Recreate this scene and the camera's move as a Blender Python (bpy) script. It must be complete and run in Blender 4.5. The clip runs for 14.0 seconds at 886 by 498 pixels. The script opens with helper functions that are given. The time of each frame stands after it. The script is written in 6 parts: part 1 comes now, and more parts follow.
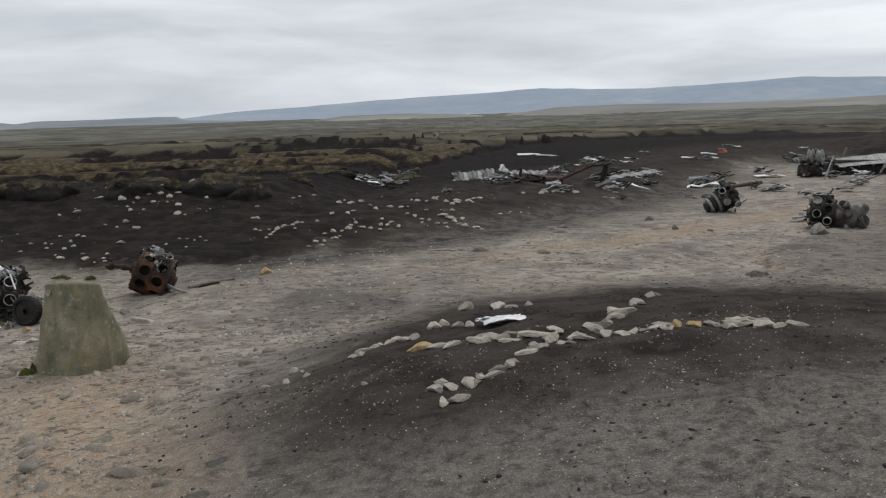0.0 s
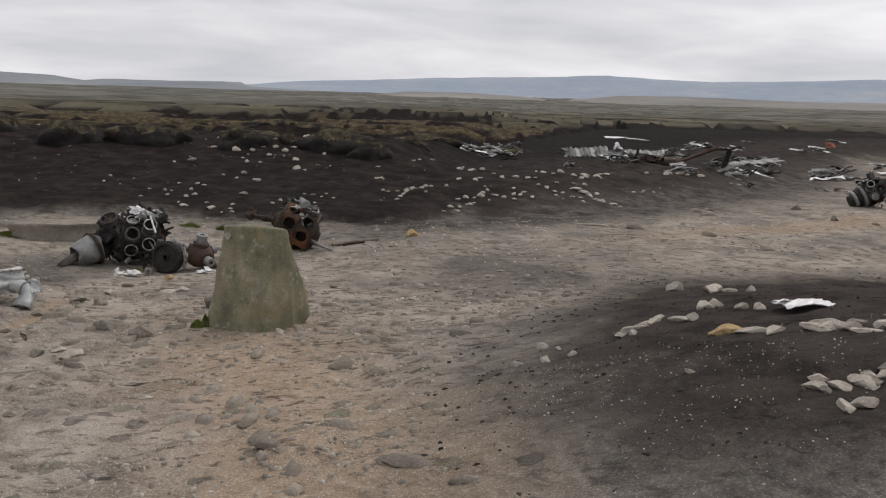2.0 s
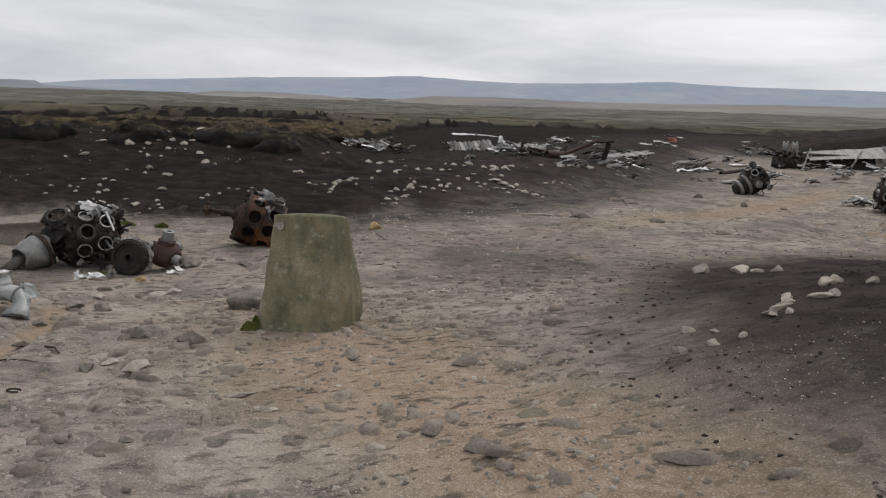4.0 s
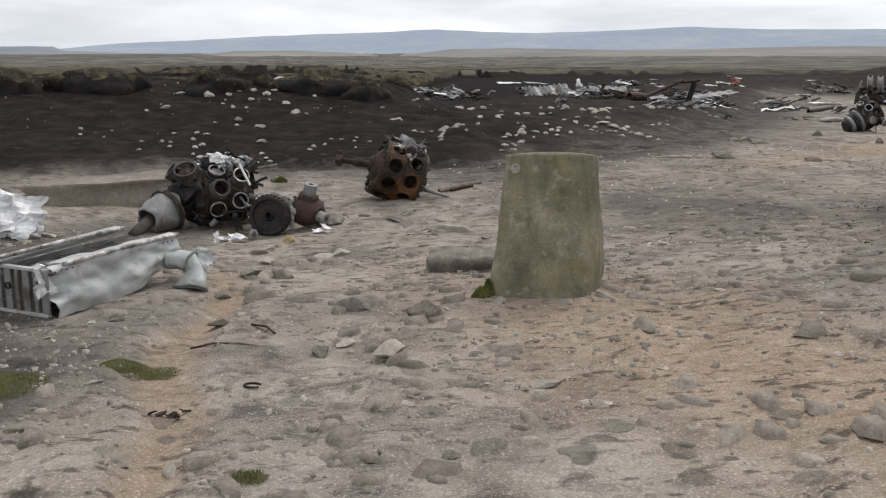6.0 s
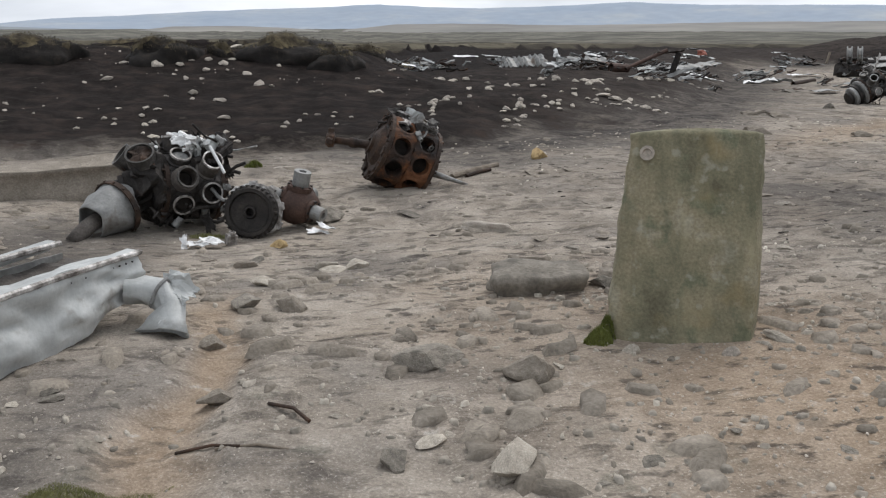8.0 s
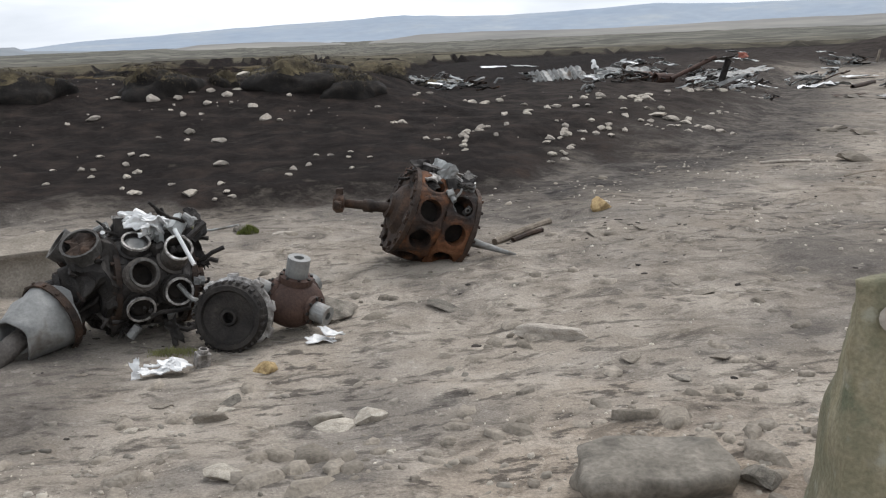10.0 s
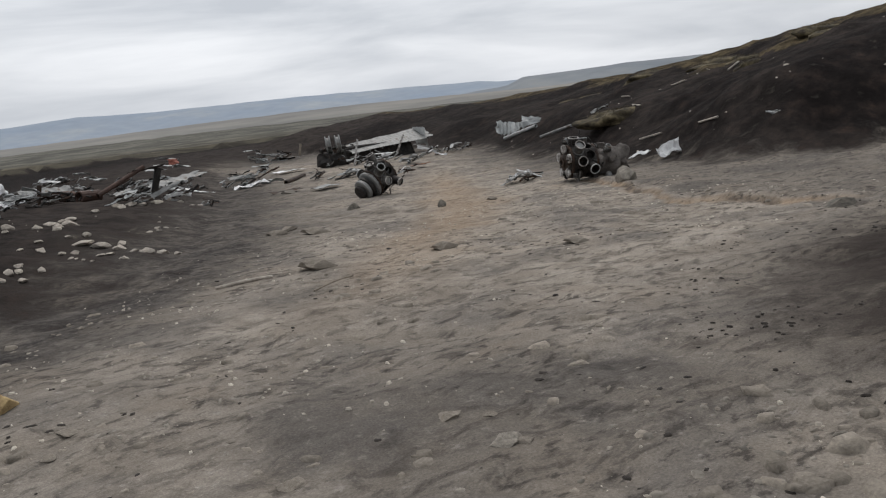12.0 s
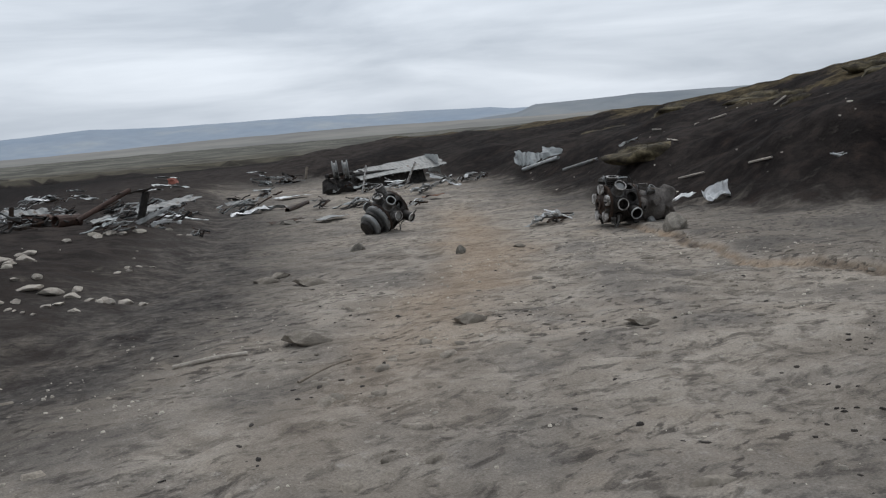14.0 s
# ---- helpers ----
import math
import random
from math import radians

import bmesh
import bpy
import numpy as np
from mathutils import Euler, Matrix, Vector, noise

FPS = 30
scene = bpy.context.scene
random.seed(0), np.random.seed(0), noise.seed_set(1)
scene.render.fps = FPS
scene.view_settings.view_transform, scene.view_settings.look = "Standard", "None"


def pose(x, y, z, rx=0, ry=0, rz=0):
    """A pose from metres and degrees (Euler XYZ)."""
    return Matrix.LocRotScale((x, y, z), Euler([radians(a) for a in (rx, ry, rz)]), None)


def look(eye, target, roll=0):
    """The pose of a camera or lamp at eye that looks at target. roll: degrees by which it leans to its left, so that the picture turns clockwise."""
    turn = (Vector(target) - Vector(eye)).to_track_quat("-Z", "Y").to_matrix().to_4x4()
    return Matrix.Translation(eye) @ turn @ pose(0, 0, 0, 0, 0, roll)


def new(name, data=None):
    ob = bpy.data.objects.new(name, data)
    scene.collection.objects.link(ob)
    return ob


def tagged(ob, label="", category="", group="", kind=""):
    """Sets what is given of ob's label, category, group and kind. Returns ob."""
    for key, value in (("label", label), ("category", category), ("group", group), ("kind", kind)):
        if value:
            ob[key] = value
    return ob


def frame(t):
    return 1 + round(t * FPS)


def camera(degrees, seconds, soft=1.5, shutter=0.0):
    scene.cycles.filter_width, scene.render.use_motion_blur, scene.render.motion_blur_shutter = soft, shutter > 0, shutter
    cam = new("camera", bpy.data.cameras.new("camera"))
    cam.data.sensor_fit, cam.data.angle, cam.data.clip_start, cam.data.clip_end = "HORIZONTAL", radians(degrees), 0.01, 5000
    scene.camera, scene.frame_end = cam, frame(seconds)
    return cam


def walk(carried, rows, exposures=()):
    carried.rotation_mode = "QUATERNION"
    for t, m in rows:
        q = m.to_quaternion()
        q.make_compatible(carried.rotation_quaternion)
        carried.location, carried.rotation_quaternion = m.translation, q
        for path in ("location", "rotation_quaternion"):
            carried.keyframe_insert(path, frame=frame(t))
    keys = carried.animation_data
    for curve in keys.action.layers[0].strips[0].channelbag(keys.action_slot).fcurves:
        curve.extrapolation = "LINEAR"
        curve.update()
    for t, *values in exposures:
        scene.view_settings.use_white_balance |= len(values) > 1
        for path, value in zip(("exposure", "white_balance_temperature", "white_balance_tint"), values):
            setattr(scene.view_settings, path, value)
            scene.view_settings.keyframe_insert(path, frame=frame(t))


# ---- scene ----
cam = camera(51.0, 14.0, 1.2)
PATH = [
    (0, (0.113, -1.069, 2.882), (0.082, 0.909, 2.592), -1.8),
    (0.5, (-0.3, -0.737, 2.805), (-0.379, 1.229, 2.445), -1.0),
    (1, (-0.679, -0.317, 2.658), (-0.809, 1.646, 2.293), -0.6),
    (1.5, (-1.244, -0.119, 2.563), (-1.382, 1.847, 2.22), 0.8),
    (2, (-1.719, 0.264, 2.476), (-1.86, 2.232, 2.144), 1.7),
    (2.5, (-2.15, 0.776, 2.375), (-2.272, 2.744, 2.035), 1.8),
    (3, (-2.854, 0.791, 2.291), (-2.87, 2.763, 1.957), 3.0),
    (3.2, (-3.143, 0.796, 2.267), (-3.096, 2.768, 1.938), 3.0),
    (5.3, (-5.047, 1.745, 2.016), (-4.673, 3.684, 1.7), 0.3),
    (5.5, (-5.195, 1.961, 1.986), (-4.855, 3.901, 1.637), 0.4),
    (6, (-5.624, 2.589, 1.844), (-5.424, 4.535, 1.428), 0.0),
    (6.5, (-5.95, 3.158, 1.74), (-5.818, 5.106, 1.306), -0.4),
    (7, (-6.089, 3.686, 1.693), (-5.867, 5.622, 1.243), -0.5),
    (7.5, (-6.129, 4.22, 1.659), (-5.847, 6.142, 1.185), -0.9),
    (8, (-6.131, 4.807, 1.625), (-5.816, 6.726, 1.16), -0.0),
    (8.2, (-6.098, 5.035, 1.645), (-5.792, 6.955, 1.18), 0.1),
    (10.3, (-5.733, 7.304, 1.778), (-5.496, 9.242, 1.344), -2.9),
    (10.5, (-5.627, 7.563, 1.765), (-5.367, 9.504, 1.361), -4.1),
    (11, (-5.427, 8.268, 1.758), (-5.044, 10.215, 1.512), -6.4),
    (11.5, (-5.21, 8.625, 1.727), (-4.366, 10.394, 1.329), -6.1),
    (12, (-4.794, 9.11, 1.73), (-3.506, 10.608, 1.415), -6.7),
    (12.5, (-4.422, 9.566, 1.759), (-3.106, 11.033, 1.414), -6.0),
    (13, (-4.243, 9.862, 1.8), (-2.977, 11.353, 1.383), -3.3),
    (13.5, (-3.886, 10.354, 1.829), (-2.634, 11.877, 1.494), -2.1),
    (14, (-3.432, 10.893, 1.813), (-2.145, 12.402, 1.55), -4.8),
]
LIGHTER = [(0.0, 0.06, 6300, 10), (0.5, 0.06, 6350, 11), (1.0, 0.20, 6400, 12), (1.5, 0.14, 6500, 13), (2.0, 0.10, 6600, 15), (3.2, 0.16, 6600, 15), (5.3, -0.18, 6450, 13), (5.5, -0.12, 6450, 13), (6.0, 0.42, 6450, 13), (6.5, 0.52, 6400, 12), (7.5, 0.45, 6300, 12), (8.2, 0.50, 6300, 12), (10.5, 0.64, 6250, 11),
           (11.2, 0.42, 6200, 10), (12.0, 0.06, 6400, 12), (13.0, 0.02, 6100, 10), (14.0, -0.02, 6050, 10)]
walk(cam, [(t, look(eye, target, roll)) for t, eye, target, roll in PATH], LIGHTER)

# ---- light ----
world = bpy.data.worlds.new("overcast_sky")
scene.world = world
world.use_nodes = True


def sky_nodes():
    nt = world.node_tree
    n, l = nt.nodes, nt.links
    bg = n["Background"]
    sky = n.new("ShaderNodeTexSky")
    sky.sky_type, sky.sun_disc = "NISHITA", False
    sky.sun_elevation, sky.sun_rotation, sky.dust_density = radians(50), radians(40), 3.0
    tc = n.new("ShaderNodeTexCoord")
    mp = n.new("ShaderNodeMapping")
    mp.inputs["Scale"].default_value = (1.3, 1.3, 8.0)
    mp.inputs["Rotation"].default_value = (0.03, 0.0, 0.4)
    cloud = n.new("ShaderNodeTexNoise")
    cloud.inputs["Scale"].default_value, cloud.inputs["Detail"].default_value, cloud.inputs["Roughness"].default_value = 2.3, 6, 0.52
    cloud.inputs["Distortion"].default_value = 0.3
    ramp = n.new("ShaderNodeValToRGB")
    ramp.color_ramp.elements[0].position, ramp.color_ramp.elements[0].color = 0.34, (0.54, 0.575, 0.61, 1)
    ramp.color_ramp.elements[1].position, ramp.color_ramp.elements[1].color = 0.66, (0.85, 0.875, 0.89, 1)
    scale = n.new("ShaderNodeVectorMath")
    scale.operation = "SCALE"
    scale.inputs["Scale"].default_value = 0.06
    mix = n.new("ShaderNodeMix")
    mix.data_type = "RGBA"
    mix.inputs[0].default_value = 0.93
    l.new(tc.outputs["Generated"], mp.inputs["Vector"])
    l.new(mp.outputs["Vector"], cloud.inputs["Vector"])
    l.new(cloud.outputs["Fac"], ramp.inputs["Fac"])
    l.new(sky.outputs["Color"], scale.inputs[0])
    l.new(scale.outputs["Vector"], mix.inputs[6])
    # the cloud is thinner towards the hidden sun
    dot, glow, lift = n.new("ShaderNodeVectorMath"), n.new("ShaderNodeMapRange"), n.new("ShaderNodeVectorMath")
    dot.operation, lift.operation = "DOT_PRODUCT", "SCALE"
    dot.inputs[1].default_value = Vector((0.57, 0.80, 0.20)).normalized()
    for k, v in zip(("From Min", "From Max", "To Min", "To Max"), (0.86, 1.0, 1.0, 1.12)):
        glow.inputs[k].default_value = v
    l.new(tc.outputs["Generated"], dot.inputs[0])
    l.new(dot.outputs["Value"], glow.inputs["Value"])
    l.new(ramp.outputs["Color"], lift.inputs[0])
    l.new(glow.outputs["Result"], lift.inputs["Scale"])
    l.new(lift.outputs["Vector"], mix.inputs[7])
    l.new(mix.outputs[2], bg.inputs["Color"])
    bg.inputs["Strength"].default_value = 0.95


sky_nodes()
sun = new("sun", bpy.data.lights.new("sun", "SUN"))
sun.data.energy, sun.data.angle, sun.data.color = 1.2, radians(25), (1.0, 0.96, 0.9)
sun.matrix_world = look((0, 0, 30), (-12, -14, 0))

# ---- height of the ground ----


def smooth(t):
    t = np.clip(t, 0, 1)
    return t * t * (3 - 2 * t)


def lattice(ix, iy, seed):
    h = (ix.astype(np.int64) * 374761393 + iy.astype(np.int64) * 668265263 + seed * 1442695041) & 0xFFFFFFFF
    h = ((h ^ (h >> 13)) * 1274126177) & 0xFFFFFFFF
    return ((h ^ (h >> 16)) & 0xFFFF) / 65535.0


def vnoise(x, y, seed=0):
    ix, iy = np.floor(x), np.floor(y)
    u, v = smooth(x - ix), smooth(y - iy)
    a, b = lattice(ix, iy, seed), lattice(ix + 1, iy, seed)
    c, d = lattice(ix, iy + 1, seed), lattice(ix + 1, iy + 1, seed)
    return (a * (1 - u) + b * u) * (1 - v) + (c * (1 - u) + d * u) * v - 0.5


def fbm(x, y, size, seed=0, octaves=4):
    total, amp = np.zeros_like(x), 1.0
    for k in range(octaves):
        total += amp * vnoise(x / size + 17.3 * k, y / size - 9.1 * k, seed + k)
        size, amp = size / 2.03, amp / 2
    return total


# where the sand ends and the black peat behind it begins, and where the bank on the right has its foot
EDGE_X = (-60, -20, -11, -8.6, -5.4, -3.6, -2.0, 0.3, 3.2, 6.8, 10.0, 14.0, 19.0, 24.0, 80)
EDGE_Y = (15.0, 15.2, 15.6, 16.5, 16.8, 17.2, 18.7, 20.2, 25.0, 31.0, 37.5, 44, 49, 52, 60)
TOE_Y = (-40, 8, 16, 18.5, 20.5, 26.4, 36.5, 46, 52, 57, 64)
TOE_X = (40, 19, 12.0, 10.4, 11.0, 14.2, 20, 22.5, 20.5, 22, 40)
TOP_Y = (-40, 20, 31, 47, 55, 66)
TOP_Z = (3.2, 3.0, 2.3, 1.75, 1.4, 0.3)


def zones(x, y):
    """How far behind the peat's edge, and how far up the right bank, the place lies; and the mask of the peat on the mound."""
    wob = 0.9 * fbm(x, y, 3.1, 5, 4)
    back = (y - np.interp(x, EDGE_X, EDGE_Y)) * np.interp(x, (-5, 1, 8), (1.0, 0.72, 0.55)) + wob * 0.6
    up = (x - np.interp(y, TOE_Y, TOE_X)) * 0.86 + wob
    ang = np.arctan2(y - 7.5, x - 3.5)
    far = np.hypot((x - 3.5) / 5.75, (y - 7.5) / 6.7)
    mound = 1.0 - far - 0.04 * np.sin(3 * ang) + 0.09 * fbm(x, y, 1.6, 9, 4)
    return back, up, mound


def scarp(x, y):
    """How far beyond the small washed-out step across the path the place lies."""
    return x - np.interp(y, (13, 14.6, 16.2, 17.9, 20.2), (5.2, 5.35, 5.65, 6.7, 8.5)) + 0.45 * fbm(x, y, 1.1, 65, 4)


def ground_z(x, y, fine=True):
    x, y = np.asarray(x, float), np.asarray(y, float)
    back, up, mound = zones(x, y)
    r = np.hypot(x + 3, y - 10)
    z = 0.12 - 0.35 * smooth((y - 14) / 14) * smooth((x + 2) / 10)
    z = z + 1.07 * np.exp(-(((x - 2.5) / 4.5) ** 2 + ((y - 5.6) / np.where(y > 5.6, 4.7, 3.8)) ** 2) ** 1.4)
    z = z + 1.1 * smooth((3.5 - y + 0.25 * (x + 3)) / 6)
    z = z - 0.22 * np.exp(-((x + 6.3) / 2.6) ** 2 - ((y - 12.6) / 2.0) ** 2)
    # the peat behind the edge: a bank on the left, a low field on the right
    left = smooth((-2.6 - x) / 2.6)
    bank = np.interp(back, (0, 0.4, 2.0, 4.0, 5.6, 7.0, 8.2, 12, 20, 35, 60), (0, 0.12, 0.26, 0.46, 0.72, 1.0, 1.1, 1.0, 0.65, 0.1, -0.6))
    field = np.interp(back, (0, 0.4, 2.0, 5.0, 9, 14, 26, 45, 60), (0, 0.10, 0.34, 0.44, 0.36, 0.20, -0.35, -0.9, -1.0))
    z = z + np.where(back > 0, left * bank + (1 - left) * field, 0)
    # hags: flat-topped islands of turf between gullies of peat
    hag = fbm(x * 0.3, y, 3.0, 23, 4)
    behind = smooth((back - 6.5) / 4) * (0.5 + 0.5 * smooth((r - 25) / 25)) * smooth((back - np.interp(x, (-5, -3, 4), (5, 30, 40))) / 8)
    z = z + behind * ((0.70 + 0.5 * smooth((r - 50) / 30)) * smooth((hag - np.interp(x, (-5, 6), (0.20, 0.05))) / 0.05) - 0.30)
    # the bank on the right
    rise = np.interp(y, TOP_Y, TOP_Z) * (0.35 * smooth(up / 3.5) + 0.65 * smooth(up / 10.5))
    z = z + np.where(up > 0, rise, 0) * smooth((75 - y) / 12)
    # the moor falls away, then swells towards the hills
    z = z - 9.0 * smooth((r - 60) / 500) + 3.0 * smooth((r - 900) / 2600)
    z = z + smooth((r - 80) / 300) * 3.0 * fbm(x, y * 1.6, 260, 31, 3)
    if fine:
        sandy = smooth(-back / 0.6) * smooth(-up / 0.8)
        z = z + 0.06 * fbm(x, y, 1.4, 41, 4) + 0.028 * fbm(x, y * 1.3, 0.34, 47, 4)
        z = z + 0.030 * smooth((9.8 - y) / 3) * smooth(fbm(x, y, 0.42, 48, 3) / 0.35)
        z = z + (1 - sandy) * 0.07 * fbm(x, y, 0.7, 51, 4) + smooth(up / 2) * 0.30 * fbm(x, y, 2.4, 55, 4)
        z = z + 0.035 * smooth((y - 9.5) / 2) * sandy * np.minimum(0.12, fbm(x, y * 1.5, 0.55, 58, 3))
        # a wind-worn step and a shallow gully in the sand
        gully = np.abs(x + 6.47 + 0.07 * np.sin(y * 0.9) + 0.42 * fbm(x, y, 1.0, 61, 4))
        s = scarp(x, y)
        z = z - 0.065 * (1 - smooth((s + 0.08) / 0.16)) * smooth((s + 2.2) / 2.0) * smooth((y - 13.5) / 1.0) * smooth((20.6 - y) / 0.6)
        z = z - 0.075 * (1 - smooth((gully - 0.06) / 0.26)) * smooth((y - 3.5) / 2) * smooth((10.0 - y) / 1.5)
    return z


# ---- end of the ground's height ----

# ---- materials ----


def material(name, stops, scale=6.0, rough=0.8, metal=0.0, bump=0.3, fine=60.0, detail=6, spread=0.0, spots=None, speck=0.26):
    """A worn surface: colours from a coarse noise (stops: position and colour), grain from a fine one, relief from both. spots: (colour, scale, from) of a second stain."""
    m = bpy.data.materials.new(name)
    m.use_nodes = True
    nt = m.node_tree
    n, l = nt.nodes, nt.links
    bsdf = n["Principled BSDF"]
    tc = n.new("ShaderNodeTexCoord")
    coarse = n.new("ShaderNodeTexNoise")
    coarse.inputs["Scale"].default_value, coarse.inputs["Detail"].default_value, coarse.inputs["Roughness"].default_value = scale, detail, 0.62
    ramp = n.new("ShaderNodeValToRGB")
    els = ramp.color_ramp.elements
    while len(els) < len(stops):
        els.new(0.5)
    for e, (p, c) in zip(els, stops):
        e.position, e.color = p, (*c, 1)
    grain = n.new("ShaderNodeTexNoise")
    grain.inputs["Scale"].default_value, grain.inputs["Detail"].default_value = fine, 4
    l.new(tc.outputs["Object"], coarse.inputs["Vector"])
    l.new(tc.outputs["Object"], grain.inputs["Vector"])
    l.new(coarse.outputs["Fac"], ramp.inputs["Fac"])
    colour = ramp.outputs["Color"]
    if spots:
        st = n.new("ShaderNodeTexNoise")
        st.inputs["Scale"].default_value, st.inputs["Detail"].default_value = spots[1], 5
        sr = n.new("ShaderNodeMapRange")
        sr.inputs["From Min"].default_value, sr.inputs["From Max"].default_value = spots[2], spots[2] + 0.10
        mx = n.new("ShaderNodeMix")
        mx.data_type = "RGBA"
        mx.inputs[7].default_value = (*spots[0], 1)
        l.new(tc.outputs["Object"], st.inputs["Vector"])
        l.new(st.outputs["Fac"], sr.inputs["Value"])
        l.new(sr.outputs["Result"], mx.inputs[0])
        l.new(colour, mx.inputs[6])
        colour = mx.outputs[2]
    gm = n.new("ShaderNodeMapRange")
    gm.inputs["From Min"].default_value, gm.inputs["From Max"].default_value = 0.25, 0.75
    gm.inputs["To Min"].default_value, gm.inputs["To Max"].default_value = 1 - speck, 1 + speck
    hs = n.new("ShaderNodeHueSaturation")
    l.new(grain.outputs["Fac"], gm.inputs["Value"])
    if spread:
        info = n.new("ShaderNodeObjectInfo")
        ov = n.new("ShaderNodeMapRange")
        ov.inputs["To Min"].default_value, ov.inputs["To Max"].default_value = 1 - spread, 1 + spread
        mu = n.new("ShaderNodeMath")
        mu.operation = "MULTIPLY"
        l.new(info.outputs["Random"], ov.inputs["Value"])
        l.new(ov.outputs["Result"], mu.inputs[0])
        l.new(gm.outputs["Result"], mu.inputs[1])
        l.new(mu.outputs["Value"], hs.inputs["Value"])
    else:
        l.new(gm.outputs["Result"], hs.inputs["Value"])
    l.new(colour, hs.inputs["Color"])
    l.new(hs.outputs["Color"], bsdf.inputs["Base Color"])
    add = n.new("ShaderNodeMath")
    add.operation = "MULTIPLY_ADD"
    add.inputs[1].default_value = 0.3
    l.new(grain.outputs["Fac"], add.inputs[0])
    l.new(coarse.outputs["Fac"], add.inputs[2])
    bp = n.new("ShaderNodeBump")
    bp.inputs["Strength"].default_value, bp.inputs["Distance"].default_value = bump, 0.03
    l.new(add.outputs["Value"], bp.inputs["Height"])
    l.new(bp.outputs["Normal"], bsdf.inputs["Normal"])
    bsdf.inputs["Roughness"].default_value, bsdf.inputs["Metallic"].default_value = rough, metal
    bsdf.inputs["Specular IOR Level"].default_value = 0.3
    return m


M_GRIT = material("gritstone", [(0.3, (0.26, 0.23, 0.19)), (0.55, (0.40, 0.36, 0.30)), (0.75, (0.50, 0.46, 0.40))], 5, 0.9, 0, 0.5, 45, spread=0.28)
M_PALE = material("pale_gritstone", [(0.3, (0.25, 0.22, 0.185)), (0.6, (0.42, 0.375, 0.32))], 5, 0.9, 0, 0.5, 45, spread=0.25)
M_OCHRE = material("ochre_gritstone", [(0.3, (0.24, 0.16, 0.08)), (0.6, (0.45, 0.33, 0.165))], 6, 0.9, 0, 0.5, 45)
M_DARKSTONE = material("peaty_gritstone", [(0.3, (0.10, 0.09, 0.075)), (0.65, (0.24, 0.215, 0.18))], 6, 0.9, 0, 0.5, 45, spread=0.3)
M_MEMO = material("lichened_gritstone", [(0.30, (0.115, 0.107, 0.070)), (0.48, (0.185, 0.172, 0.112)), (0.60, (0.24, 0.212, 0.140)), (0.74, (0.33, 0.31, 0.24))],
                  3.2, 0.9, 0, 0.45, 70, spots=((0.135, 0.14, 0.09), 6.0, 0.58))


def weather_block(m):
    """Upright stains and pale lichen on the standing block."""
    n, l = m.node_tree.nodes, m.node_tree.links
    bsdf = n["Principled BSDF"]
    old = bsdf.inputs["Base Color"].links[0].from_socket
    tc, mp = n.new("ShaderNodeTexCoord"), n.new("ShaderNodeMapping")
    mp.inputs["Scale"].default_value = (9.0, 9.0, 1.3)
    l.new(tc.outputs["Object"], mp.inputs["Vector"])
    for src, scale, lo, hi, colour, most in (("mp", 1.3, 0.50, 0.66, (0.105, 0.105, 0.068), 0.45), ("mp", 0.9, 0.56, 0.70, (0.30, 0.27, 0.17), 0.6), ("tc", 14.0, 0.60, 0.70, (0.34, 0.335, 0.27), 0.55), ("tc", 4.0, 0.58, 0.70, (0.24, 0.185, 0.09), 0.5)):
        t, r, x = n.new("ShaderNodeTexNoise"), n.new("ShaderNodeMapRange"), n.new("ShaderNodeMix")
        t.inputs["Scale"].default_value, t.inputs["Detail"].default_value = scale, 6
        l.new(mp.outputs["Vector"] if src == "mp" else tc.outputs["Object"], t.inputs["Vector"])
        for k, v in zip(("From Min", "From Max", "To Max"), (lo, hi, most)):
            r.inputs[k].default_value = v
        l.new(t.outputs["Fac"], r.inputs["Value"])
        x.data_type = "RGBA"
        x.inputs[7].default_value = (*colour, 1)
        l.new(r.outputs["Result"], x.inputs[0])
        l.new(old, x.inputs[6])
        old = x.outputs[2]
    l.new(old, bsdf.inputs["Base Color"])


weather_block(M_MEMO)
M_RUST = material("burnt_rusty_steel", [(0.36, (0.014, 0.011, 0.010)), (0.47, (0.040, 0.024, 0.017)), (0.56, (0.125, 0.052, 0.023)), (0.74, (0.21, 0.10, 0.052))],
                  3.4, 0.75, 0.15, 0.5, 60)
M_DARKRUST = material("dark_rusty_steel", [(0.30, (0.018, 0.015, 0.014)), (0.55, (0.055, 0.036, 0.026)), (0.75, (0.12, 0.065, 0.04))], 6, 0.7, 0.3, 0.5, 70)
M_BROWN = material("brown_painted_steel", [(0.3, (0.042, 0.026, 0.021)), (0.6, (0.085, 0.050, 0.038)), (0.8, (0.15, 0.10, 0.078))], 5, 0.65, 0.2, 0.3, 60)
M_IRON = material("blackened_iron", [(0.3, (0.014, 0.013, 0.013)), (0.6, (0.045, 0.04, 0.036)), (0.8, (0.10, 0.085, 0.07))], 8, 0.6, 0.5, 0.5, 80)
M_ALU = material("weathered_aluminium", [(0.3, (0.30, 0.31, 0.305)), (0.55, (0.45, 0.46, 0.45)), (0.75, (0.57, 0.57, 0.55))], 3, 0.55, 0.15, 0.25, 40,
                 spots=((0.22, 0.20, 0.17), 4.0, 0.60), speck=0.07)
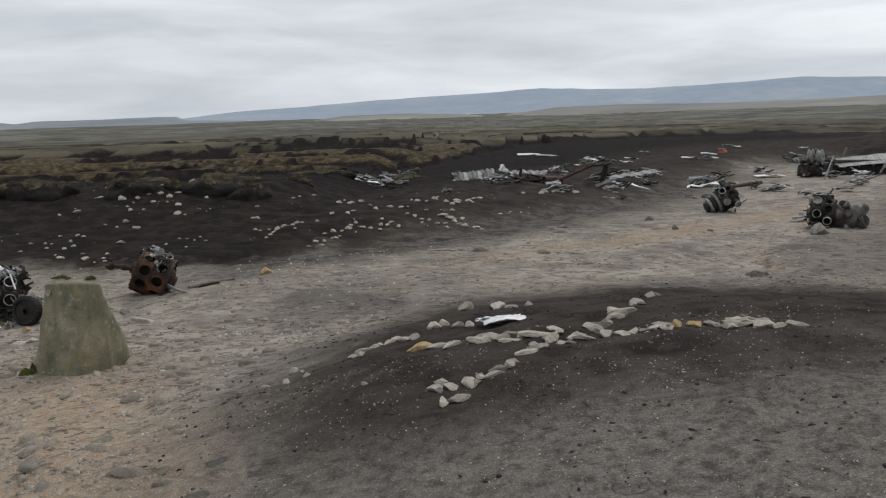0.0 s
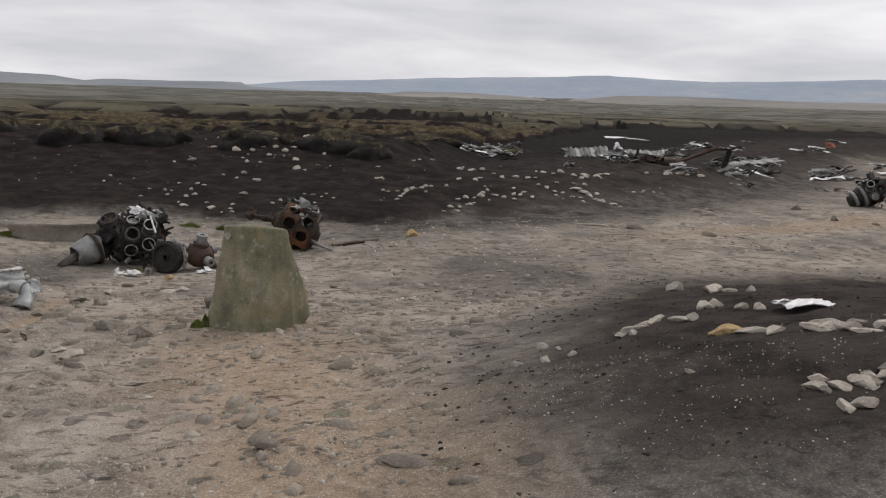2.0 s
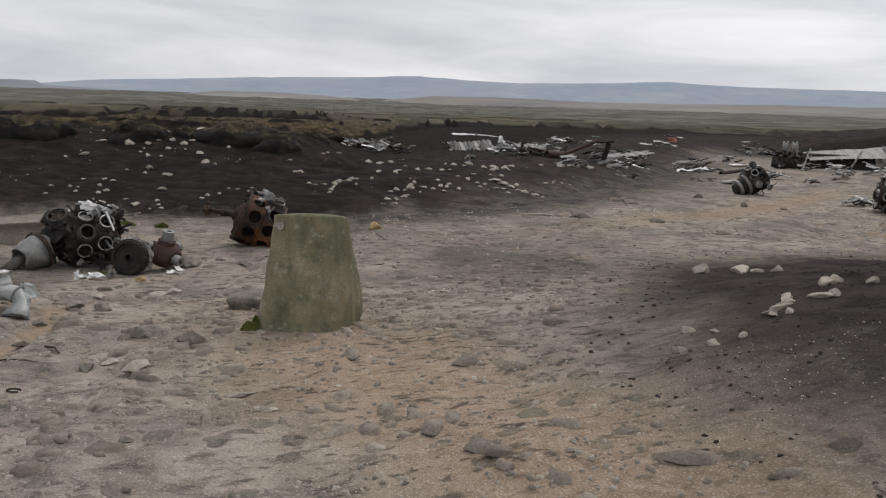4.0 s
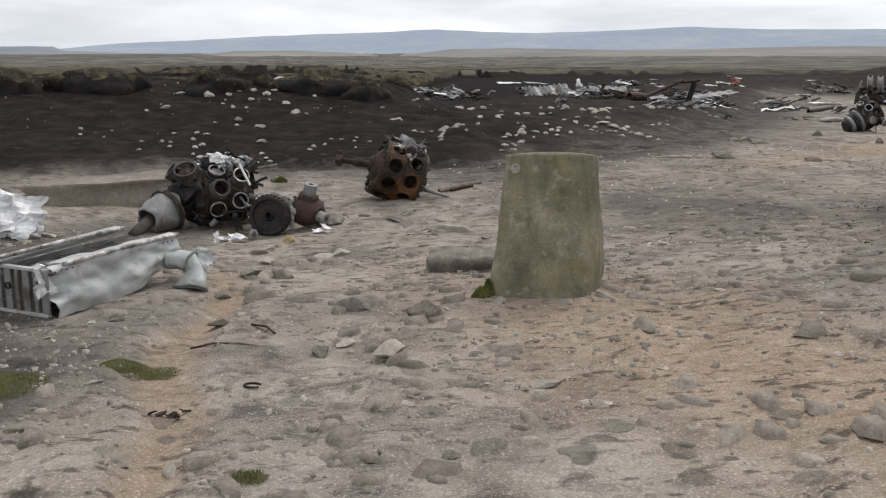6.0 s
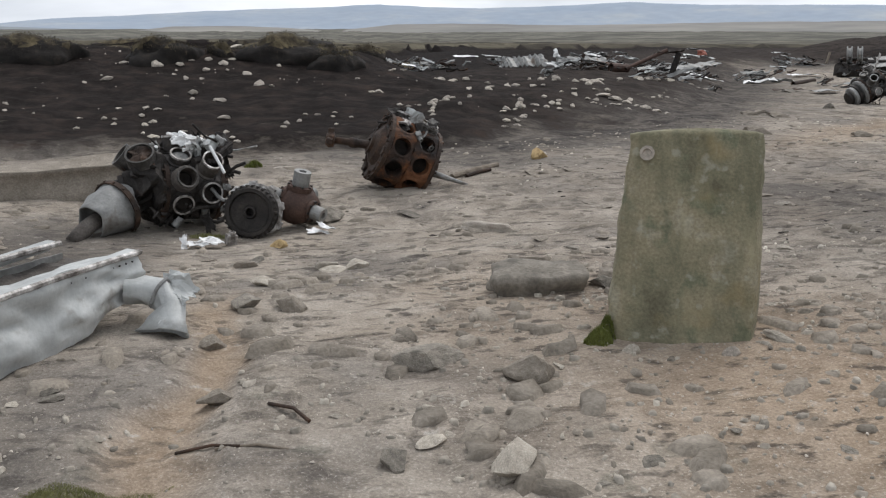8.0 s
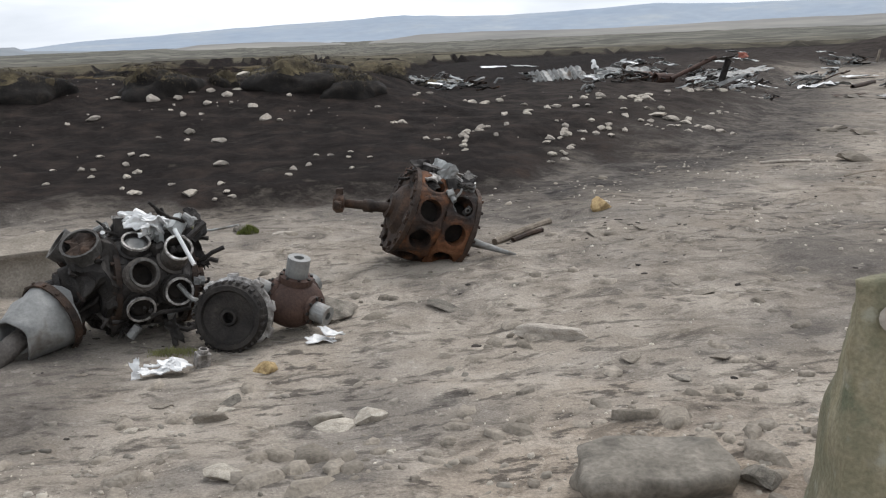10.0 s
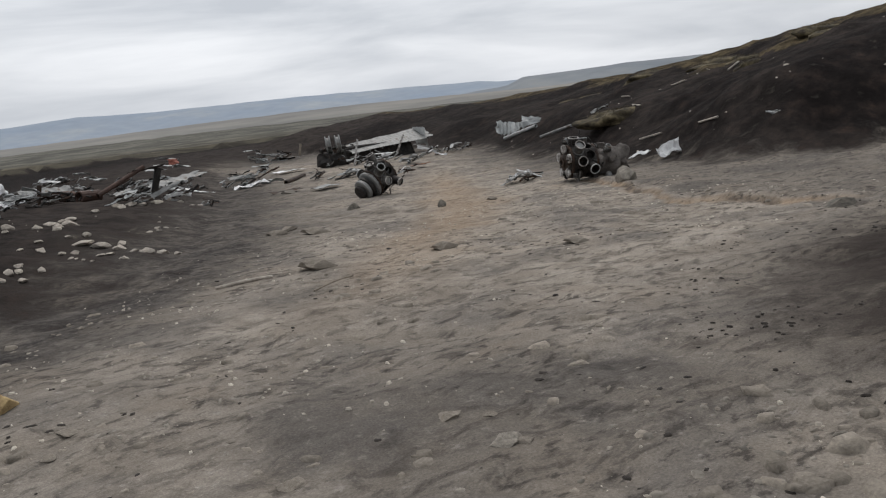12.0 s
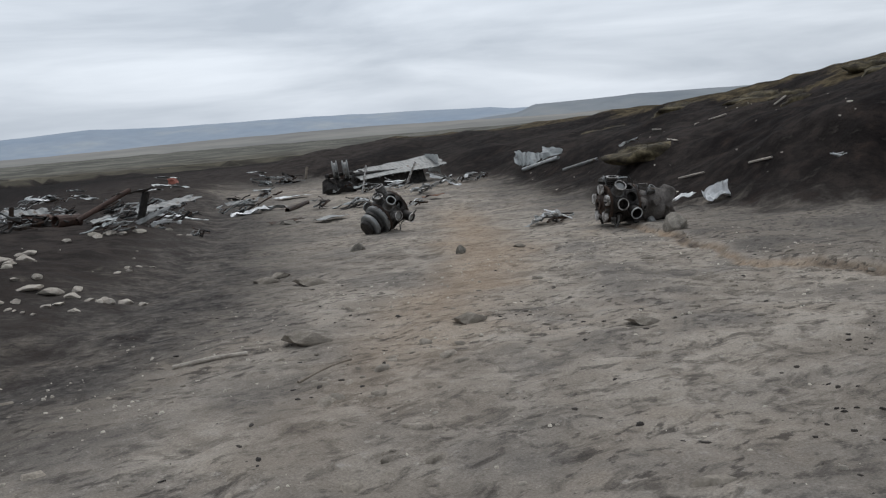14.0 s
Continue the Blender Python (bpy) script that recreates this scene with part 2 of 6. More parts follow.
M_BRIGHT = material("bright_torn_aluminium", [(0.3, (0.55, 0.55, 0.55)), (0.6, (0.72, 0.72, 0.71)), (0.8, (0.82, 0.82, 0.80))], 5, 0.5, 0.25, 0.3, 40,
                    spots=((0.30, 0.28, 0.25), 5.0, 0.62), speck=0.08)
M_DULL = material("dull_grey_aluminium", [(0.3, (0.16, 0.16, 0.155)), (0.55, (0.27, 0.27, 0.26)), (0.75, (0.38, 0.38, 0.36))], 4, 0.6, 0.4, 0.35, 50,
                  spots=((0.13, 0.105, 0.085), 4.0, 0.58), speck=0.12)
M_DIRTY = material("grimy_aluminium_casting", [(0.3, (0.035, 0.033, 0.031)), (0.5, (0.085, 0.08, 0.074)), (0.68, (0.19, 0.18, 0.165)), (0.85, (0.40, 0.39, 0.37))],
                   7, 0.6, 0.4, 0.5, 70)
M_RIM = material("worn_bare_rim", [(0.35, (0.09, 0.08, 0.07)), (0.50, (0.32, 0.30, 0.28)), (0.64, (0.62, 0.60, 0.58))], 12, 0.55, 0.3, 0.4, 80)
# near-black that stands in for the shade inside bores and hollows
M_HOLE = material("shaded_hollow", [(0.3, (0.010, 0.009, 0.008)), (0.7, (0.028, 0.022, 0.018))], 8, 0.9, 0, 0.2, 60)
M_TIMBER = material("grey_weathered_timber", [(0.3, (0.13, 0.105, 0.08)), (0.7, (0.26, 0.22, 0.175))], 8, 0.9, 0, 0.4, 60)
M_TURF = material("dry_moor_grass", [(0.34, (0.020, 0.017, 0.012)), (0.5, (0.060, 0.047, 0.029)), (0.66, (0.13, 0.102, 0.064))], 5, 0.95, 0, 0.6, 50)
M_MOSS = material("bright_moss", [(0.3, (0.085, 0.10, 0.022)), (0.7, (0.20, 0.22, 0.06))], 9, 0.95, 0, 0.6, 80)
M_GRASS = material("short_green_grass", [(0.3, (0.14, 0.145, 0.058)), (0.7, (0.28, 0.275, 0.12))], 7, 0.95, 0, 0.5, 80)
M_PEATLUMP = material("crumbly_peat", [(0.3, (0.018, 0.015, 0.013)), (0.7, (0.05, 0.042, 0.035))], 8, 0.95, 0, 0.6, 70)
M_RUBBLE = material("brown_grey_rubble", [(0.3, (0.16, 0.138, 0.11)), (0.55, (0.235, 0.205, 0.168)), (0.75, (0.31, 0.275, 0.23))], 7, 0.95, 0, 0.5, 60)
M_CASING = material("grey_brown_casting", [(0.3, (0.05, 0.042, 0.037)), (0.5, (0.10, 0.088, 0.078)), (0.7, (0.17, 0.152, 0.138))], 6, 0.75, 0.2, 0.5, 60)
M_BLACKPEAT = material("bare_black_peat", [(0.34, (0.009, 0.0078, 0.007)), (0.55, (0.017, 0.0145, 0.0125)), (0.72, (0.034, 0.027, 0.021))], 4, 0.95, 0, 0.7, 40)
M_SOOTY = material("sooty_casting", [(0.34, (0.018, 0.016, 0.015)), (0.52, (0.045, 0.040, 0.037)), (0.66, (0.11, 0.10, 0.093)), (0.82, (0.27, 0.26, 0.25))], 7, 0.6, 0.35, 0.5, 70)
M_HAG = material("matted_tan_grass", [(0.36, (0.018, 0.014, 0.010)), (0.5, (0.060, 0.048, 0.027)), (0.66, (0.150, 0.122, 0.070))], 3.2, 0.95, 0, 0.7, 55)
M_RED = material("faded_red_paint", [(0.3, (0.20, 0.06, 0.04)), (0.7, (0.32, 0.12, 0.085))], 6, 0.7, 0, 0.2, 50)


def ground_material():
    m = bpy.data.materials.new("moor_ground")
    m.use_nodes = True
    nt = m.node_tree
    n, l = nt.nodes, nt.links
    bsdf = n["Principled BSDF"]
    tc = n.new("ShaderNodeTexCoord")

    def tex(scale, detail=6, rough=0.6, stretch=None, distort=0.0):
        t = n.new("ShaderNodeTexNoise")
        t.inputs["Scale"].default_value, t.inputs["Detail"].default_value, t.inputs["Roughness"].default_value = scale, detail, rough
        t.inputs["Distortion"].default_value = distort
        if stretch:
            mp = n.new("ShaderNodeMapping")
            mp.inputs["Scale"].default_value, mp.inputs["Rotation"].default_value = stretch, (0, 0, 0.55)
            l.new(tc.outputs["Object"], mp.inputs["Vector"])
            l.new(mp.outputs["Vector"], t.inputs["Vector"])
        else:
            l.new(tc.outputs["Object"], t.inputs["Vector"])
        return t.outputs["Fac"]

    def ramp(fac, stops):
        r = n.new("ShaderNodeValToRGB")
        els = r.color_ramp.elements
        while len(els) < len(stops):
            els.new(0.5)
        for e, (p, c) in zip(els, stops):
            e.position, e.color = p, (*c, 1)
        l.new(fac, r.inputs["Fac"])
        return r.outputs["Color"]

    def mix(fac, a, b, kind="MIX"):
        x = n.new("ShaderNodeMix")
        x.data_type, x.blend_type = "RGBA", kind
        for s, v in ((0, fac), (6, a), (7, b)):
            if isinstance(v, (int, float)):
                x.inputs[s].default_value = v
            elif isinstance(v, tuple):
                x.inputs[s].default_value = (*v, 1)
            else:
                l.new(v, x.inputs[s])
        return x.outputs[2]

    def attr(name):
        a = n.new("ShaderNodeAttribute")
        a.attribute_name = name
        return a.outputs["Fac"]

    def rng(fac, lo, hi, a=0.0, b=1.0):
        r = n.new("ShaderNodeMapRange")
        for k, v in zip(("From Min", "From Max", "To Min", "To Max"), (lo, hi, a, b)):
            r.inputs[k].default_value = v
        l.new(fac, r.inputs["Value"])
        return r.outputs["Result"]

    def math_(op, a, b):
        x = n.new("ShaderNodeMath")
        x.operation, x.use_clamp = op, op not in ("ADD", "SUBTRACT")
        for s, v in ((0, a), (1, b)):
            if isinstance(v, (int, float)):
                x.inputs[s].default_value = v
            else:
                l.new(v, x.inputs[s])
        return x.outputs["Value"]

    broad, mid, small, grain = tex(0.35, 5), tex(2.2, 7, 0.65), tex(11, 6, 0.65), tex(70, 4, 0.7)
    streak = tex(3.4, 7, 0.66, (1.0, 1.5, 1.0), 0.8)
    sand = ramp(broad, [(0.34, (0.220, 0.190, 0.158)), (0.5, (0.290, 0.253, 0.210)), (0.66, (0.335, 0.283, 0.228))])
    sand = mix(rng(mid, 0.42, 0.66), sand, (0.415, 0.368, 0.312))
    sand = mix(rng(streak, 0.50, 0.64, 0, 0.75), sand, (0.095, 0.082, 0.070))
    sand = mix(rng(tex(0.75, 6, 0.6), 0.48, 0.62, 0, 0.50), sand, (0.120, 0.112, 0.106))
    sand = mix(attr("ochre"), sand, mix(rng(small, 0.35, 0.65), (0.275, 0.198, 0.132), (0.415, 0.315, 0.222)))
    chips = rng(small, 0.60, 0.68)
    sand = mix(math_("MULTIPLY", chips, rng(mid, 0.40, 0.60, 0.1, 0.9)), sand, (0.42, 0.385, 0.34))
    sand = mix(math_("MULTIPLY", attr("grit"), rng(grain, 0.57, 0.66, 0, 0.75)), sand, (0.47, 0.44, 0.40))
    # flat stones half sunk in the sand
    vor = n.new("ShaderNodeTexVoronoi")
    vor.inputs["Scale"].default_value = 5.5
    warp = n.new("ShaderNodeMix")
    warp.data_type = "VECTOR"
    warp.inputs[0].default_value = 0.12
    wn = n.new("ShaderNodeTexNoise")
    wn.inputs["Scale"].default_value = 5.0
    l.new(tc.outputs["Object"], wn.inputs["Vector"])
    l.new(tc.outputs["Object"], warp.inputs[4])
    l.new(wn.outputs["Color"], warp.inputs[5])
    l.new(warp.outputs[1], vor.inputs["Vector"])
    cell = n.new("ShaderNodeSeparateColor")
    l.new(vor.outputs["Color"], cell.inputs["Color"])
    slab = math_("MULTIPLY", rng(vor.outputs["Distance"], 0.42, 0.34), rng(cell.outputs["Red"], 0.62, 0.66))
    slab = math_("MULTIPLY", slab, math_("MULTIPLY", attr("grit"), rng(mid, 0.40, 0.52)))
    sand = mix(math_("MULTIPLY", slab, 0.75), sand, ramp(cell.outputs["Green"], [(0.2, (0.115, 0.105, 0.09)), (0.5, (0.165, 0.155, 0.13)), (0.8, (0.155, 0.16, 0.125))]))
    dust = math_("MULTIPLY", attr("stain"), rng(mid, 0.32, 0.62, 0.55, 1.0))
    sand = mix(dust, sand, ramp(small, [(0.35, (0.030, 0.027, 0.026)), (0.55, (0.070, 0.064, 0.060)), (0.70, (0.14, 0.125, 0.112))]))
    # the shade of small hollows is put into the sand colour, without relief
    pit_shade = math_("MULTIPLY", rng(tex(7.0, 5, 0.6, (0.8, 1.5, 1.0)), 0.555, 0.635), math_("MULTIPLY", rng(broad, 0.40, 0.55, 0.3, 1.0), 0.75))
    sand = mix(pit_shade, sand, (0.050, 0.044, 0.040))
    peat = ramp(mid, [(0.32, (0.008, 0.0068, 0.0064)), (0.50, (0.0155, 0.0130, 0.0122)), (0.62, (0.027, 0.0208, 0.0180)), (0.74, (0.048, 0.033, 0.026))])
    # dry peat under a net of pale grit
    lace = attr("lace")
    peat = mix(math_("MULTIPLY", attr("dry"), rng(mid, 0.36, 0.58, 0.2, 1.0)), peat, (0.060, 0.050, 0.044))
    peat = mix(math_("MULTIPLY", lace, rng(small, 0.34, 0.56, 0.25, 0.95)), peat, (0.160, 0.146, 0.131))
    ridge = math_("ABSOLUTE", math_("SUBTRACT", tex(16.0, 7, 0.72), 0.5), 0.0)
    net = math_("MULTIPLY", rng(ridge, 0.035, 0.0), rng(small, 0.40, 0.60, 0.0, 0.75))
    peat = mix(math_("MULTIPLY", lace, net), peat, (0.26, 0.235, 0.205))
    peat = mix(math_("MULTIPLY", lace, rng(grain, 0.58, 0.67, 0, 0.55)), peat, (0.30, 0.27, 0.24))
    turf = ramp(mid, [(0.34, (0.022, 0.018, 0.012)), (0.48, (0.058, 0.046, 0.028)), (0.62, (0.120, 0.093, 0.055)), (0.76, (0.19, 0.147, 0.09))])
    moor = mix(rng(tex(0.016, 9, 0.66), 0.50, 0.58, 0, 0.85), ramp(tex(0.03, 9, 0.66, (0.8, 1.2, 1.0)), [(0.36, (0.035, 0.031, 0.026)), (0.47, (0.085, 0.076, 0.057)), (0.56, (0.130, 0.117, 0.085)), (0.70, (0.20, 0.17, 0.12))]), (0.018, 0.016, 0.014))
    # haze over the distant moor, mixed into its base colour
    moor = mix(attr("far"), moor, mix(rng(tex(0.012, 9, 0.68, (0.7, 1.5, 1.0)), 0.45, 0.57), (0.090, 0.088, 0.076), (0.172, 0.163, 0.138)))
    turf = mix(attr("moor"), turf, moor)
    colour = mix(rng(math_("ADD", attr("peat"), rng(mid, 0.3, 0.7, -0.30, 0.30)), 0.16, 0.84), sand, peat)
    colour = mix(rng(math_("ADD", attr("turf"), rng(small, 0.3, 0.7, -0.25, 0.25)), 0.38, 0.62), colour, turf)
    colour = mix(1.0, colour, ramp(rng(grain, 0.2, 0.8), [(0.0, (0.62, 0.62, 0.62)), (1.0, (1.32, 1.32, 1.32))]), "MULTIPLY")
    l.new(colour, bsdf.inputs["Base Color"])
    bsdf.inputs["Roughness"].default_value, bsdf.inputs["Specular IOR Level"].default_value = 0.95, 0.03
    h = math_("ADD", math_("MULTIPLY", small, 0.6), math_("MULTIPLY", grain, 0.18))
    h = math_("ADD", h, math_("MULTIPLY", streak, 0.7))
    h = math_("ADD", h, math_("MULTIPLY", slab, 0.5))
    bp = n.new("ShaderNodeBump")
    bp.inputs["Strength"].default_value, bp.inputs["Distance"].default_value = 0.75, 0.06
    l.new(h, bp.inputs["Height"])
    l.new(bp.outputs["Normal"], bsdf.inputs["Normal"])
    return m


# ---- the ground ----


def graded(lo, hi, step, lo_ratio, hi_ratio, reach):
    core = np.arange(lo, hi, step)

    def tail(ratio):
        out, s, d = [], step, 0.0
        while d < reach:
            s *= ratio
            d += s
            out.append(d)
        return np.array(out)
    return np.concatenate([lo - tail(lo_ratio)[::-1], core, core[-1] + tail(hi_ratio)])


def build_ground():
    xs = graded(-11.5, 13.0, 0.085, 1.06, 1.05, 4700)
    ys = graded(2.0, 22.0, 0.085, 1.09, 1.04, 4700)
    gx, gy = np.meshgrid(xs, ys)
    gz = ground_z(gx, gy)
    nx, ny = len(xs), len(ys)
    me = bpy.data.meshes.new("ground")
    idx = np.arange(nx * ny).reshape(ny, nx)
    quads = np.stack([idx[:-1, :-1], idx[:-1, 1:], idx[1:, 1:], idx[1:, :-1]], -1).reshape(-1, 4)
    me.vertices.add(nx * ny)
    me.vertices.foreach_set("co", np.stack([gx, gy, gz], -1).ravel())
    me.loops.add(quads.size)
    me.loops.foreach_set("vertex_index", quads.ravel())
    me.polygons.add(len(quads))
    me.polygons.foreach_set("loop_start", np.arange(0, quads.size, 4))
    me.polygons.foreach_set("use_smooth", np.ones(len(quads), bool))
    me.update(calc_edges=True)
    back, up, mound = zones(gx, gy)
    r = np.hypot(gx + 3, gy - 10)
    sy, sx = np.gradient(gz, ys, xs)
    steep = np.hypot(sx, sy)
    loose = smooth((gx + 3) / 3)
    bare = smooth((back + 1.1 + 0.7 * loose + 0.9 * fbm(gx, gy, 1.0, 77, 4)) / (2.3 + 2.4 * loose))
    bare = np.maximum(bare, smooth((up + 0.9 + 0.6 * fbm(gx, gy, 0.9, 78, 4)) / 2.4))
    bare = np.maximum(bare, smooth((mound + 0.02) / 0.34) * smooth((14.4 - gy) / 2.5))
    # black dust blown out over the sand along the peat
    stain = smooth((back + 4.4) / 4.6) * smooth((gx + 6.5) / 3.5) * 0.90 + smooth((back + 2.2) / 2.2) * 0.45
    stain = np.maximum(stain, 0.75 * smooth((up + 3.0) / 3.0))
    stain = np.maximum(stain, 0.55 * smooth((mound + 0.10) / 0.24) * smooth((14.6 - gy) / 2.0))
    stain = np.maximum(stain, 0.9 * smooth((-6.65 - gx + 1.3 * fbm(gx, gy, 1.5, 63, 4)) / 1.1) * smooth((13.6 - gy + fbm(gx, gy, 2.0, 67, 3)) / 2) * smooth((gx + 11.5 + 3 * fbm(gx, gy, 3.0, 69, 3)) / 2.5) * smooth((gy - 2.0 + 2 * fbm(gx, gy, 3.0, 70, 3)) / 3))
    stain = np.maximum(stain, (0.72 - 0.58 * smooth((gx + 0.6) / 2.5)) * smooth((gx + 4.6) / 3) * smooth((gy - 10.0) / 2) * smooth((19.5 - gy) / 3) * smooth((fbm(gx, gy, 1.6, 91, 4) + 0.55) / 0.7))
    stain = np.maximum(stain, 0.2 * smooth((gy - 13.5) / 3) * smooth((3.0 - gx) / 3) * smooth((gx + 5) / 2.5))
    stain = np.maximum(stain, 0.55 * smooth((scarp(gx, gy) + 0.1) / 0.5) * smooth((gy - 12.0) / 2) * smooth((20.5 - gy) / 2))
    hag = fbm(gx * 0.3, gy, 3.0, 23, 4)
    wild = smooth((back - np.interp(gx, (-5, -3, 4), (13.0, 32, 44))) / 2.5)
    turf = wild * smooth((hag - np.interp(gx, (-5, 6), (0.245, 0.085))) / 0.04) * (1 - smooth((steep - 0.45) / 0.4))
    turf = np.maximum(turf, smooth((up - 7.5 - 4 * fbm(gx, gy, 4, 71, 4)) / 2.0))
    turf = np.maximum(turf, smooth((up - 3.5) / 3) * smooth((fbm(gx, gy, 2.6, 73, 4) - 0.28) / 0.12) * 0.8)
    turf = np.maximum(turf, smooth((r - 110) / 120))
    gully = np.abs(gx + 6.47 + 0.07 * np.sin(gy * 0.9) + 0.42 * fbm(gx, gy, 1.0, 61, 4))
    ochre = 0.68 * (1 - smooth((gully - 0.06) / 0.20)) * smooth((gy - 4.5) / 1.5) * smooth((10.6 - gy) / 1.0)
    path = np.abs(gx - np.interp(gy, (9, 14, 20, 28, 34), (-4.5, -1.5, 5.0, 11.5, 15)) + fbm(gx, gy, 2.0, 81, 3))
    ochre = np.maximum(ochre, 0.6 * (1 - smooth(path / 1.3)) * smooth((gy - 14) / 5) * smooth((30 - gy) / 5))
    start = np.abs(gx + 3.4 + 0.3 * (gy - 6.5) + 0.8 * fbm(gx, gy, 1.5, 83, 3))
    ochre = np.maximum(ochre, 0.75 * (1 - smooth(start / 1.7)) * smooth((11.5 - gy) / 4))
    stain = stain * (1 - 0.85 * (1 - smooth((path - 0.6) / 3.2)) * smooth((gy - 12) / 4))
    lace = smooth((6.6 - gy - 0.25 * np.abs(gx - 1) + 2.2 * fbm(gx, gy, 1.7, 87, 4)) / 3.2)
    step = np.abs(scarp(gx, gy) + 0.05) 
    step = (1 - smooth((step - 0.02) / 0.11)) * smooth((gy - 13.5) / 1.0) * smooth((20.8 - gy) / 0.6)
    ochre = np.maximum(ochre, 0.8 * step)
    stain = np.maximum(stain, 0.9 * step * smooth((fbm(gx, gy, 0.8, 89, 3) + 0.1) / 0.3))
    grit = smooth((9.5 - gy) / 4) * 0.9 + 0.1
    # far: share of painted haze, growing with distance
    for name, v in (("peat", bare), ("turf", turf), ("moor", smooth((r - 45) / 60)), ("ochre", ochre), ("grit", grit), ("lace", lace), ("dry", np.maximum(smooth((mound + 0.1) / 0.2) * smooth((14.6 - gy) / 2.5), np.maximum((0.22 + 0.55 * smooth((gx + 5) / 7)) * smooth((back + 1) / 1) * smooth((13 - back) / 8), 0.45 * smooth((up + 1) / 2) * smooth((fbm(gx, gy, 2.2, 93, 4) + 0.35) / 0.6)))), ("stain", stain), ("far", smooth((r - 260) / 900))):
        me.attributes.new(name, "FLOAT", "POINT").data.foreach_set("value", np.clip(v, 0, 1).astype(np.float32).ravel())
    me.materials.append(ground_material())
    return tagged(new("ground", me), "pale sandy moor ground with black eroded peat and rough grass", "ground", kind="structure")


build_ground()

SKY_AZ = (-180, -60, -26, -16.5, -13, -7.7, -4, 0, 5.5, 7.5, 11.5, 16.0, 20.4, 24.5, 31.5, 38.3, 44.0, 45.2, 180)
SKY_EL = (0.4, 0.3, 0.1, 0.12, 0.46, 0.72, 0.90, 1.06, 1.28, 1.20, 1.06, 1.20, 1.42, 1.24, 1.20, 1.04, 0.84, 0.70, 0.3)
# a darker edge of moor on the one hand, a nearer hill on the other
EDGE_AZ = (-180, -60, -32, -29, -26.7, -25.2, -24.2, -19, -16.5, -15.9, -12.6, -11.8, -9.0, 30, 45.6, 46.6, 49, 53, 56, 59, 66, 180)
EDGE_EL = (0.4, 0.5, 0.5, 0.42, 0.34, 0.10, 0.22, 0.30, 0.29, 0.00, -0.10, -0.30, -0.7, -0.7, 0.4, 0.82, 0.84, 0.91, 0.90, 0.82, 0.7, 0.4)
LOW_AZ = (-180, -26, -20, -12.4, -11.0, -6.6, -2.5, 2.7, 6.4, 9.8, 16.3, 24.3, 28, 35, 42, 46, 60, 180)
LOW_EL = (-0.4, -0.75, -0.55, -0.34, -0.42, 0.02, 0.06, -0.24, 0.16, 0.18, 0.08, 0.24, 0.26, 0.34, 0.22, 0.12, 0.1, -0.2)


def hills(name, radius, depth, az, el, colours, seed, label):
    """A ring of far moorland: from a broad foot up to its skyline and down behind it."""
    a = np.radians(np.arange(-180, 180, 0.25))
    rows = []
    crest = np.interp(np.degrees(a), az, el) + 0.05 * fbm(np.degrees(a), a * 0, 2.2, seed, 4)
    steps = np.linspace(0, 1, 9)
    for k, s in enumerate(np.append(steps, 1.15)):
        rr = radius - depth * (1 - s) + 0 * a
        zz = -16 + (radius * np.tan(np.radians(crest)) + 18) * (smooth(s) if s <= 1 else 0.6)
        zz = zz + (radius * 0.0016) * fbm(np.degrees(a) * 0.6 + 9 * s, a * 0 + 4 * s, 2.5, seed + 3, 3) * (4 * s * (1 - s) if s <= 1 else 0)
        rows.append(np.stack([-3 + rr * np.sin(a), 5 + rr * np.cos(a), zz], -1))
    v = np.concatenate(rows)
    m, na = len(rows), len(a)
    faces = [(i * na + j, i * na + (j + 1) % na, (i + 1) * na + (j + 1) % na, (i + 1) * na + j) for i in range(m - 1) for j in range(na)]
    me = bpy.data.meshes.new(name)
    me.from_pydata(v.tolist(), [], faces)
    me.polygons.foreach_set("use_smooth", np.ones(len(faces), bool))
    # the moor colour passed in already carries the haze
    me.materials.append(material("hazed_moor_of_" + name, colours, 0.003, 1.0, 0, 0.0, 0.02, 5, speck=0.06))
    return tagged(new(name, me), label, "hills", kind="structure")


# aerial haze is put into the ring colours, bluer with distance
hills("backdrop_far_hills", 4300, 900, SKY_AZ, SKY_EL, [(0.35, (0.255, 0.305, 0.370)), (0.55, (0.285, 0.328, 0.382)), (0.70, (0.345, 0.372, 0.395))], 5, "long moorland ridge on the skyline, haze in its blue-grey colour")
hills("backdrop_edge_hills", 3600, 700, EDGE_AZ, EDGE_EL, [(0.35, (0.175, 0.195, 0.215)), (0.55, (0.215, 0.232, 0.245)), (0.70, (0.255, 0.262, 0.260))], 13, "flat-topped moorland edge on the skyline, haze in its grey colour")
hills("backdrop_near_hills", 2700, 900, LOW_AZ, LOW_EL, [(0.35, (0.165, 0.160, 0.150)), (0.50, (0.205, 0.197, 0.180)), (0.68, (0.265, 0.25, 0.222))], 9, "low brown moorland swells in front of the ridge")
# ---- things ----


def link_mesh(name, bm, mat, smooth_faces=False):
    me = bpy.data.meshes.new(name)
    bm.to_mesh(me)
    bm.free()
    for p in me.polygons:
        p.use_smooth = smooth_faces
    if mat:
        me.materials.append(mat)
    return me


def part(name, bm, mat, parent, label="", rounded=False):
    ob = new(name, link_mesh(name, bm, mat, rounded))
    ob.parent = parent
    return tagged(ob, label)


def empty(name, m, label, category, group=""):
    ob = new(name)
    ob.empty_display_size = 0.1
    ob.matrix_world = m
    return tagged(ob, label, category, group)


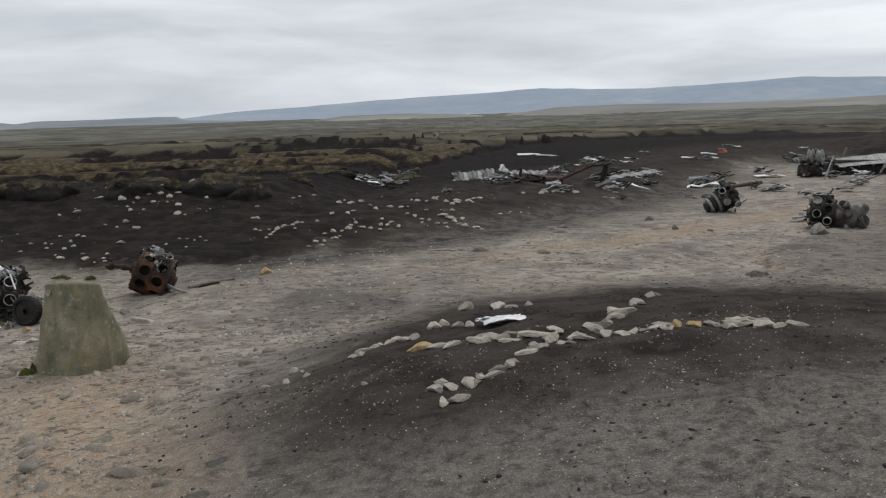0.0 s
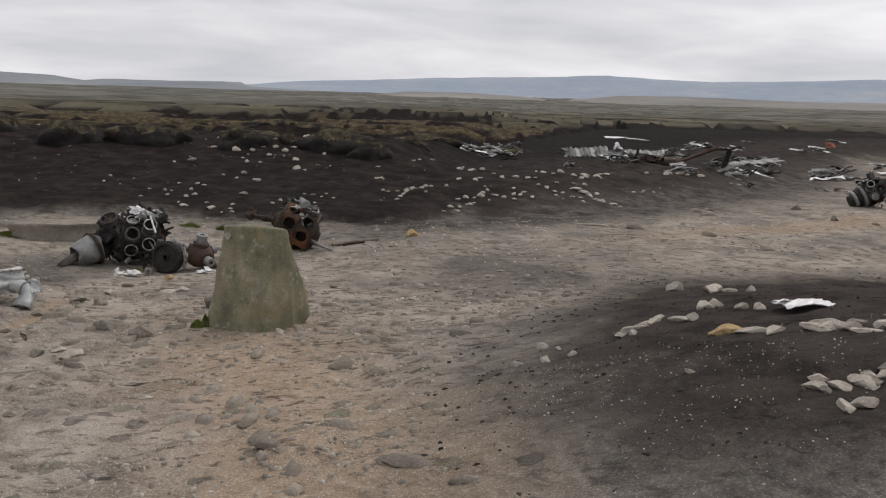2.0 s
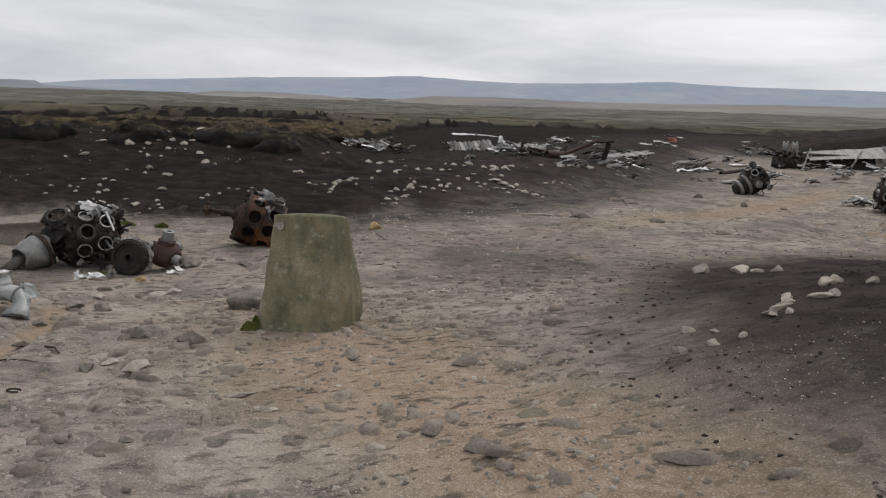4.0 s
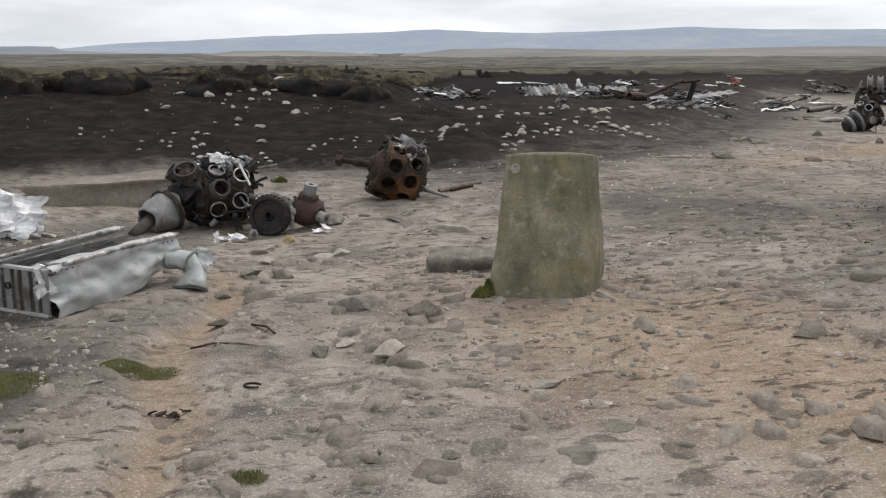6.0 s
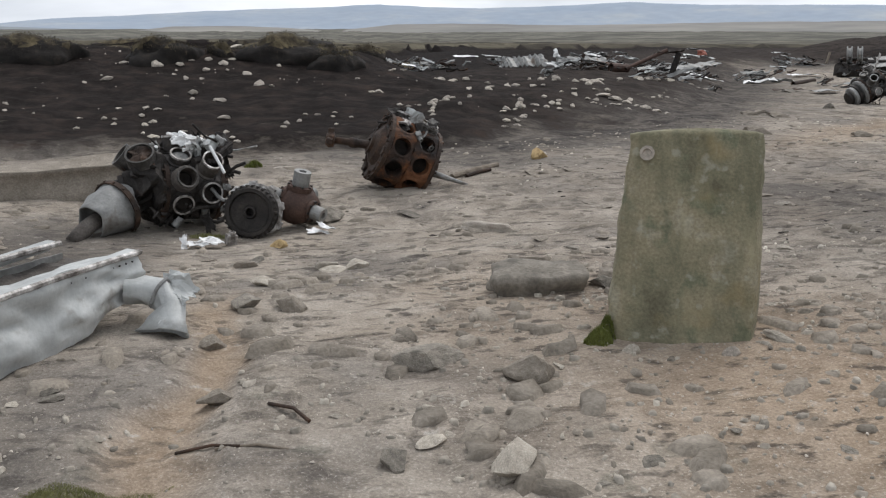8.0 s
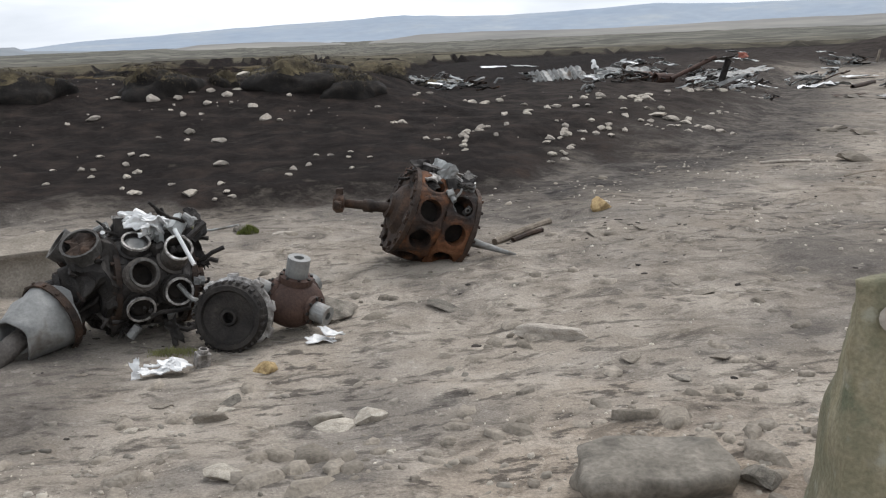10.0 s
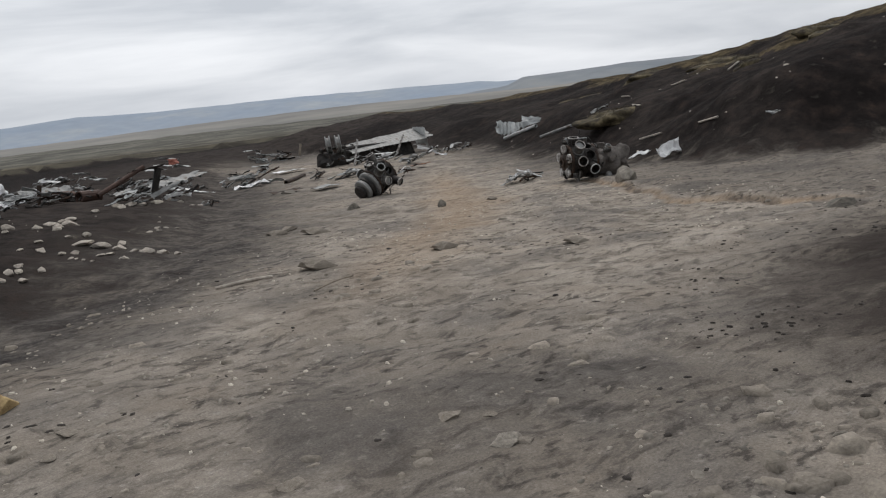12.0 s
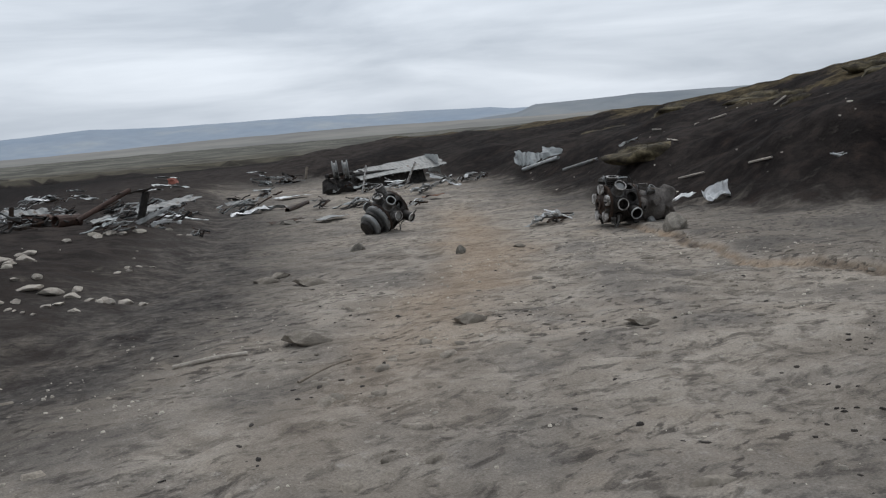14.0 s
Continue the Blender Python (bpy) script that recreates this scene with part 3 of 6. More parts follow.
def single(name, bm, mat, m, label, category, group="", rounded=False, kind=""):
    ob = new(name, link_mesh(name, bm, mat, rounded))
    ob.matrix_world = m
    return tagged(ob, label, category, group, kind)


def gz(x, y):
    return float(ground_z(np.array([float(x)]), np.array([float(y)]))[0])


def on(x, y, up=0.0, rx=0, ry=0, rz=0):
    return pose(x, y, gz(x, y) + up, rx, ry, rz)


def aim(p, q):
    """The turn that lays z along q - p, with its origin at p."""
    d = Vector(q) - Vector(p)
    return Matrix.Translation(p) @ d.to_track_quat("Z", "Y").to_matrix().to_4x4()


def loft(bm, rings, close=True, cap0=False, cap1=False):
    vs = [[bm.verts.new(p) for p in ring] for ring in rings]
    k = len(vs[0])
    for a, b in zip(vs, vs[1:]):
        for i in range(k if close else k - 1):
            j = (i + 1) % k
            bm.faces.new((a[i], a[j], b[j], b[i]))
    if cap0:
        bm.faces.new(vs[0][::-1])
    if cap1:
        bm.faces.new(vs[-1])
    return vs


def turned(bm, profile, m=Matrix(), seg=24, cap0=True, cap1=True):
    """A turned body round z from (radius, height) pairs."""
    rings = [[m @ Vector((r * math.cos(2 * math.pi * i / seg), r * math.sin(2 * math.pi * i / seg), h)) for i in range(seg)] for r, h in profile]
    loft(bm, rings, True, cap0, cap1)
    return bm


def pipe(bm, m, r, wall, length, seg=20, flare=1.0):
    """An open pipe along z with a real wall."""
    turned(bm, [(r - wall, 0.0), (r, 0.0), (r * flare, length), (r * flare - wall, length), (r - wall, 0.004)], m, seg, False, False)
    return bm


def bar(bm, p, q, r, seg=8, r2=None):
    d = (Vector(q) - Vector(p)).length
    turned(bm, [(r, 0), (r2 or r, d)], aim(p, q), seg)
    return bm


def bent(bm, pts, r, seg=7):
    """A bent tube through points."""
    pts = [Vector(p) for p in pts]
    rings = []
    for i, p in enumerate(pts):
        d = (pts[min(i + 1, len(pts) - 1)] - pts[max(i - 1, 0)]).normalized()
        q = d.to_track_quat("Z", "Y").to_matrix()
        rings.append([p + q @ Vector((r * math.cos(2 * math.pi * k / seg), r * math.sin(2 * math.pi * k / seg), 0)) for k in range(seg)])
    loft(bm, rings, True, True, True)
    return bm


def block(bm, m, sx, sy, sz, bevel=0.0, rough=0.0, rnd=random):
    b = bmesh.new()
    bmesh.ops.create_cube(b, size=1)
    for v in b.verts:
        v.co = Vector((v.co.x * sx, v.co.y * sy, v.co.z * sz))
    if bevel:
        bmesh.ops.bevel(b, geom=b.edges[:], offset=bevel, segments=2, affect="EDGES", profile=0.6)
    for v in b.verts:
        if rough:
            v.co += Vector([rnd.uniform(-rough, rough) for _ in range(3)])
        v.co = m @ v.co
    merge(bm, b)
    return bm


def merge(bm, b):
    me = bpy.data.meshes.new("joined")
    b.to_mesh(me)
    b.free()
    bm.from_mesh(me)
    bpy.data.meshes.remove(me)


def sheet(bm, m, w, d, nu, nv, fold, seed, thick=0.006, torn=0.0, ripple=0.0, waves=3.0):
    """A crumpled sheet of metal w by d, with folds, corrugation and a torn outline, and a real thickness."""
    rnd = random.Random(seed)
    off = rnd.uniform(0, 100)
    top, low = [], []
    for j in range(nv + 1):
        for i in range(nu + 1):
            u, v = i / nu - 0.5, j / nv - 0.5
            x, y = u * w, v * d
            if torn:
                e = max(abs(u), abs(v)) * 2
                k = 1 + torn * e * e * (noise.noise(Vector((u * 5 + off, v * 5, 1))) - 0.1)
                x, y = x * k, y * k
            h = fold * noise.noise(Vector((x * 2.2 / max(w, 0.3) + off, y * 2.2 / max(d, 0.3), 0.3)))
            h += fold * 0.55 * abs(noise.noise(Vector((x * 5 / max(w, 0.3), y * 5 / max(d, 0.3) + off, 2.3))))
            h += ripple * math.sin(u * waves * 2 * math.pi)
            x += fold * 0.3 * noise.noise(Vector((u * 4 + off, v * 4, 7)))
            top.append(bm.verts.new(m @ Vector((x, y, h + thick / 2))))
            low.append(bm.verts.new(m @ Vector((x, y, h - thick / 2))))
    def at(i, j):
        return j * (nu + 1) + i
    for j in range(nv):
        for i in range(nu):
            a, b, c, e = at(i, j), at(i + 1, j), at(i + 1, j + 1), at(i, j + 1)
            bm.faces.new((top[a], top[b], top[c], top[e]))
            bm.faces.new((low[e], low[c], low[b], low[a]))
    rim = [at(i, 0) for i in range(nu)] + [at(nu, j) for j in range(nv)] + [at(i, nv) for i in range(nu, 0, -1)] + [at(0, j) for j in range(nv, 0, -1)]
    for a, b in zip(rim, rim[1:] + rim[:1]):
        bm.faces.new((top[b], top[a], low[a], low[b]))
    return bm


def rock_mesh(seed, level=2, flat=0.6, edge=0.35):
    rnd = random.Random(seed)
    bm = bmesh.new()
    bmesh.ops.create_icosphere(bm, subdivisions=level, radius=0.5)
    cuts = [(Vector((rnd.uniform(-1, 1), rnd.uniform(-1, 1), rnd.uniform(-0.5, 1))).normalized(), rnd.uniform(0.20, 0.40)) for _ in range(11)]
    off = Vector((rnd.uniform(0, 50), rnd.uniform(0, 50), 0))
    for v in bm.verts:
        p = v.co.copy()
        for nrm, dist in cuts:
            over = p.dot(nrm) - dist
            if over > 0:
                p -= nrm * over * 0.96
        p *= 1 + edge * 0.35 * noise.noise(p * 2.6 + off) + edge * 0.14 * noise.noise(p * 9 + off)
        v.co = Vector((p.x, p.y, p.z * flat))
    return bm


ROCKS = [link_mesh("stone", rock_mesh(k, 3, f), None, False) for k, f in enumerate((0.55, 0.6, 0.5, 0.7, 0.45, 0.62, 0.8, 0.4, 0.55, 0.65))]
ROCK_OF = {}


def stone(x, y, size, mat, label, k=None, group="", long=1.0, rz=None, sink=0.3, tall=1.0, z=None, name="stone"):
    """One stone, bedded in the ground: size metres across, drawn out by long, tall times its natural height."""
    k = random.randrange(len(ROCKS)) if k is None else k
    if (k, mat.name) not in ROCK_OF:
        me = ROCKS[k].copy()
        me.materials.append(mat)
        ROCK_OF[k, mat.name] = me
    ob = new(name, ROCK_OF[k, mat.name])
    h = size * 0.25 * tall
    base = gz(x, y) if z is None else z
    ob.matrix_world = pose(x, y, base + h * (1 - 2 * sink), random.uniform(-8, 8), random.uniform(-8, 8), random.uniform(0, 360) if rz is None else rz) @ Matrix.Diagonal((size * long, size / long ** 0.5, size * tall, 1))
    return tagged(ob, label, "stone", group)


def slab(x, y, sx, sy, sz, rz, mat, label, name, seed, sink=0.05):
    """A squared block of bedded gritstone with worn, uneven faces."""
    bm = bmesh.new()
    bmesh.ops.create_cube(bm, size=1)
    bmesh.ops.subdivide_edges(bm, edges=bm.edges[:], cuts=7, use_grid_fill=True)
    off = Vector((seed * 2.3, seed * 5.1, seed))
    for v in bm.verts:
        q = v.co * 2
        soft = 1 - 0.10 * max(0.0, abs(q.x) + abs(q.y) - 1.6) - 0.07 * max(0.0, abs(q.z) + max(abs(q.x), abs(q.y)) - 1.6)
        p = Vector((v.co.x * sx, v.co.y * sy, v.co.z * sz)) * soft
        p += Vector((0.10 * sx * noise.noise(q * 0.9 + off), 0.16 * sy * noise.noise(q * 0.9 - off), 0.22 * sz * noise.noise(Vector((q.x, q.y, 0)) * 0.9 + off)))
        p += 0.06 * sz * Vector((noise.noise(p * 14 + off), noise.noise(p * 14 - off), noise.noise(p * 14 + off * 2)))
        v.co = p + Vector((0, 0, sz / 2 - sink))
    single(name, bm, mat, on(x, y, 0, 2, -2, rz), label, "stone", rounded=True)


def memorial():
    """The upright block: a flat face that leans back a little, its back falling off in a curve to a thin top."""
    z0 = gz(-4.2, 9.1) - 0.05
    a0, b0, c0, d0 = Vector((-4.67, 8.92, 0)), Vector((-3.98, 8.68, 0)), Vector((-3.67, 9.30, 0)), Vector((-4.36, 9.58, 0))
    a9, b9 = Vector((-4.50, 9.07, 0)), Vector((-3.91, 8.97, 0))
    rings = []
    for h, thick in ((0, 0.88), (0.06, 0.92), (0.10, 1.0), (0.18, 0.96), (0.33, 0.82), (0.50, 0.66), (0.64, 0.50), (0.77, 0.35), (0.88, 0.23), (0.97, 0.15), (1.01, 0.10)):
        s = h / 1.01
        a1, b1 = a0.lerp(a9, s), b0.lerp(b9, s)
        if h < 0.12:
            a1 = a1.lerp(b1, 0.09 * (1 - h / 0.12))
        # the front corner is split off towards the foot
        b1 = b1.lerp(a1, 0.04 * max(0.0, 1 - h / 0.42))
        c1, d1 = b1 + (c0 - b0) * thick, a1 + (d0 - a0) * thick
        ring = []
        for p, q, k, bulge in ((a1, b1, 12, 0.012), (b1, c1, 8, 0.02), (c1, d1, 9, 0.03), (d1, a1, 7, 0.02)):
            nrm = Vector(((q - p).y, -(q - p).x, 0)).normalized()
            for i in range(k):
                u = i / k
                e = 0.014 if i == 0 else 0.0
                mid = (a1 + b1 + c1 + d1) / 4
                pt = p.lerp(q, u) + nrm * bulge * 4 * u * (1 - u)
                ring.append(pt + (mid - pt).normalized() * e + Vector((0, 0, z0 + h)))
        rings.append(ring)
    dense = []
    for r0, r1 in zip(rings, rings[1:]):
        for s in (0, 0.25, 0.5, 0.75):
            dense.append([p.lerp(q, s) for p, q in zip(r0, r1)])
    dense.append(rings[-1])
    for ring in dense:
        ctr = sum(ring, Vector()) / len(ring)
        for j, p in enumerate(ring):
            groove = -0.012 * math.exp(-((p.x + 4.43 + 0.02 * (p.z - z0)) / 0.018) ** 2) if j < 12 and p.z > z0 + 0.45 else 0
            off = 0.020 * noise.noise(p * 3.5) + 0.012 * noise.noise(p * 10) + 0.005 * noise.noise(p * 26) + groove
            ring[j] = p + (p - ctr).normalized() * off
    ctr = sum(dense[-1], Vector()) / len(dense[-1])
    for s, dz in ((0.9, 0.012), (0.6, 0.02), (0.3, 0.024), (0.06, 0.026)):
        dense.append([ctr + (p - ctr) * s + Vector((0, 0, dz + 0.008 * noise.noise(p * 9))) for p in rings[-1]])
    bm = bmesh.new()
    loft(bm, dense, True, True, True)
    bmesh.ops.recalc_face_normals(bm, faces=bm.faces[:])
    ob = single("memorial_stone", bm, M_MEMO, Matrix(), "upright lichen-green gritstone block with one flat face", "standing stone", rounded=True)
    bm = bmesh.new()
    m = Matrix.Translation((-4.445, 9.030, z0 + 0.925)) @ Vector((-0.42, -0.86, 0.22)).to_track_quat("Z", "Y").to_matrix().to_4x4()
    turned(bm, [(0.022, 0.0), (0.034, 0.004), (0.036, 0.012), (0.022, 0.012), (0.018, 0.004)], m, 14, False, True)
    part("fixing_scar", bm, M_PALE, ob, "pale round scar near the top")


memorial()


# ---- engines and their pieces ----


def pads(bm, radius, count, z, half, hole, turn, depth=0.10):
    """One row of flat cylinder pads round the axis z, each with a bored hole."""
    w = radius * math.tan(math.pi / count)
    for i in range(count):
        m = Matrix.Rotation(turn + 2 * math.pi * i / count, 4, "Z") @ Matrix.Translation((radius, 0, z))
        outer, lip, inner, deep = [], [], [], []
        for k in range(16):
            a = 2 * math.pi * k / 16
            c, s = math.cos(a), math.sin(a)
            f = 1 / max(abs(c), abs(s))
            outer.append(m @ Vector((0, w * c * f, half * s * f)))
            lip.append(m @ Vector((0.012, hole * 1.22 * c, hole * 1.22 * s)))
            inner.append(m @ Vector((0.012, hole * c, hole * s)))
            deep.append(m @ Vector((-depth, hole * 0.97 * c, hole * 0.97 * s)))
        loft(bm, [outer, lip, inner, deep])


def barrel(parent, m, r, length, mat, rim=M_RIM, fins=0, plug=False):
    """A cylinder barrel that stands on its pad, with a worn rim, a flange, and fins where they are left."""
    bm = bmesh.new()
    turned(bm, [(r * 1.25, -0.01), (r * 1.25, 0.022), (r * 1.02, 0.026)], m, 18, False, False)
    pipe(bm, m, r, r * 0.13, length, 18)
    for k in range(fins):
        h = length * (0.35 + 0.55 * k / max(1, fins))
        turned(bm, [(r, h), (r * 1.22, h + 0.003), (r * 1.22, h + 0.008), (r, h + 0.011)], m, 18, False, False)
    ob = part("cylinder_barrel", bm, mat, parent, rounded=False)
    b2 = bmesh.new()
    turned(b2, [(r * 0.90, length - 0.012), (r * 1.06, length - 0.012), (r * 1.06, length + 0.006), (r * 0.90, length + 0.006), (r * 0.90, length - 0.012)], m, 18, False, False)
    part("rim", b2, rim, ob, "pale worn metal rim")
    # an open bore ends in a disc painted with the shade of its depth
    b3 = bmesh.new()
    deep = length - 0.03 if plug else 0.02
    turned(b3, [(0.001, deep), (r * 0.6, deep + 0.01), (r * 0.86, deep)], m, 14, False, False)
    part("piston_crown" if plug else "bore", b3, M_DULL if plug else M_HOLE, ob, "dull metal piston crown" if plug else "bore floor coloured near-black for its shade")
    return ob


def crankcase(parent, m, radius, mat, hole, half=0.115, count=9, hub=0.10, gap=0.0):
    bm = bmesh.new()
    pads(bm, radius, count, -half, half, hole, 0.0)
    pads(bm, radius, count, half, half, hole, math.pi / count)
    bmesh.ops.remove_doubles(bm, verts=bm.verts[:], dist=0.004)
    for v in bm.verts:
        v.co += 0.006 * Vector((noise.noise(v.co * 9), noise.noise(v.co * 9 + Vector((5, 0, 0))), noise.noise(v.co * 9 + Vector((0, 5, 0)))))
        v.co = m @ v.co
    body = part("crankcase", bm, mat, parent)
    # added dark plug: blocks the view through and paints the inner shade
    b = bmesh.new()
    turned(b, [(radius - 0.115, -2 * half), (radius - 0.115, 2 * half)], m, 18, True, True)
    part("core", b, M_HOLE, body, "near-black plug for the shade inside the crankcase")
    for sgn in (-1, 1):
        e = bmesh.new()
        mm = m @ Matrix.Translation((0, 0, sgn * 2 * half)) @ (Matrix() if sgn > 0 else Matrix.Rotation(math.pi, 4, "X"))
        turned(e, [(radius * 1.0, -0.015), (radius * 1.07, -0.005), (radius * 1.07, 0.03), (radius * 0.95, 0.035), (radius * 0.93, 0.012), (radius * 0.62, 0.02), (hub * 1.7, 0.07), (hub, 0.10), (hub, 0.13), (hub * 0.5, 0.13), (hub * 0.5, 0.05)], mm, 27, False, True)
        for k in range(18):
            a = 2 * math.pi * k / 18
            turned(e, [(0.013, 0.03), (0.013, 0.052)], mm @ Matrix.Translation((radius * 1.01 * math.cos(a), radius * 1.01 * math.sin(a), 0)), 6)
        part("end_flange", e, M_DARKRUST, body, "dark bolted flange")
    return body


def pad_frame(m, radius, row, i, half=0.115, count=9):
    """The frame on a pad: z points out of its hole."""
    turn = 2 * math.pi * i / count + (math.pi / count if row else 0)
    return m @ Matrix.Rotation(turn, 4, "Z") @ Matrix.Translation((radius, 0, half if row else -half)) @ Matrix.Rotation(math.pi / 2, 4, "Y")


def tangle(parent, ctr, size, seed, count, mats):
    """Bent pipes, torn brackets and scraps of casting that hang on a wreck, each a part of its own."""
    rnd = random.Random(seed)
    for k in range(count):
        p = Vector(ctr) + Vector([rnd.uniform(-s, s) for s in size])
        mat = rnd.choice(mats)
        bm = bmesh.new()
        kind = rnd.random()
        if kind < 0.45:
            d = Vector((rnd.uniform(-1, 1), rnd.uniform(-1, 1), rnd.uniform(-0.6, 0.5))).normalized() * rnd.uniform(0.02, 0.042)
            pts = [p]
            for _ in range(4):
                d = d + Vector([rnd.uniform(-0.03, 0.03) for _ in range(3)])
                pts.append(pts[-1] + d)
            part("bent_pipe", bent(bm, pts, rnd.uniform(0.008, 0.02)), mat, parent)
        elif kind < 0.75:
            m = pose(*p, rnd.uniform(0, 360), rnd.uniform(0, 360), rnd.uniform(0, 360))
            part("torn_bracket", sheet(bm, m, rnd.uniform(0.08, 0.22), rnd.uniform(0.05, 0.14), 7, 5, 0.05, seed + k, 0.007, 0.6), mat, parent)
        else:
            m = pose(*p, rnd.uniform(0, 360), rnd.uniform(0, 360), rnd.uniform(0, 360))
            block(bm, m, rnd.uniform(0.05, 0.13), rnd.uniform(0.04, 0.10), rnd.uniform(0.03, 0.07), 0.008, 0.006, rnd)
            pipe(bm, m @ Matrix.Translation((0, 0, 0.02)), rnd.uniform(0.02, 0.035), 0.006, 0.05, 10)
            part("fitting", bm, mat, parent)


def rusty_crankcase():
    x, y = -5.05, 14.15
    root = empty("engine_crankcase", on(x, y), "burnt orange-rusted aero engine crankcase with empty round bores", "engine")
    # its axis lies across the path, one end raised a little
    c = Vector((0.045, 0.12, 0.30))
    axis, first = Vector((-0.908, -0.117, 0.401)).normalized(), Vector((0.233, -0.939, 0.253))
    across = Matrix.Rotation(-math.pi / 9, 3, axis) @ (first - axis * first.dot(axis)).normalized()
    m = Matrix.Translation(c) @ Matrix((across, axis.cross(across), axis)).transposed().to_4x4()
    crankcase(root, m, 0.339, M_RUST, 0.088, 0.124)
    # the bent shaft
    foot, tip = c + axis * 0.27, Vector((-0.66, 0.15, 0.475))
    ms = aim(foot, tip)
    far = (tip - foot).length
    b = bmesh.new()
    turned(b, [(0.085, -0.02), (0.07, 0.05), (0.045, 0.06), (0.042, far * 0.45), (0.052, far * 0.46), (0.052, far * 0.62), (0.036, far * 0.64), (0.034, far)], ms, 14)
    shaft = part("shaft", b, M_DARKRUST, root, "rusty splined shaft", True)
    b = bmesh.new()
    turned(b, [(0.03, far - 0.03), (0.075, far - 0.015), (0.085, far + 0.03), (0.06, far + 0.065), (0.02, far + 0.07)], ms, 10)
    for sgn in (-1, 1):
        block(b, ms @ Matrix.Translation((sgn * 0.085, 0.0, far + 0.02)), 0.10, 0.06, 0.06, 0.015, 0.006)
    block(b, ms @ Matrix.Translation((0, 0.07, far + 0.02)), 0.06, 0.10, 0.06, 0.015, 0.006)
    part("knuckle", b, M_DARKRUST, shaft)
    for k in range(9):
        a = 2 * math.pi * k / 9
        b = bmesh.new()
        block(b, m @ Matrix.Rotation(a, 4, "Z") @ Matrix.Translation((0.30, 0, 0.27)), 0.07, 0.10, 0.05, 0.012, 0.005)
        part("lug", b, M_DARKRUST, root)
    # what is left of two cylinders on the top, bare and torn
    tops = sorted(((pad_frame(m, 0.339, r, i, 0.124) , r, i) for r in (0, 1) for i in range(9)), key=lambda t: -(t[0] @ Vector((0, 0, 1)) - t[0].translation).z)
    barrel(root, tops[0][0], 0.092, 0.07, M_SOOTY, M_RIM, 0, True)
    barrel(root, tops[1][0], 0.085, 0.08, M_DIRTY, M_RIM, 2)
    for k, (px, py, pz, rx, ry, mat, words) in enumerate(((0.14, 0.12, 0.70, 70, 20, M_ALU, "pale torn casting"), (0.20, 0.05, 0.66, 80, -15, M_DULL, ""), (-0.02, 0.14, 0.72, 82, 8, M_SOOTY, ""), (0.06, 0.02, 0.66, 20, 10, M_RIM, "worn bright casting"))):
        b = bmesh.new()
        sheet(b, pose(px, py, pz, rx, ry, 15), 0.16, 0.14, 8, 7, 0.06, 5 + k, 0.016, 0.35)
        part("torn_stump", b, mat, root, words)
    tangle(root, (0.26, -0.05, 0.50), (0.10, 0.16, 0.14), 12, 9, (M_DULL, M_DIRTY, M_IRON))
    tangle(root, (0.08, 0.06, 0.64), (0.17, 0.13, 0.07), 13, 18, (M_DULL, M_SOOTY, M_SOOTY, M_IRON))
    # rods that poke out towards the path
    b = bmesh.new()
    bar(b, (0.28, -0.08, 0.16), (0.68, -0.18, 0.03), 0.04, 10, 0.012)
    part("stub_rod", b, M_DULL, root, "tapered grey rod", True)


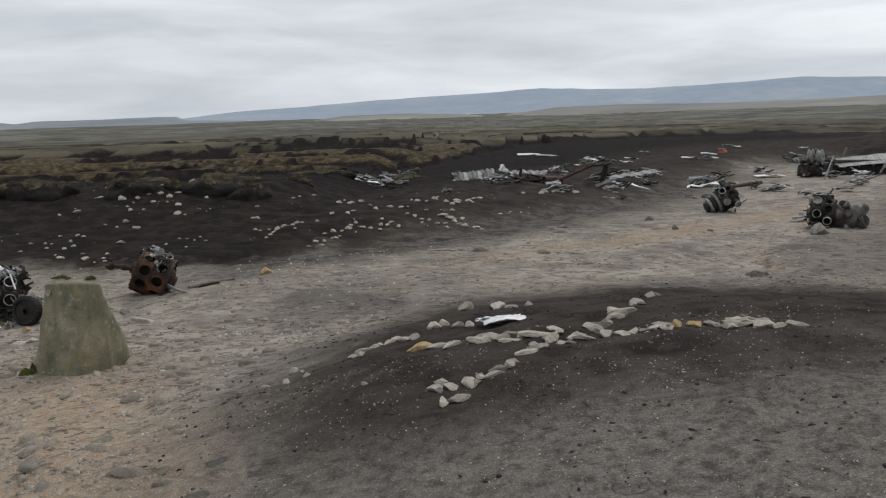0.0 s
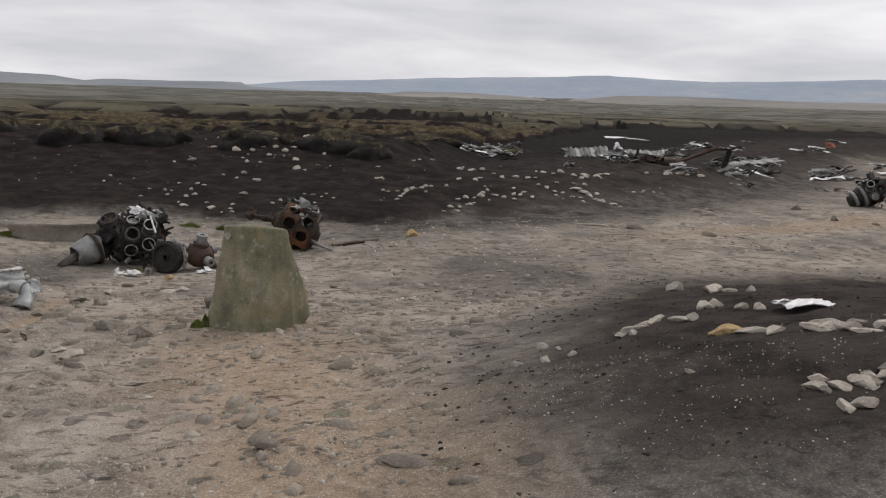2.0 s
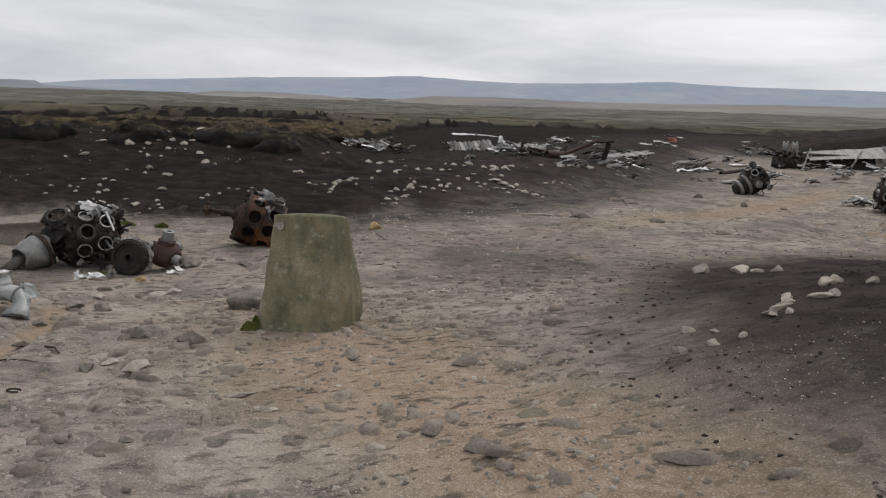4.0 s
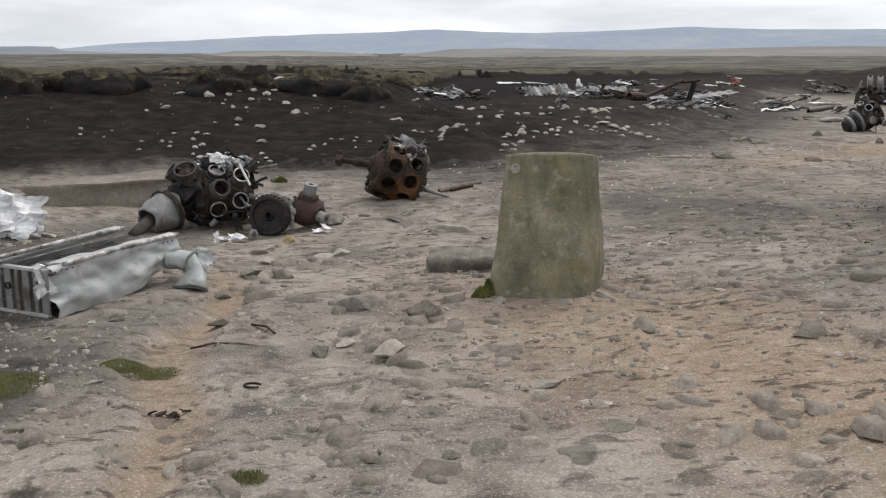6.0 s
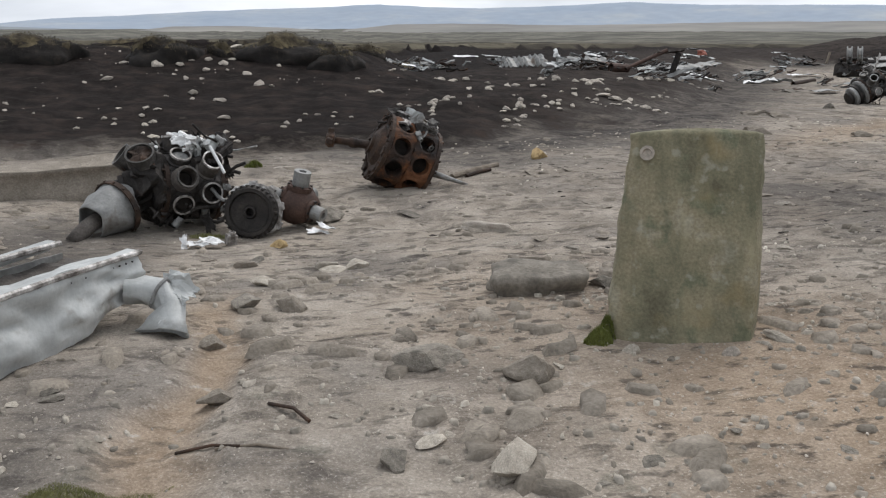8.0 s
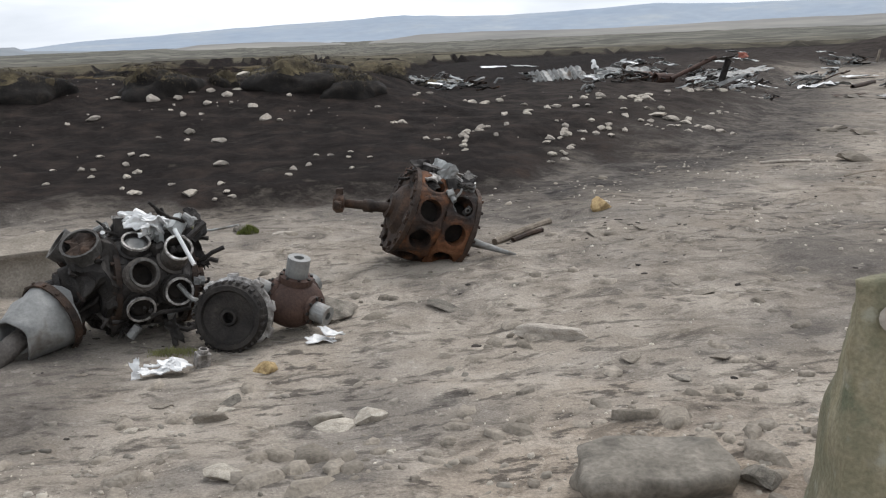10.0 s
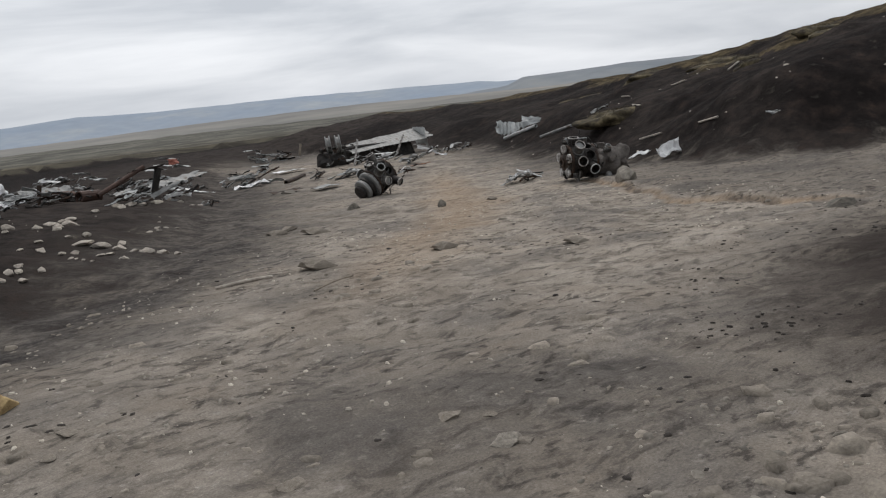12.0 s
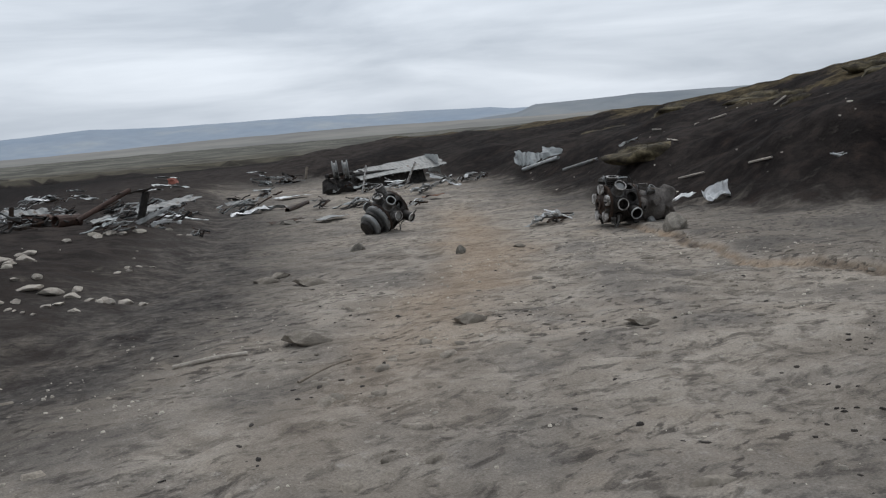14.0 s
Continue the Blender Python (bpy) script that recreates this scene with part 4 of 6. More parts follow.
def big_engine():
    x, y = -7.06, 13.20
    root = empty("radial_engine", on(x, y), "grimy twin-row radial engine wreck with torn cylinders", "engine", "engine wrecks")
    m = Matrix.Translation((0, 0, 0.34)) @ Vector((0.90, 0.40, -0.10)).to_track_quat("Z", "Y").to_matrix().to_4x4()
    crankcase(root, m, 0.27, M_SOOTY, 0.074)
    for row in (0, 1):
        for i in range(9):
            f = pad_frame(m, 0.27, row, i)
            out = (f @ Vector((0, 0, 1)) - f.translation)
            if out.z < -0.55:
                continue
            long = 0.06 + 0.11 * ((i * 7 + row * 3) % 5) / 4
            barrel(root, f, 0.088, long, (M_SOOTY, M_CASING, M_IRON)[(i + row) % 3], (M_RIM, M_RIM, M_DIRTY)[(i * 2 + row) % 3], 3 if i % 3 == 1 else 0, (i + row) % 3 == 0)
    # the rear casing, dark brown, stands out to the left
    b = bmesh.new()
    back = m @ Matrix.Translation((0, 0, -0.24)) @ Matrix.Rotation(math.pi, 4, "X")
    turned(b, [(0.26, 0), (0.28, 0.03), (0.27, 0.07), (0.21, 0.12), (0.19, 0.18), (0.22, 0.20), (0.22, 0.23), (0.14, 0.25), (0.11, 0.29)], back, 24)
    bmesh.ops.subdivide_edges(b, edges=b.edges[:], cuts=1)
    for v in b.verts:
        v.co += 0.10 * Vector((noise.noise(v.co * 6), noise.noise(v.co * 6 + Vector((8, 0, 0))), noise.noise(v.co * 6 + Vector((0, 8, 0)))))
    part("rear_casing", b, M_IRON, root, "dark brown rear casing", False)
    tangle(root, (0.04, 0.0, 0.66), (0.36, 0.2, 0.10), 3, 40, (M_ALU, M_DULL, M_SOOTY, M_SOOTY, M_IRON, M_IRON))
    tangle(root, (0.10, -0.20, 0.30), (0.34, 0.16, 0.22), 4, 34, (M_SOOTY, M_SOOTY, M_IRON, M_IRON, M_DULL))
    tangle(root, (-0.32, -0.16, 0.36), (0.20, 0.16, 0.26), 8, 38, (M_SOOTY, M_IRON, M_DARKRUST))
    tangle(root, (0.28, 0.0, 0.46), (0.10, 0.16, 0.2), 9, 24, (M_DULL, M_SOOTY, M_IRON, M_IRON))
    for k, (px, py, pz, w, d, tilt) in enumerate(((0.02, -0.05, 0.74, 0.28, 0.15, 30), (0.14, -0.1, 0.70, 0.26, 0.12, -35))):
        b = bmesh.new()
        sheet(b, pose(px, py, pz, tilt, 15, 30 * k), w, d, 12, 8, 0.12, 20 + k, 0.008, 0.7)
        part("torn_plate", b, M_BRIGHT, root, "bright crumpled sheet metal")
    b = bmesh.new()
    bar(b, (0.24, -0.18, 0.72), (0.36, -0.30, 0.50), 0.014)
    part("push_rod", b, M_BRIGHT, root, "bright straight rod")
    b = bmesh.new()
    pipe(b, pose(-0.44, -0.05, 0.58, 12, -50, 0), 0.11, 0.02, 0.12, 20)
    part("intake_ring", b, M_DIRTY, root)
    b = bmesh.new()
    pipe(b, pose(-0.32, -0.20, 0.58, 34, -8, 0), 0.125, 0.016, 0.13, 22)
    ring = part("intake_ring", b, M_DIRTY, root)
    b = bmesh.new()
    sheet(b, pose(-0.32, -0.24, 0.66, 34, -8, 0), 0.2, 0.2, 9, 9, 0.09, 41, 0.008, 0.5)
    part("filling", b, M_DARKRUST, ring, "rusty crumpled filling")


def toothed_drum():
    x, y = -6.49, 12.74
    root = empty("toothed_drum", on(x, y), "dark toothed wheel drum leaning on its rim", "engine part")
    m = Matrix.Translation((0, 0, 0.215)) @ Vector((-0.22, -0.95, 0.14)).to_track_quat("Z", "Y").to_matrix().to_4x4()
    b = bmesh.new()
    turned(b, [(0.20, -0.10), (0.225, -0.08), (0.225, 0.02), (0.205, 0.05), (0.175, 0.05), (0.165, 0.025), (0.06, 0.015), (0.05, 0.035), (0.035, 0.035), (0.03, -0.04)], m, 40)
    part("disc", b, M_IRON, root)
    for k in range(30):
        b = bmesh.new()
        a = 2 * math.pi * k / 30
        block(b, m @ Matrix.Rotation(a, 4, "Z") @ Matrix.Translation((0.222, 0, 0.0)), 0.024, 0.022, 0.075, 0.004)
        part("tooth", b, M_IRON, root)
    b = bmesh.new()
    turned(b, [(0.21, -0.15), (0.245, -0.145), (0.248, -0.10), (0.215, -0.09)], m, 40, False, False)
    for k in range(9):
        a = 2 * math.pi * k / 9 + 0.2
        block(b, m @ Matrix.Rotation(a, 4, "Z") @ Matrix.Translation((0.245, 0, -0.12)), 0.04, 0.07, 0.05, 0.01, 0.004)
    part("back_ring", b, M_RIM, root, "pale scalloped backing ring")


def propeller_hub():
    root = empty("propeller_hub", on(-6.10, 12.98), "brown steel propeller hub with pale blade sockets", "engine part")
    m = pose(0, 0, 0.20, 20, 15, 0)
    b = bmesh.new()
    bmesh.ops.create_icosphere(b, subdivisions=3, radius=0.19)
    for v in b.verts:
        v.co = m @ Vector((v.co.x * (1 + 0.15 * math.cos(3 * math.atan2(v.co.y, v.co.x))), v.co.y * 1.05, v.co.z * 0.9))
    part("hub_body", b, M_BROWN, root, rounded=True)
    for d, r, l in (((0.22, -0.15, 1.0), 0.075, 0.14), ((-0.85, -0.2, 0.5), 0.06, 0.10), ((0.85, -0.62, -0.30), 0.065, 0.12), ((0.5, 0.8, 0.2), 0.07, 0.1)):
        v = Vector(d).normalized()
        mm = Matrix.Translation(Vector((0, 0, 0.20)) + v * 0.17) @ v.to_track_quat("Z", "Y").to_matrix().to_4x4()
        b = bmesh.new()
        turned(b, [(r * 1.5, -0.03), (r * 1.5, 0.01), (r * 1.05, 0.015)], mm, 18, False, False)
        part("collar", b, M_BROWN, root)
        b = bmesh.new()
        turned(b, [(r, 0.0), (r, l), (r * 0.45, l), (r * 0.45, l * 0.4)], mm, 18, False, True)
        part("socket", b, M_DULL, root, "pale grey blade socket")
        for k in range(8):
            a = k * math.pi / 4
            b = bmesh.new()
            turned(b, [(0.012, 0), (0.012, 0.022)], mm @ Matrix.Translation((r * 1.32 * math.cos(a), r * 1.32 * math.sin(a), 0)), 6)
            part("bolt", b, M_IRON, root)


def duct_cone():
    root = empty("exhaust_cone", on(-7.80, 12.74), "grey dented metal cone with a brown pipe inside", "engine part")
    m = Matrix.Translation((0.20, 0.12, 0.185)) @ Vector((-0.58, -0.72, -0.24)).to_track_quat("Z", "Y").to_matrix().to_4x4()
    b = bmesh.new()
    turned(b, [(0.215, -0.06), (0.22, 0.0), (0.205, 0.06), (0.195, 0.12), (0.175, 0.19), (0.16, 0.25), (0.15, 0.29), (0.138, 0.29), (0.15, 0.24), (0.18, 0.12), (0.20, 0.0)], m, 26, False, False)
    for v in b.verts:
        v.co += 0.05 * Vector((noise.noise(v.co * 7), noise.noise(v.co * 7 + Vector((9, 0, 0))), 0.6 * noise.noise(v.co * 7 + Vector((0, 9, 0)))))
    part("shell", b, M_DULL, root, rounded=True)
    b = bmesh.new()
    turned(b, [(0.226, -0.03), (0.239, -0.03), (0.239, 0.02), (0.226, 0.02), (0.226, -0.03)], m, 26, False, False)
    for k in range(14):
        a = k * math.pi / 7
        turned(b, [(0.012, -0.01), (0.012, 0.01)], m @ Matrix.Rotation(a, 4, "Z") @ Matrix.Translation((0.238, 0, 0)) @ Matrix.Rotation(math.pi / 2, 4, "Y"), 6)
    part("riveted_band", b, M_DARKRUST, root)
    b = bmesh.new()
    bent(b, [(0.10, -0.02, 0.14), (0.02, -0.12, 0.09), (-0.05, -0.21, 0.03), (-0.09, -0.27, -0.02)], 0.065, 12)
    part("inner_pipe", b, M_CASING, root, "grey-brown pipe", True)


def wing_box():
    """A torn box section: skin on the near side, an open top with two flanged rails, and a ribbed end."""
    d = Vector((0.50, 0.866, 0))
    root = empty("wing_box_section", on(-7.47, 9.36) @ pose(0, 0, 0.02, 0, 0, math.degrees(math.atan2(d.y, d.x))), "pale grey riveted aluminium wing box section, dented and torn", "aircraft part")
    ln, w, h = 1.22, 0.46, 0.315
    # skin on the right: a dented panel with a wavy lower edge
    b = bmesh.new()
    nu, nv = 40, 16
    for t, sgn in ((0.0, 1), (0.007, -1)):
        grid = []
        for i in range(nu + 1):
            col = []
            for j in range(nv + 1):
                u, v = i / nu, j / nv
                x = -ln / 2 + ln * u + (0.05 * noise.noise(Vector((v * 5, 3, 0))) if i == 0 else 0)
                low = 0.0 + 0.15 * smooth((u - 0.45) / 0.6) + 0.03 * noise.noise(Vector((u * 6, 0, 5)))
                z = low + (h + 0.02 - low) * v
                y = -w / 2 + 0.022 * noise.noise(Vector((u * 9 + v * 3, v * 4, 7))) - 0.05 * math.sin(math.pi * v) + 0.05 * noise.noise(Vector((u * 4, v * 2.5, 1))) + 0.02 * abs(noise.noise(Vector((u * 11, v * 6, 4)))) - 0.05 * (1 - v) ** 3
                if u < 0.12 and 0.35 < v < 0.85:
                    y += 0.10 * (1 - u / 0.12)
                col.append(b.verts.new((x, y + t, z)))
            grid.append(col)
        for i in range(nu):
            for j in range(nv):
                f = (grid[i][j], grid[i + 1][j], grid[i + 1][j + 1], grid[i][j + 1])
                b.faces.new(f if sgn > 0 else f[::-1])
    skin = part("skin_panel", b, M_ALU, root, "pale dented skin panel", True)
    for k in range(24):
        b = bmesh.new()
        bmesh.ops.create_icosphere(b, subdivisions=1, radius=0.006, matrix=Matrix.Translation((-ln / 2 + 0.03 + k * ln / 24.5, -w / 2 - 0.018, h - 0.015)))
        part("rivet", b, M_IRON, skin)
    # far side skin, floor
    b = bmesh.new()
    sheet(b, pose(0.02, w / 2, h * 0.5, 88, 0, 0), ln * 0.95, h * 0.9, 14, 6, 0.05, 61, 0.008)
    part("far_panel", b, M_DULL, root)
    b = bmesh.new()
    sheet(b, pose(0, 0, h - 0.055, 0, 0, 0), ln * 0.96, w * 0.94, 14, 6, 0.03, 62, 0.008, 0.0, 0.008, 9)
    part("deck_panel", b, M_CASING, root, "dark ribbed deck between the rails")
    b = bmesh.new()
    sheet(b, pose(0.06, -w / 2 + 0.13, h - 0.005, -3, 0, 0), ln * 0.86, 0.20, 16, 5, 0.03, 63, 0.007, 0.2)
    part("top_panel", b, M_ALU, root)
    # rails along the top edges
    for yy, x0, x1, zz in ((-w / 2 + 0.02, -ln / 2 + 0.1, ln / 2 + 0.02, h + 0.012), (w / 2 - 0.02, -ln / 2 - 0.06, ln / 2 - 0.10, h + 0.05)):
        b = bmesh.new()
        mid = (x0 + x1) / 2
        block(b, pose(mid, yy, zz, 4, -1.5, 0), x1 - x0, 0.085, 0.012, 0.003)
        block(b, pose(mid, yy + 0.035, zz - 0.025, 4, -1.5, 0), x1 - x0, 0.012, 0.05, 0.003)
        rail = part("rail", b, M_ALU, root, "riveted flange rail")
        b = bmesh.new()
        bent(b, [(x0, yy - 0.04, zz + 0.012), (mid, yy - 0.043, zz + 0.02), (x1, yy - 0.04, zz + 0.012)], 0.016)
        part("bead", b, M_RIM, rail)
    # the ribbed end
    b = bmesh.new()
    block(b, pose(-ln / 2, 0.02, h / 2), 0.010, w * 0.98, h * 0.96, 0.003)
    # plate toned darker than the ribs, painting the shade of the gaps between them
    end = part("end_plate", b, M_CASING, root, "ribbed end plate with a torn corner")
    for k in range(6):
        b = bmesh.new()
        block(b, pose(-ln / 2 - 0.014, -w / 2 + 0.035 + k * w / 5.6, h / 2, 0, 0, 0), 0.020, 0.030 if k % 2 else 0.056, h * 0.92, 0.005)
        part("rib", b, M_DULL, end)
    for zz in (0.0, h - 0.01):
        b = bmesh.new()
        block(b, pose(-ln / 2 - 0.012, 0.02, zz + 0.01), 0.04, w * 1.02, 0.022, 0.004)
        part("edge_strip", b, M_ALU, end)
    b = bmesh.new()
    sheet(b, pose(-ln / 2 + 0.02, -w / 2 + 0.05, h * 0.72, 60, 30, 10), 0.26, 0.2, 10, 8, 0.13, 77, 0.008, 0.6)
    part("torn_flap", b, M_BRIGHT, root, "curled torn flap")
    b = bmesh.new()
    sheet(b, pose(-ln / 2 + 0.02, w / 2 + 0.02, h * 0.62, 70, 10, 60), 0.16, 0.3, 8, 8, 0.10, 78, 0.008, 0.6)
    part("torn_flap", b, M_ALU, root, "curled torn flap")
    b = bmesh.new()
    pipe(b, pose(-ln / 2 - 0.03, w / 2 - 0.11, h * 0.60, 0, -90, 0), 0.024, 0.006, 0.012, 14)
    part("port", b, M_IRON, end)


def duct_elbow():
    root = empty("duct_elbow", on(-6.83, 9.54, -0.02) @ Matrix.Scale(0.82, 4), "crushed pale grey sheet metal duct elbow", "aircraft part")
    rings = []
    path = [(-0.20, 0.10, 0.25), (-0.10, 0.08, 0.25), (0.02, 0.04, 0.235), (0.08, -0.02, 0.17), (0.06, -0.08, 0.10), (0.04, -0.14, 0.03)]
    for k, p in enumerate(path):
        q = Vector(path[min(k + 1, 5)]) - Vector(path[max(k - 1, 0)])
        t = q.to_track_quat("Z", "Y").to_matrix()
        rad = (0.075, 0.085, 0.095, 0.085, 0.095, 0.135)[k]
        rings.append([Vector(p) + t @ Vector((rad * math.cos(a) * (1.2 if k > 3 else 1), rad * math.sin(a) * (0.6 if k > 3 else 1), 0)) * (1 + 0.42 * noise.noise(Vector((k * 1.7, math.cos(a) * 2, math.sin(a) * 2)))) for a in [2 * math.pi * i / 20 for i in range(20)]])
    b = bmesh.new()
    inner = [[p + (sum(r, Vector()) / 20 - p).normalized() * 0.01 for p in r] for r in rings][::-1]
    loft(b, rings + inner)
    part("elbow", b, M_ALU, root, rounded=True)
    b = bmesh.new()
    bent(b, [(p - Vector((0, 0, 0))) * 1.0 for p in rings[2]] + [rings[2][0]], 0.012)
    part("seam_band", b, M_DULL, root)
    b = bmesh.new()
    sheet(b, pose(0.12, 0.04, 0.27, 35, 30, -30), 0.24, 0.16, 9, 7, 0.09, 90, 0.008, 0.5)
    part("torn_flap", b, M_ALU, root)


def far_engine(x, y, axis, seed, name, label, gear, radius=0.33, tilt=0.38, rolls=0.2, short=0.06, long=0.22, miss=0.12):
    root = empty(name, on(x, y), label, "engine", "engine wrecks")
    m = Matrix.Translation((0, 0, tilt)) @ Vector(axis).to_track_quat("Z", "Y").to_matrix().to_4x4() @ Matrix.Rotation(rolls, 4, "Z")
    crankcase(root, m, radius, M_IRON, 0.085)
    rnd = random.Random(seed)
    for row in (0, 1):
        for i in range(9):
            f = pad_frame(m, radius, row, i)
            out = f @ Vector((0, 0, 1)) - f.translation
            if out.z < -0.6 or rnd.random() < miss:
                continue
            barrel(root, f, 0.092, rnd.uniform(short, long), rnd.choice((M_DIRTY, M_IRON, M_IRON)), rnd.choice((M_RIM, M_RIM, M_ALU)), rnd.choice((0, 0, 3)), rnd.random() < 0.4)
    gear(root, m)
    tangle(root, (0, 0, 0.62), (0.3, 0.25, 0.16), seed + 1, 14, (M_DIRTY, M_IRON, M_DULL))
    tangle(root, (0, -0.1, 0.22), (0.38, 0.25, 0.18), seed + 2, 22, (M_DIRTY, M_IRON, M_IRON))
    return root


def ringed_nose(root, m):
    for k, (r, h) in enumerate(((0.31, 0.28), (0.25, 0.40), (0.24, 0.50), (0.16, 0.60))):
        b = bmesh.new()
        turned(b, [(r * 0.7, h - 0.03), (r, h - 0.02), (r, h + 0.045), (r * 0.9, h + 0.06), (r * 0.6, h + 0.06)], m, 26, False, True)
        part("nose_ring", b, (M_DULL, M_IRON)[k % 2], root, "worn ring of the reduction gear casing")


def lumpy_gearbox(root, m):
    b = bmesh.new()
    turned(b, [(0.20, 0.24), (0.27, 0.27), (0.26, 0.38), (0.21, 0.44), (0.25, 0.52), (0.25, 0.66), (0.22, 0.78), (0.27, 0.86), (0.27, 0.92), (0.22, 0.93), (0.18, 0.80), (0.17, 0.60)], m, 40, False, False)
    bmesh.ops.subdivide_edges(b, edges=b.edges[:], cuts=1)
    for v in b.verts:
        v.co.z -= 0.08
        v.co += 0.11 * Vector((noise.noise(v.co * 5), noise.noise(v.co * 5 + Vector((7, 0, 0))), noise.noise(v.co * 5 + Vector((0, 7, 0)))))
    box = part("gearbox", b, M_CASING, root, "lumpy grey-brown gearbox casing", True)
    for k in range(9):
        b = bmesh.new()
        a = 0.7 * k
        block(b, m @ Matrix.Rotation(a, 4, "Z") @ Matrix.Translation((0.25, 0, 0.32 + 0.06 * k)) @ Matrix.Rotation(0.5 * k, 4, "X"), 0.10, 0.14, 0.09, 0.02, 0.012, random.Random(k))
        part("boss", b, (M_CASING, M_DIRTY)[k % 2], box)
    for k in range(3):
        b = bmesh.new()
        a = 1.9 * k
        pipe(b, m @ Matrix.Translation((0.27 * math.cos(a), 0.27 * math.sin(a) - 0.05, 0.5)) @ Matrix.Rotation(a, 4, "Z") @ Matrix.Rotation(math.pi / 2.4, 4, "Y"), 0.06, 0.014, 0.10, 14)
        part("port", b, M_DULL, root)
    for k in range(5):
        b = bmesh.new()
        turned(b, [(0.06, -0.30), (0.085, -0.29), (0.085, -0.25), (0.06, -0.24)], m @ Matrix.Rotation(k * 1.256, 4, "Z") @ Matrix.Translation((0.24, 0, -0.03)), 14)
        part("end_disc", b, M_RIM, root, "pale round cover")


rusty_crankcase()
big_engine()
toothed_drum()
propeller_hub()
duct_cone()
wing_box()
duct_elbow()
far_engine(7.92, 25.82, (-0.86, -0.02, -0.42), 31, "radial_engine", "dark radial engine wreck with ringed nose on the sand", ringed_nose, 0.31, 0.42, 0.3, 0.12, 0.26, 0.3)
far_engine(8.66, 20.56, (0.90, -0.43, -0.03), 37, "radial_engine", "dark upright radial engine wreck with a grey gearbox", lumpy_gearbox, 0.29, 0.36, 0.32, 0.12, 0.20, 0.05)

# ---- stones ----
# x, y, size
ARM_LONG = [
    (-0.86, 7.10, 0.15), (-0.74, 7.23, 0.15), (-0.55, 7.52, 0.14), (-0.39, 7.28, 0.16), (0.05, 6.36, 0.17), (0.27, 6.17, 0.18),
    (0.45, 6.13, 0.15), (0.63, 6.10, 0.16), (0.81, 5.91, 0.16), (0.88, 6.16, 0.12), (0.99, 5.94, 0.13), (1.16, 6.21, 0.20),
    (1.25, 5.93, 0.16), (1.36, 5.84, 0.13), (1.46, 5.92, 0.15), (1.62, 5.92, 0.15), (1.73, 5.88, 0.09),
]
ARM_END = [
    (2.06, 5.92, 0.13), (2.15, 5.81, 0.15), (2.31, 5.89, 0.22), (2.40, 5.80, 0.17), (2.47, 5.68, 0.15), (2.59, 5.66, 0.14),
    (1.52, 5.87, 0.10), (2.26, 6.05, 0.13),
]
ARM_CROSS = [
    (-0.06, 5.13, 0.14), (0.08, 4.88, 0.18), (0.05, 5.08, 0.12), (0.18, 5.12, 0.16), (0.25, 5.25, 0.10), (0.36, 5.26, 0.17),
    (0.47, 5.39, 0.12), (0.63, 5.62, 0.17), (0.73, 5.63, 0.13), (0.87, 5.69, 0.09), (1.05, 5.90, 0.15), (1.40, 6.54, 0.17),
    (1.52, 6.77, 0.22), (1.76, 7.34, 0.18), (1.94, 7.72, 0.16), (2.07, 8.01, 0.11), (1.31, 6.33, 0.13), (0.51, 5.99, 0.13),
]
MOUND_BITS = [
    (0.17, 10.90, 0.25), (0.60, 10.80, 0.26), (0.80, 10.75, 0.16), (1.02, 10.70, 0.18), (-0.12, 7.69, 0.20), (-0.04, 7.74, 0.15),
    (0.08, 7.44, 0.13), (0.21, 7.33, 0.11), (-1.62, 6.87, 0.11), (-1.42, 6.80, 0.10), (-1.43, 7.25, 0.13), (-1.32, 7.04, 0.09),
    (-1.23, 6.77, 0.08), (-0.61, 5.68, 0.07), (-0.62, 7.31, 0.10), (-0.77, 7.03, 0.08),
]
OCHRE_BITS = [
    (-0.22, 6.57, 0.19), (1.78, 5.91, 0.11), (1.92, 5.91, 0.15),
]
BANK_A = [
    (-8.84, 23.60, 0.14), (-7.86, 24.13, 0.14), (-7.13, 24.69, 0.38), (-9.07, 22.86, 0.18), (-8.51, 22.73, 0.32), (-8.10, 22.73, 0.20),
    (-7.93, 23.08, 0.15), (-7.59, 23.10, 0.21), (-7.31, 22.90, 0.21), (-7.16, 23.23, 0.15), (-7.57, 22.44, 0.17), (-7.21, 22.37, 0.14),
    (-6.87, 22.10, 0.20), (-7.86, 21.50, 0.22), (-8.12, 22.01, 0.11), (-7.61, 21.73, 0.11), (-6.64, 21.18, 0.22), (-6.41, 21.04, 0.12),
    (-6.30, 22.68, 0.13), (-9.15, 21.38, 0.19), (-7.68, 20.57, 0.21),
]
BANK_B = [
    (-7.22, 19.91, 0.21), (-7.61, 19.81, 0.12), (-7.05, 18.49, 0.22), (-8.05, 20.30, 0.08), (-8.08, 18.03, 0.12), (-8.22, 18.68, 0.15),
    (-8.21, 19.03, 0.15), (-8.00, 18.90, 0.15), (-8.02, 18.34, 0.12), (-8.71, 18.55, 0.11), (-8.56, 18.53, 0.10), (-8.96, 17.88, 0.09),
    (-6.96, 17.42, 0.11), (-7.26, 16.99, 0.20), (-8.03, 17.44, 0.07), (-5.49, 17.88, 0.09), (-5.50, 18.56, 0.12), (-5.45, 18.85, 0.10),
    (-5.23, 18.49, 0.07), (-4.61, 20.78, 0.13), (-4.28, 19.45, 0.10), (-3.97, 19.05, 0.15),
]
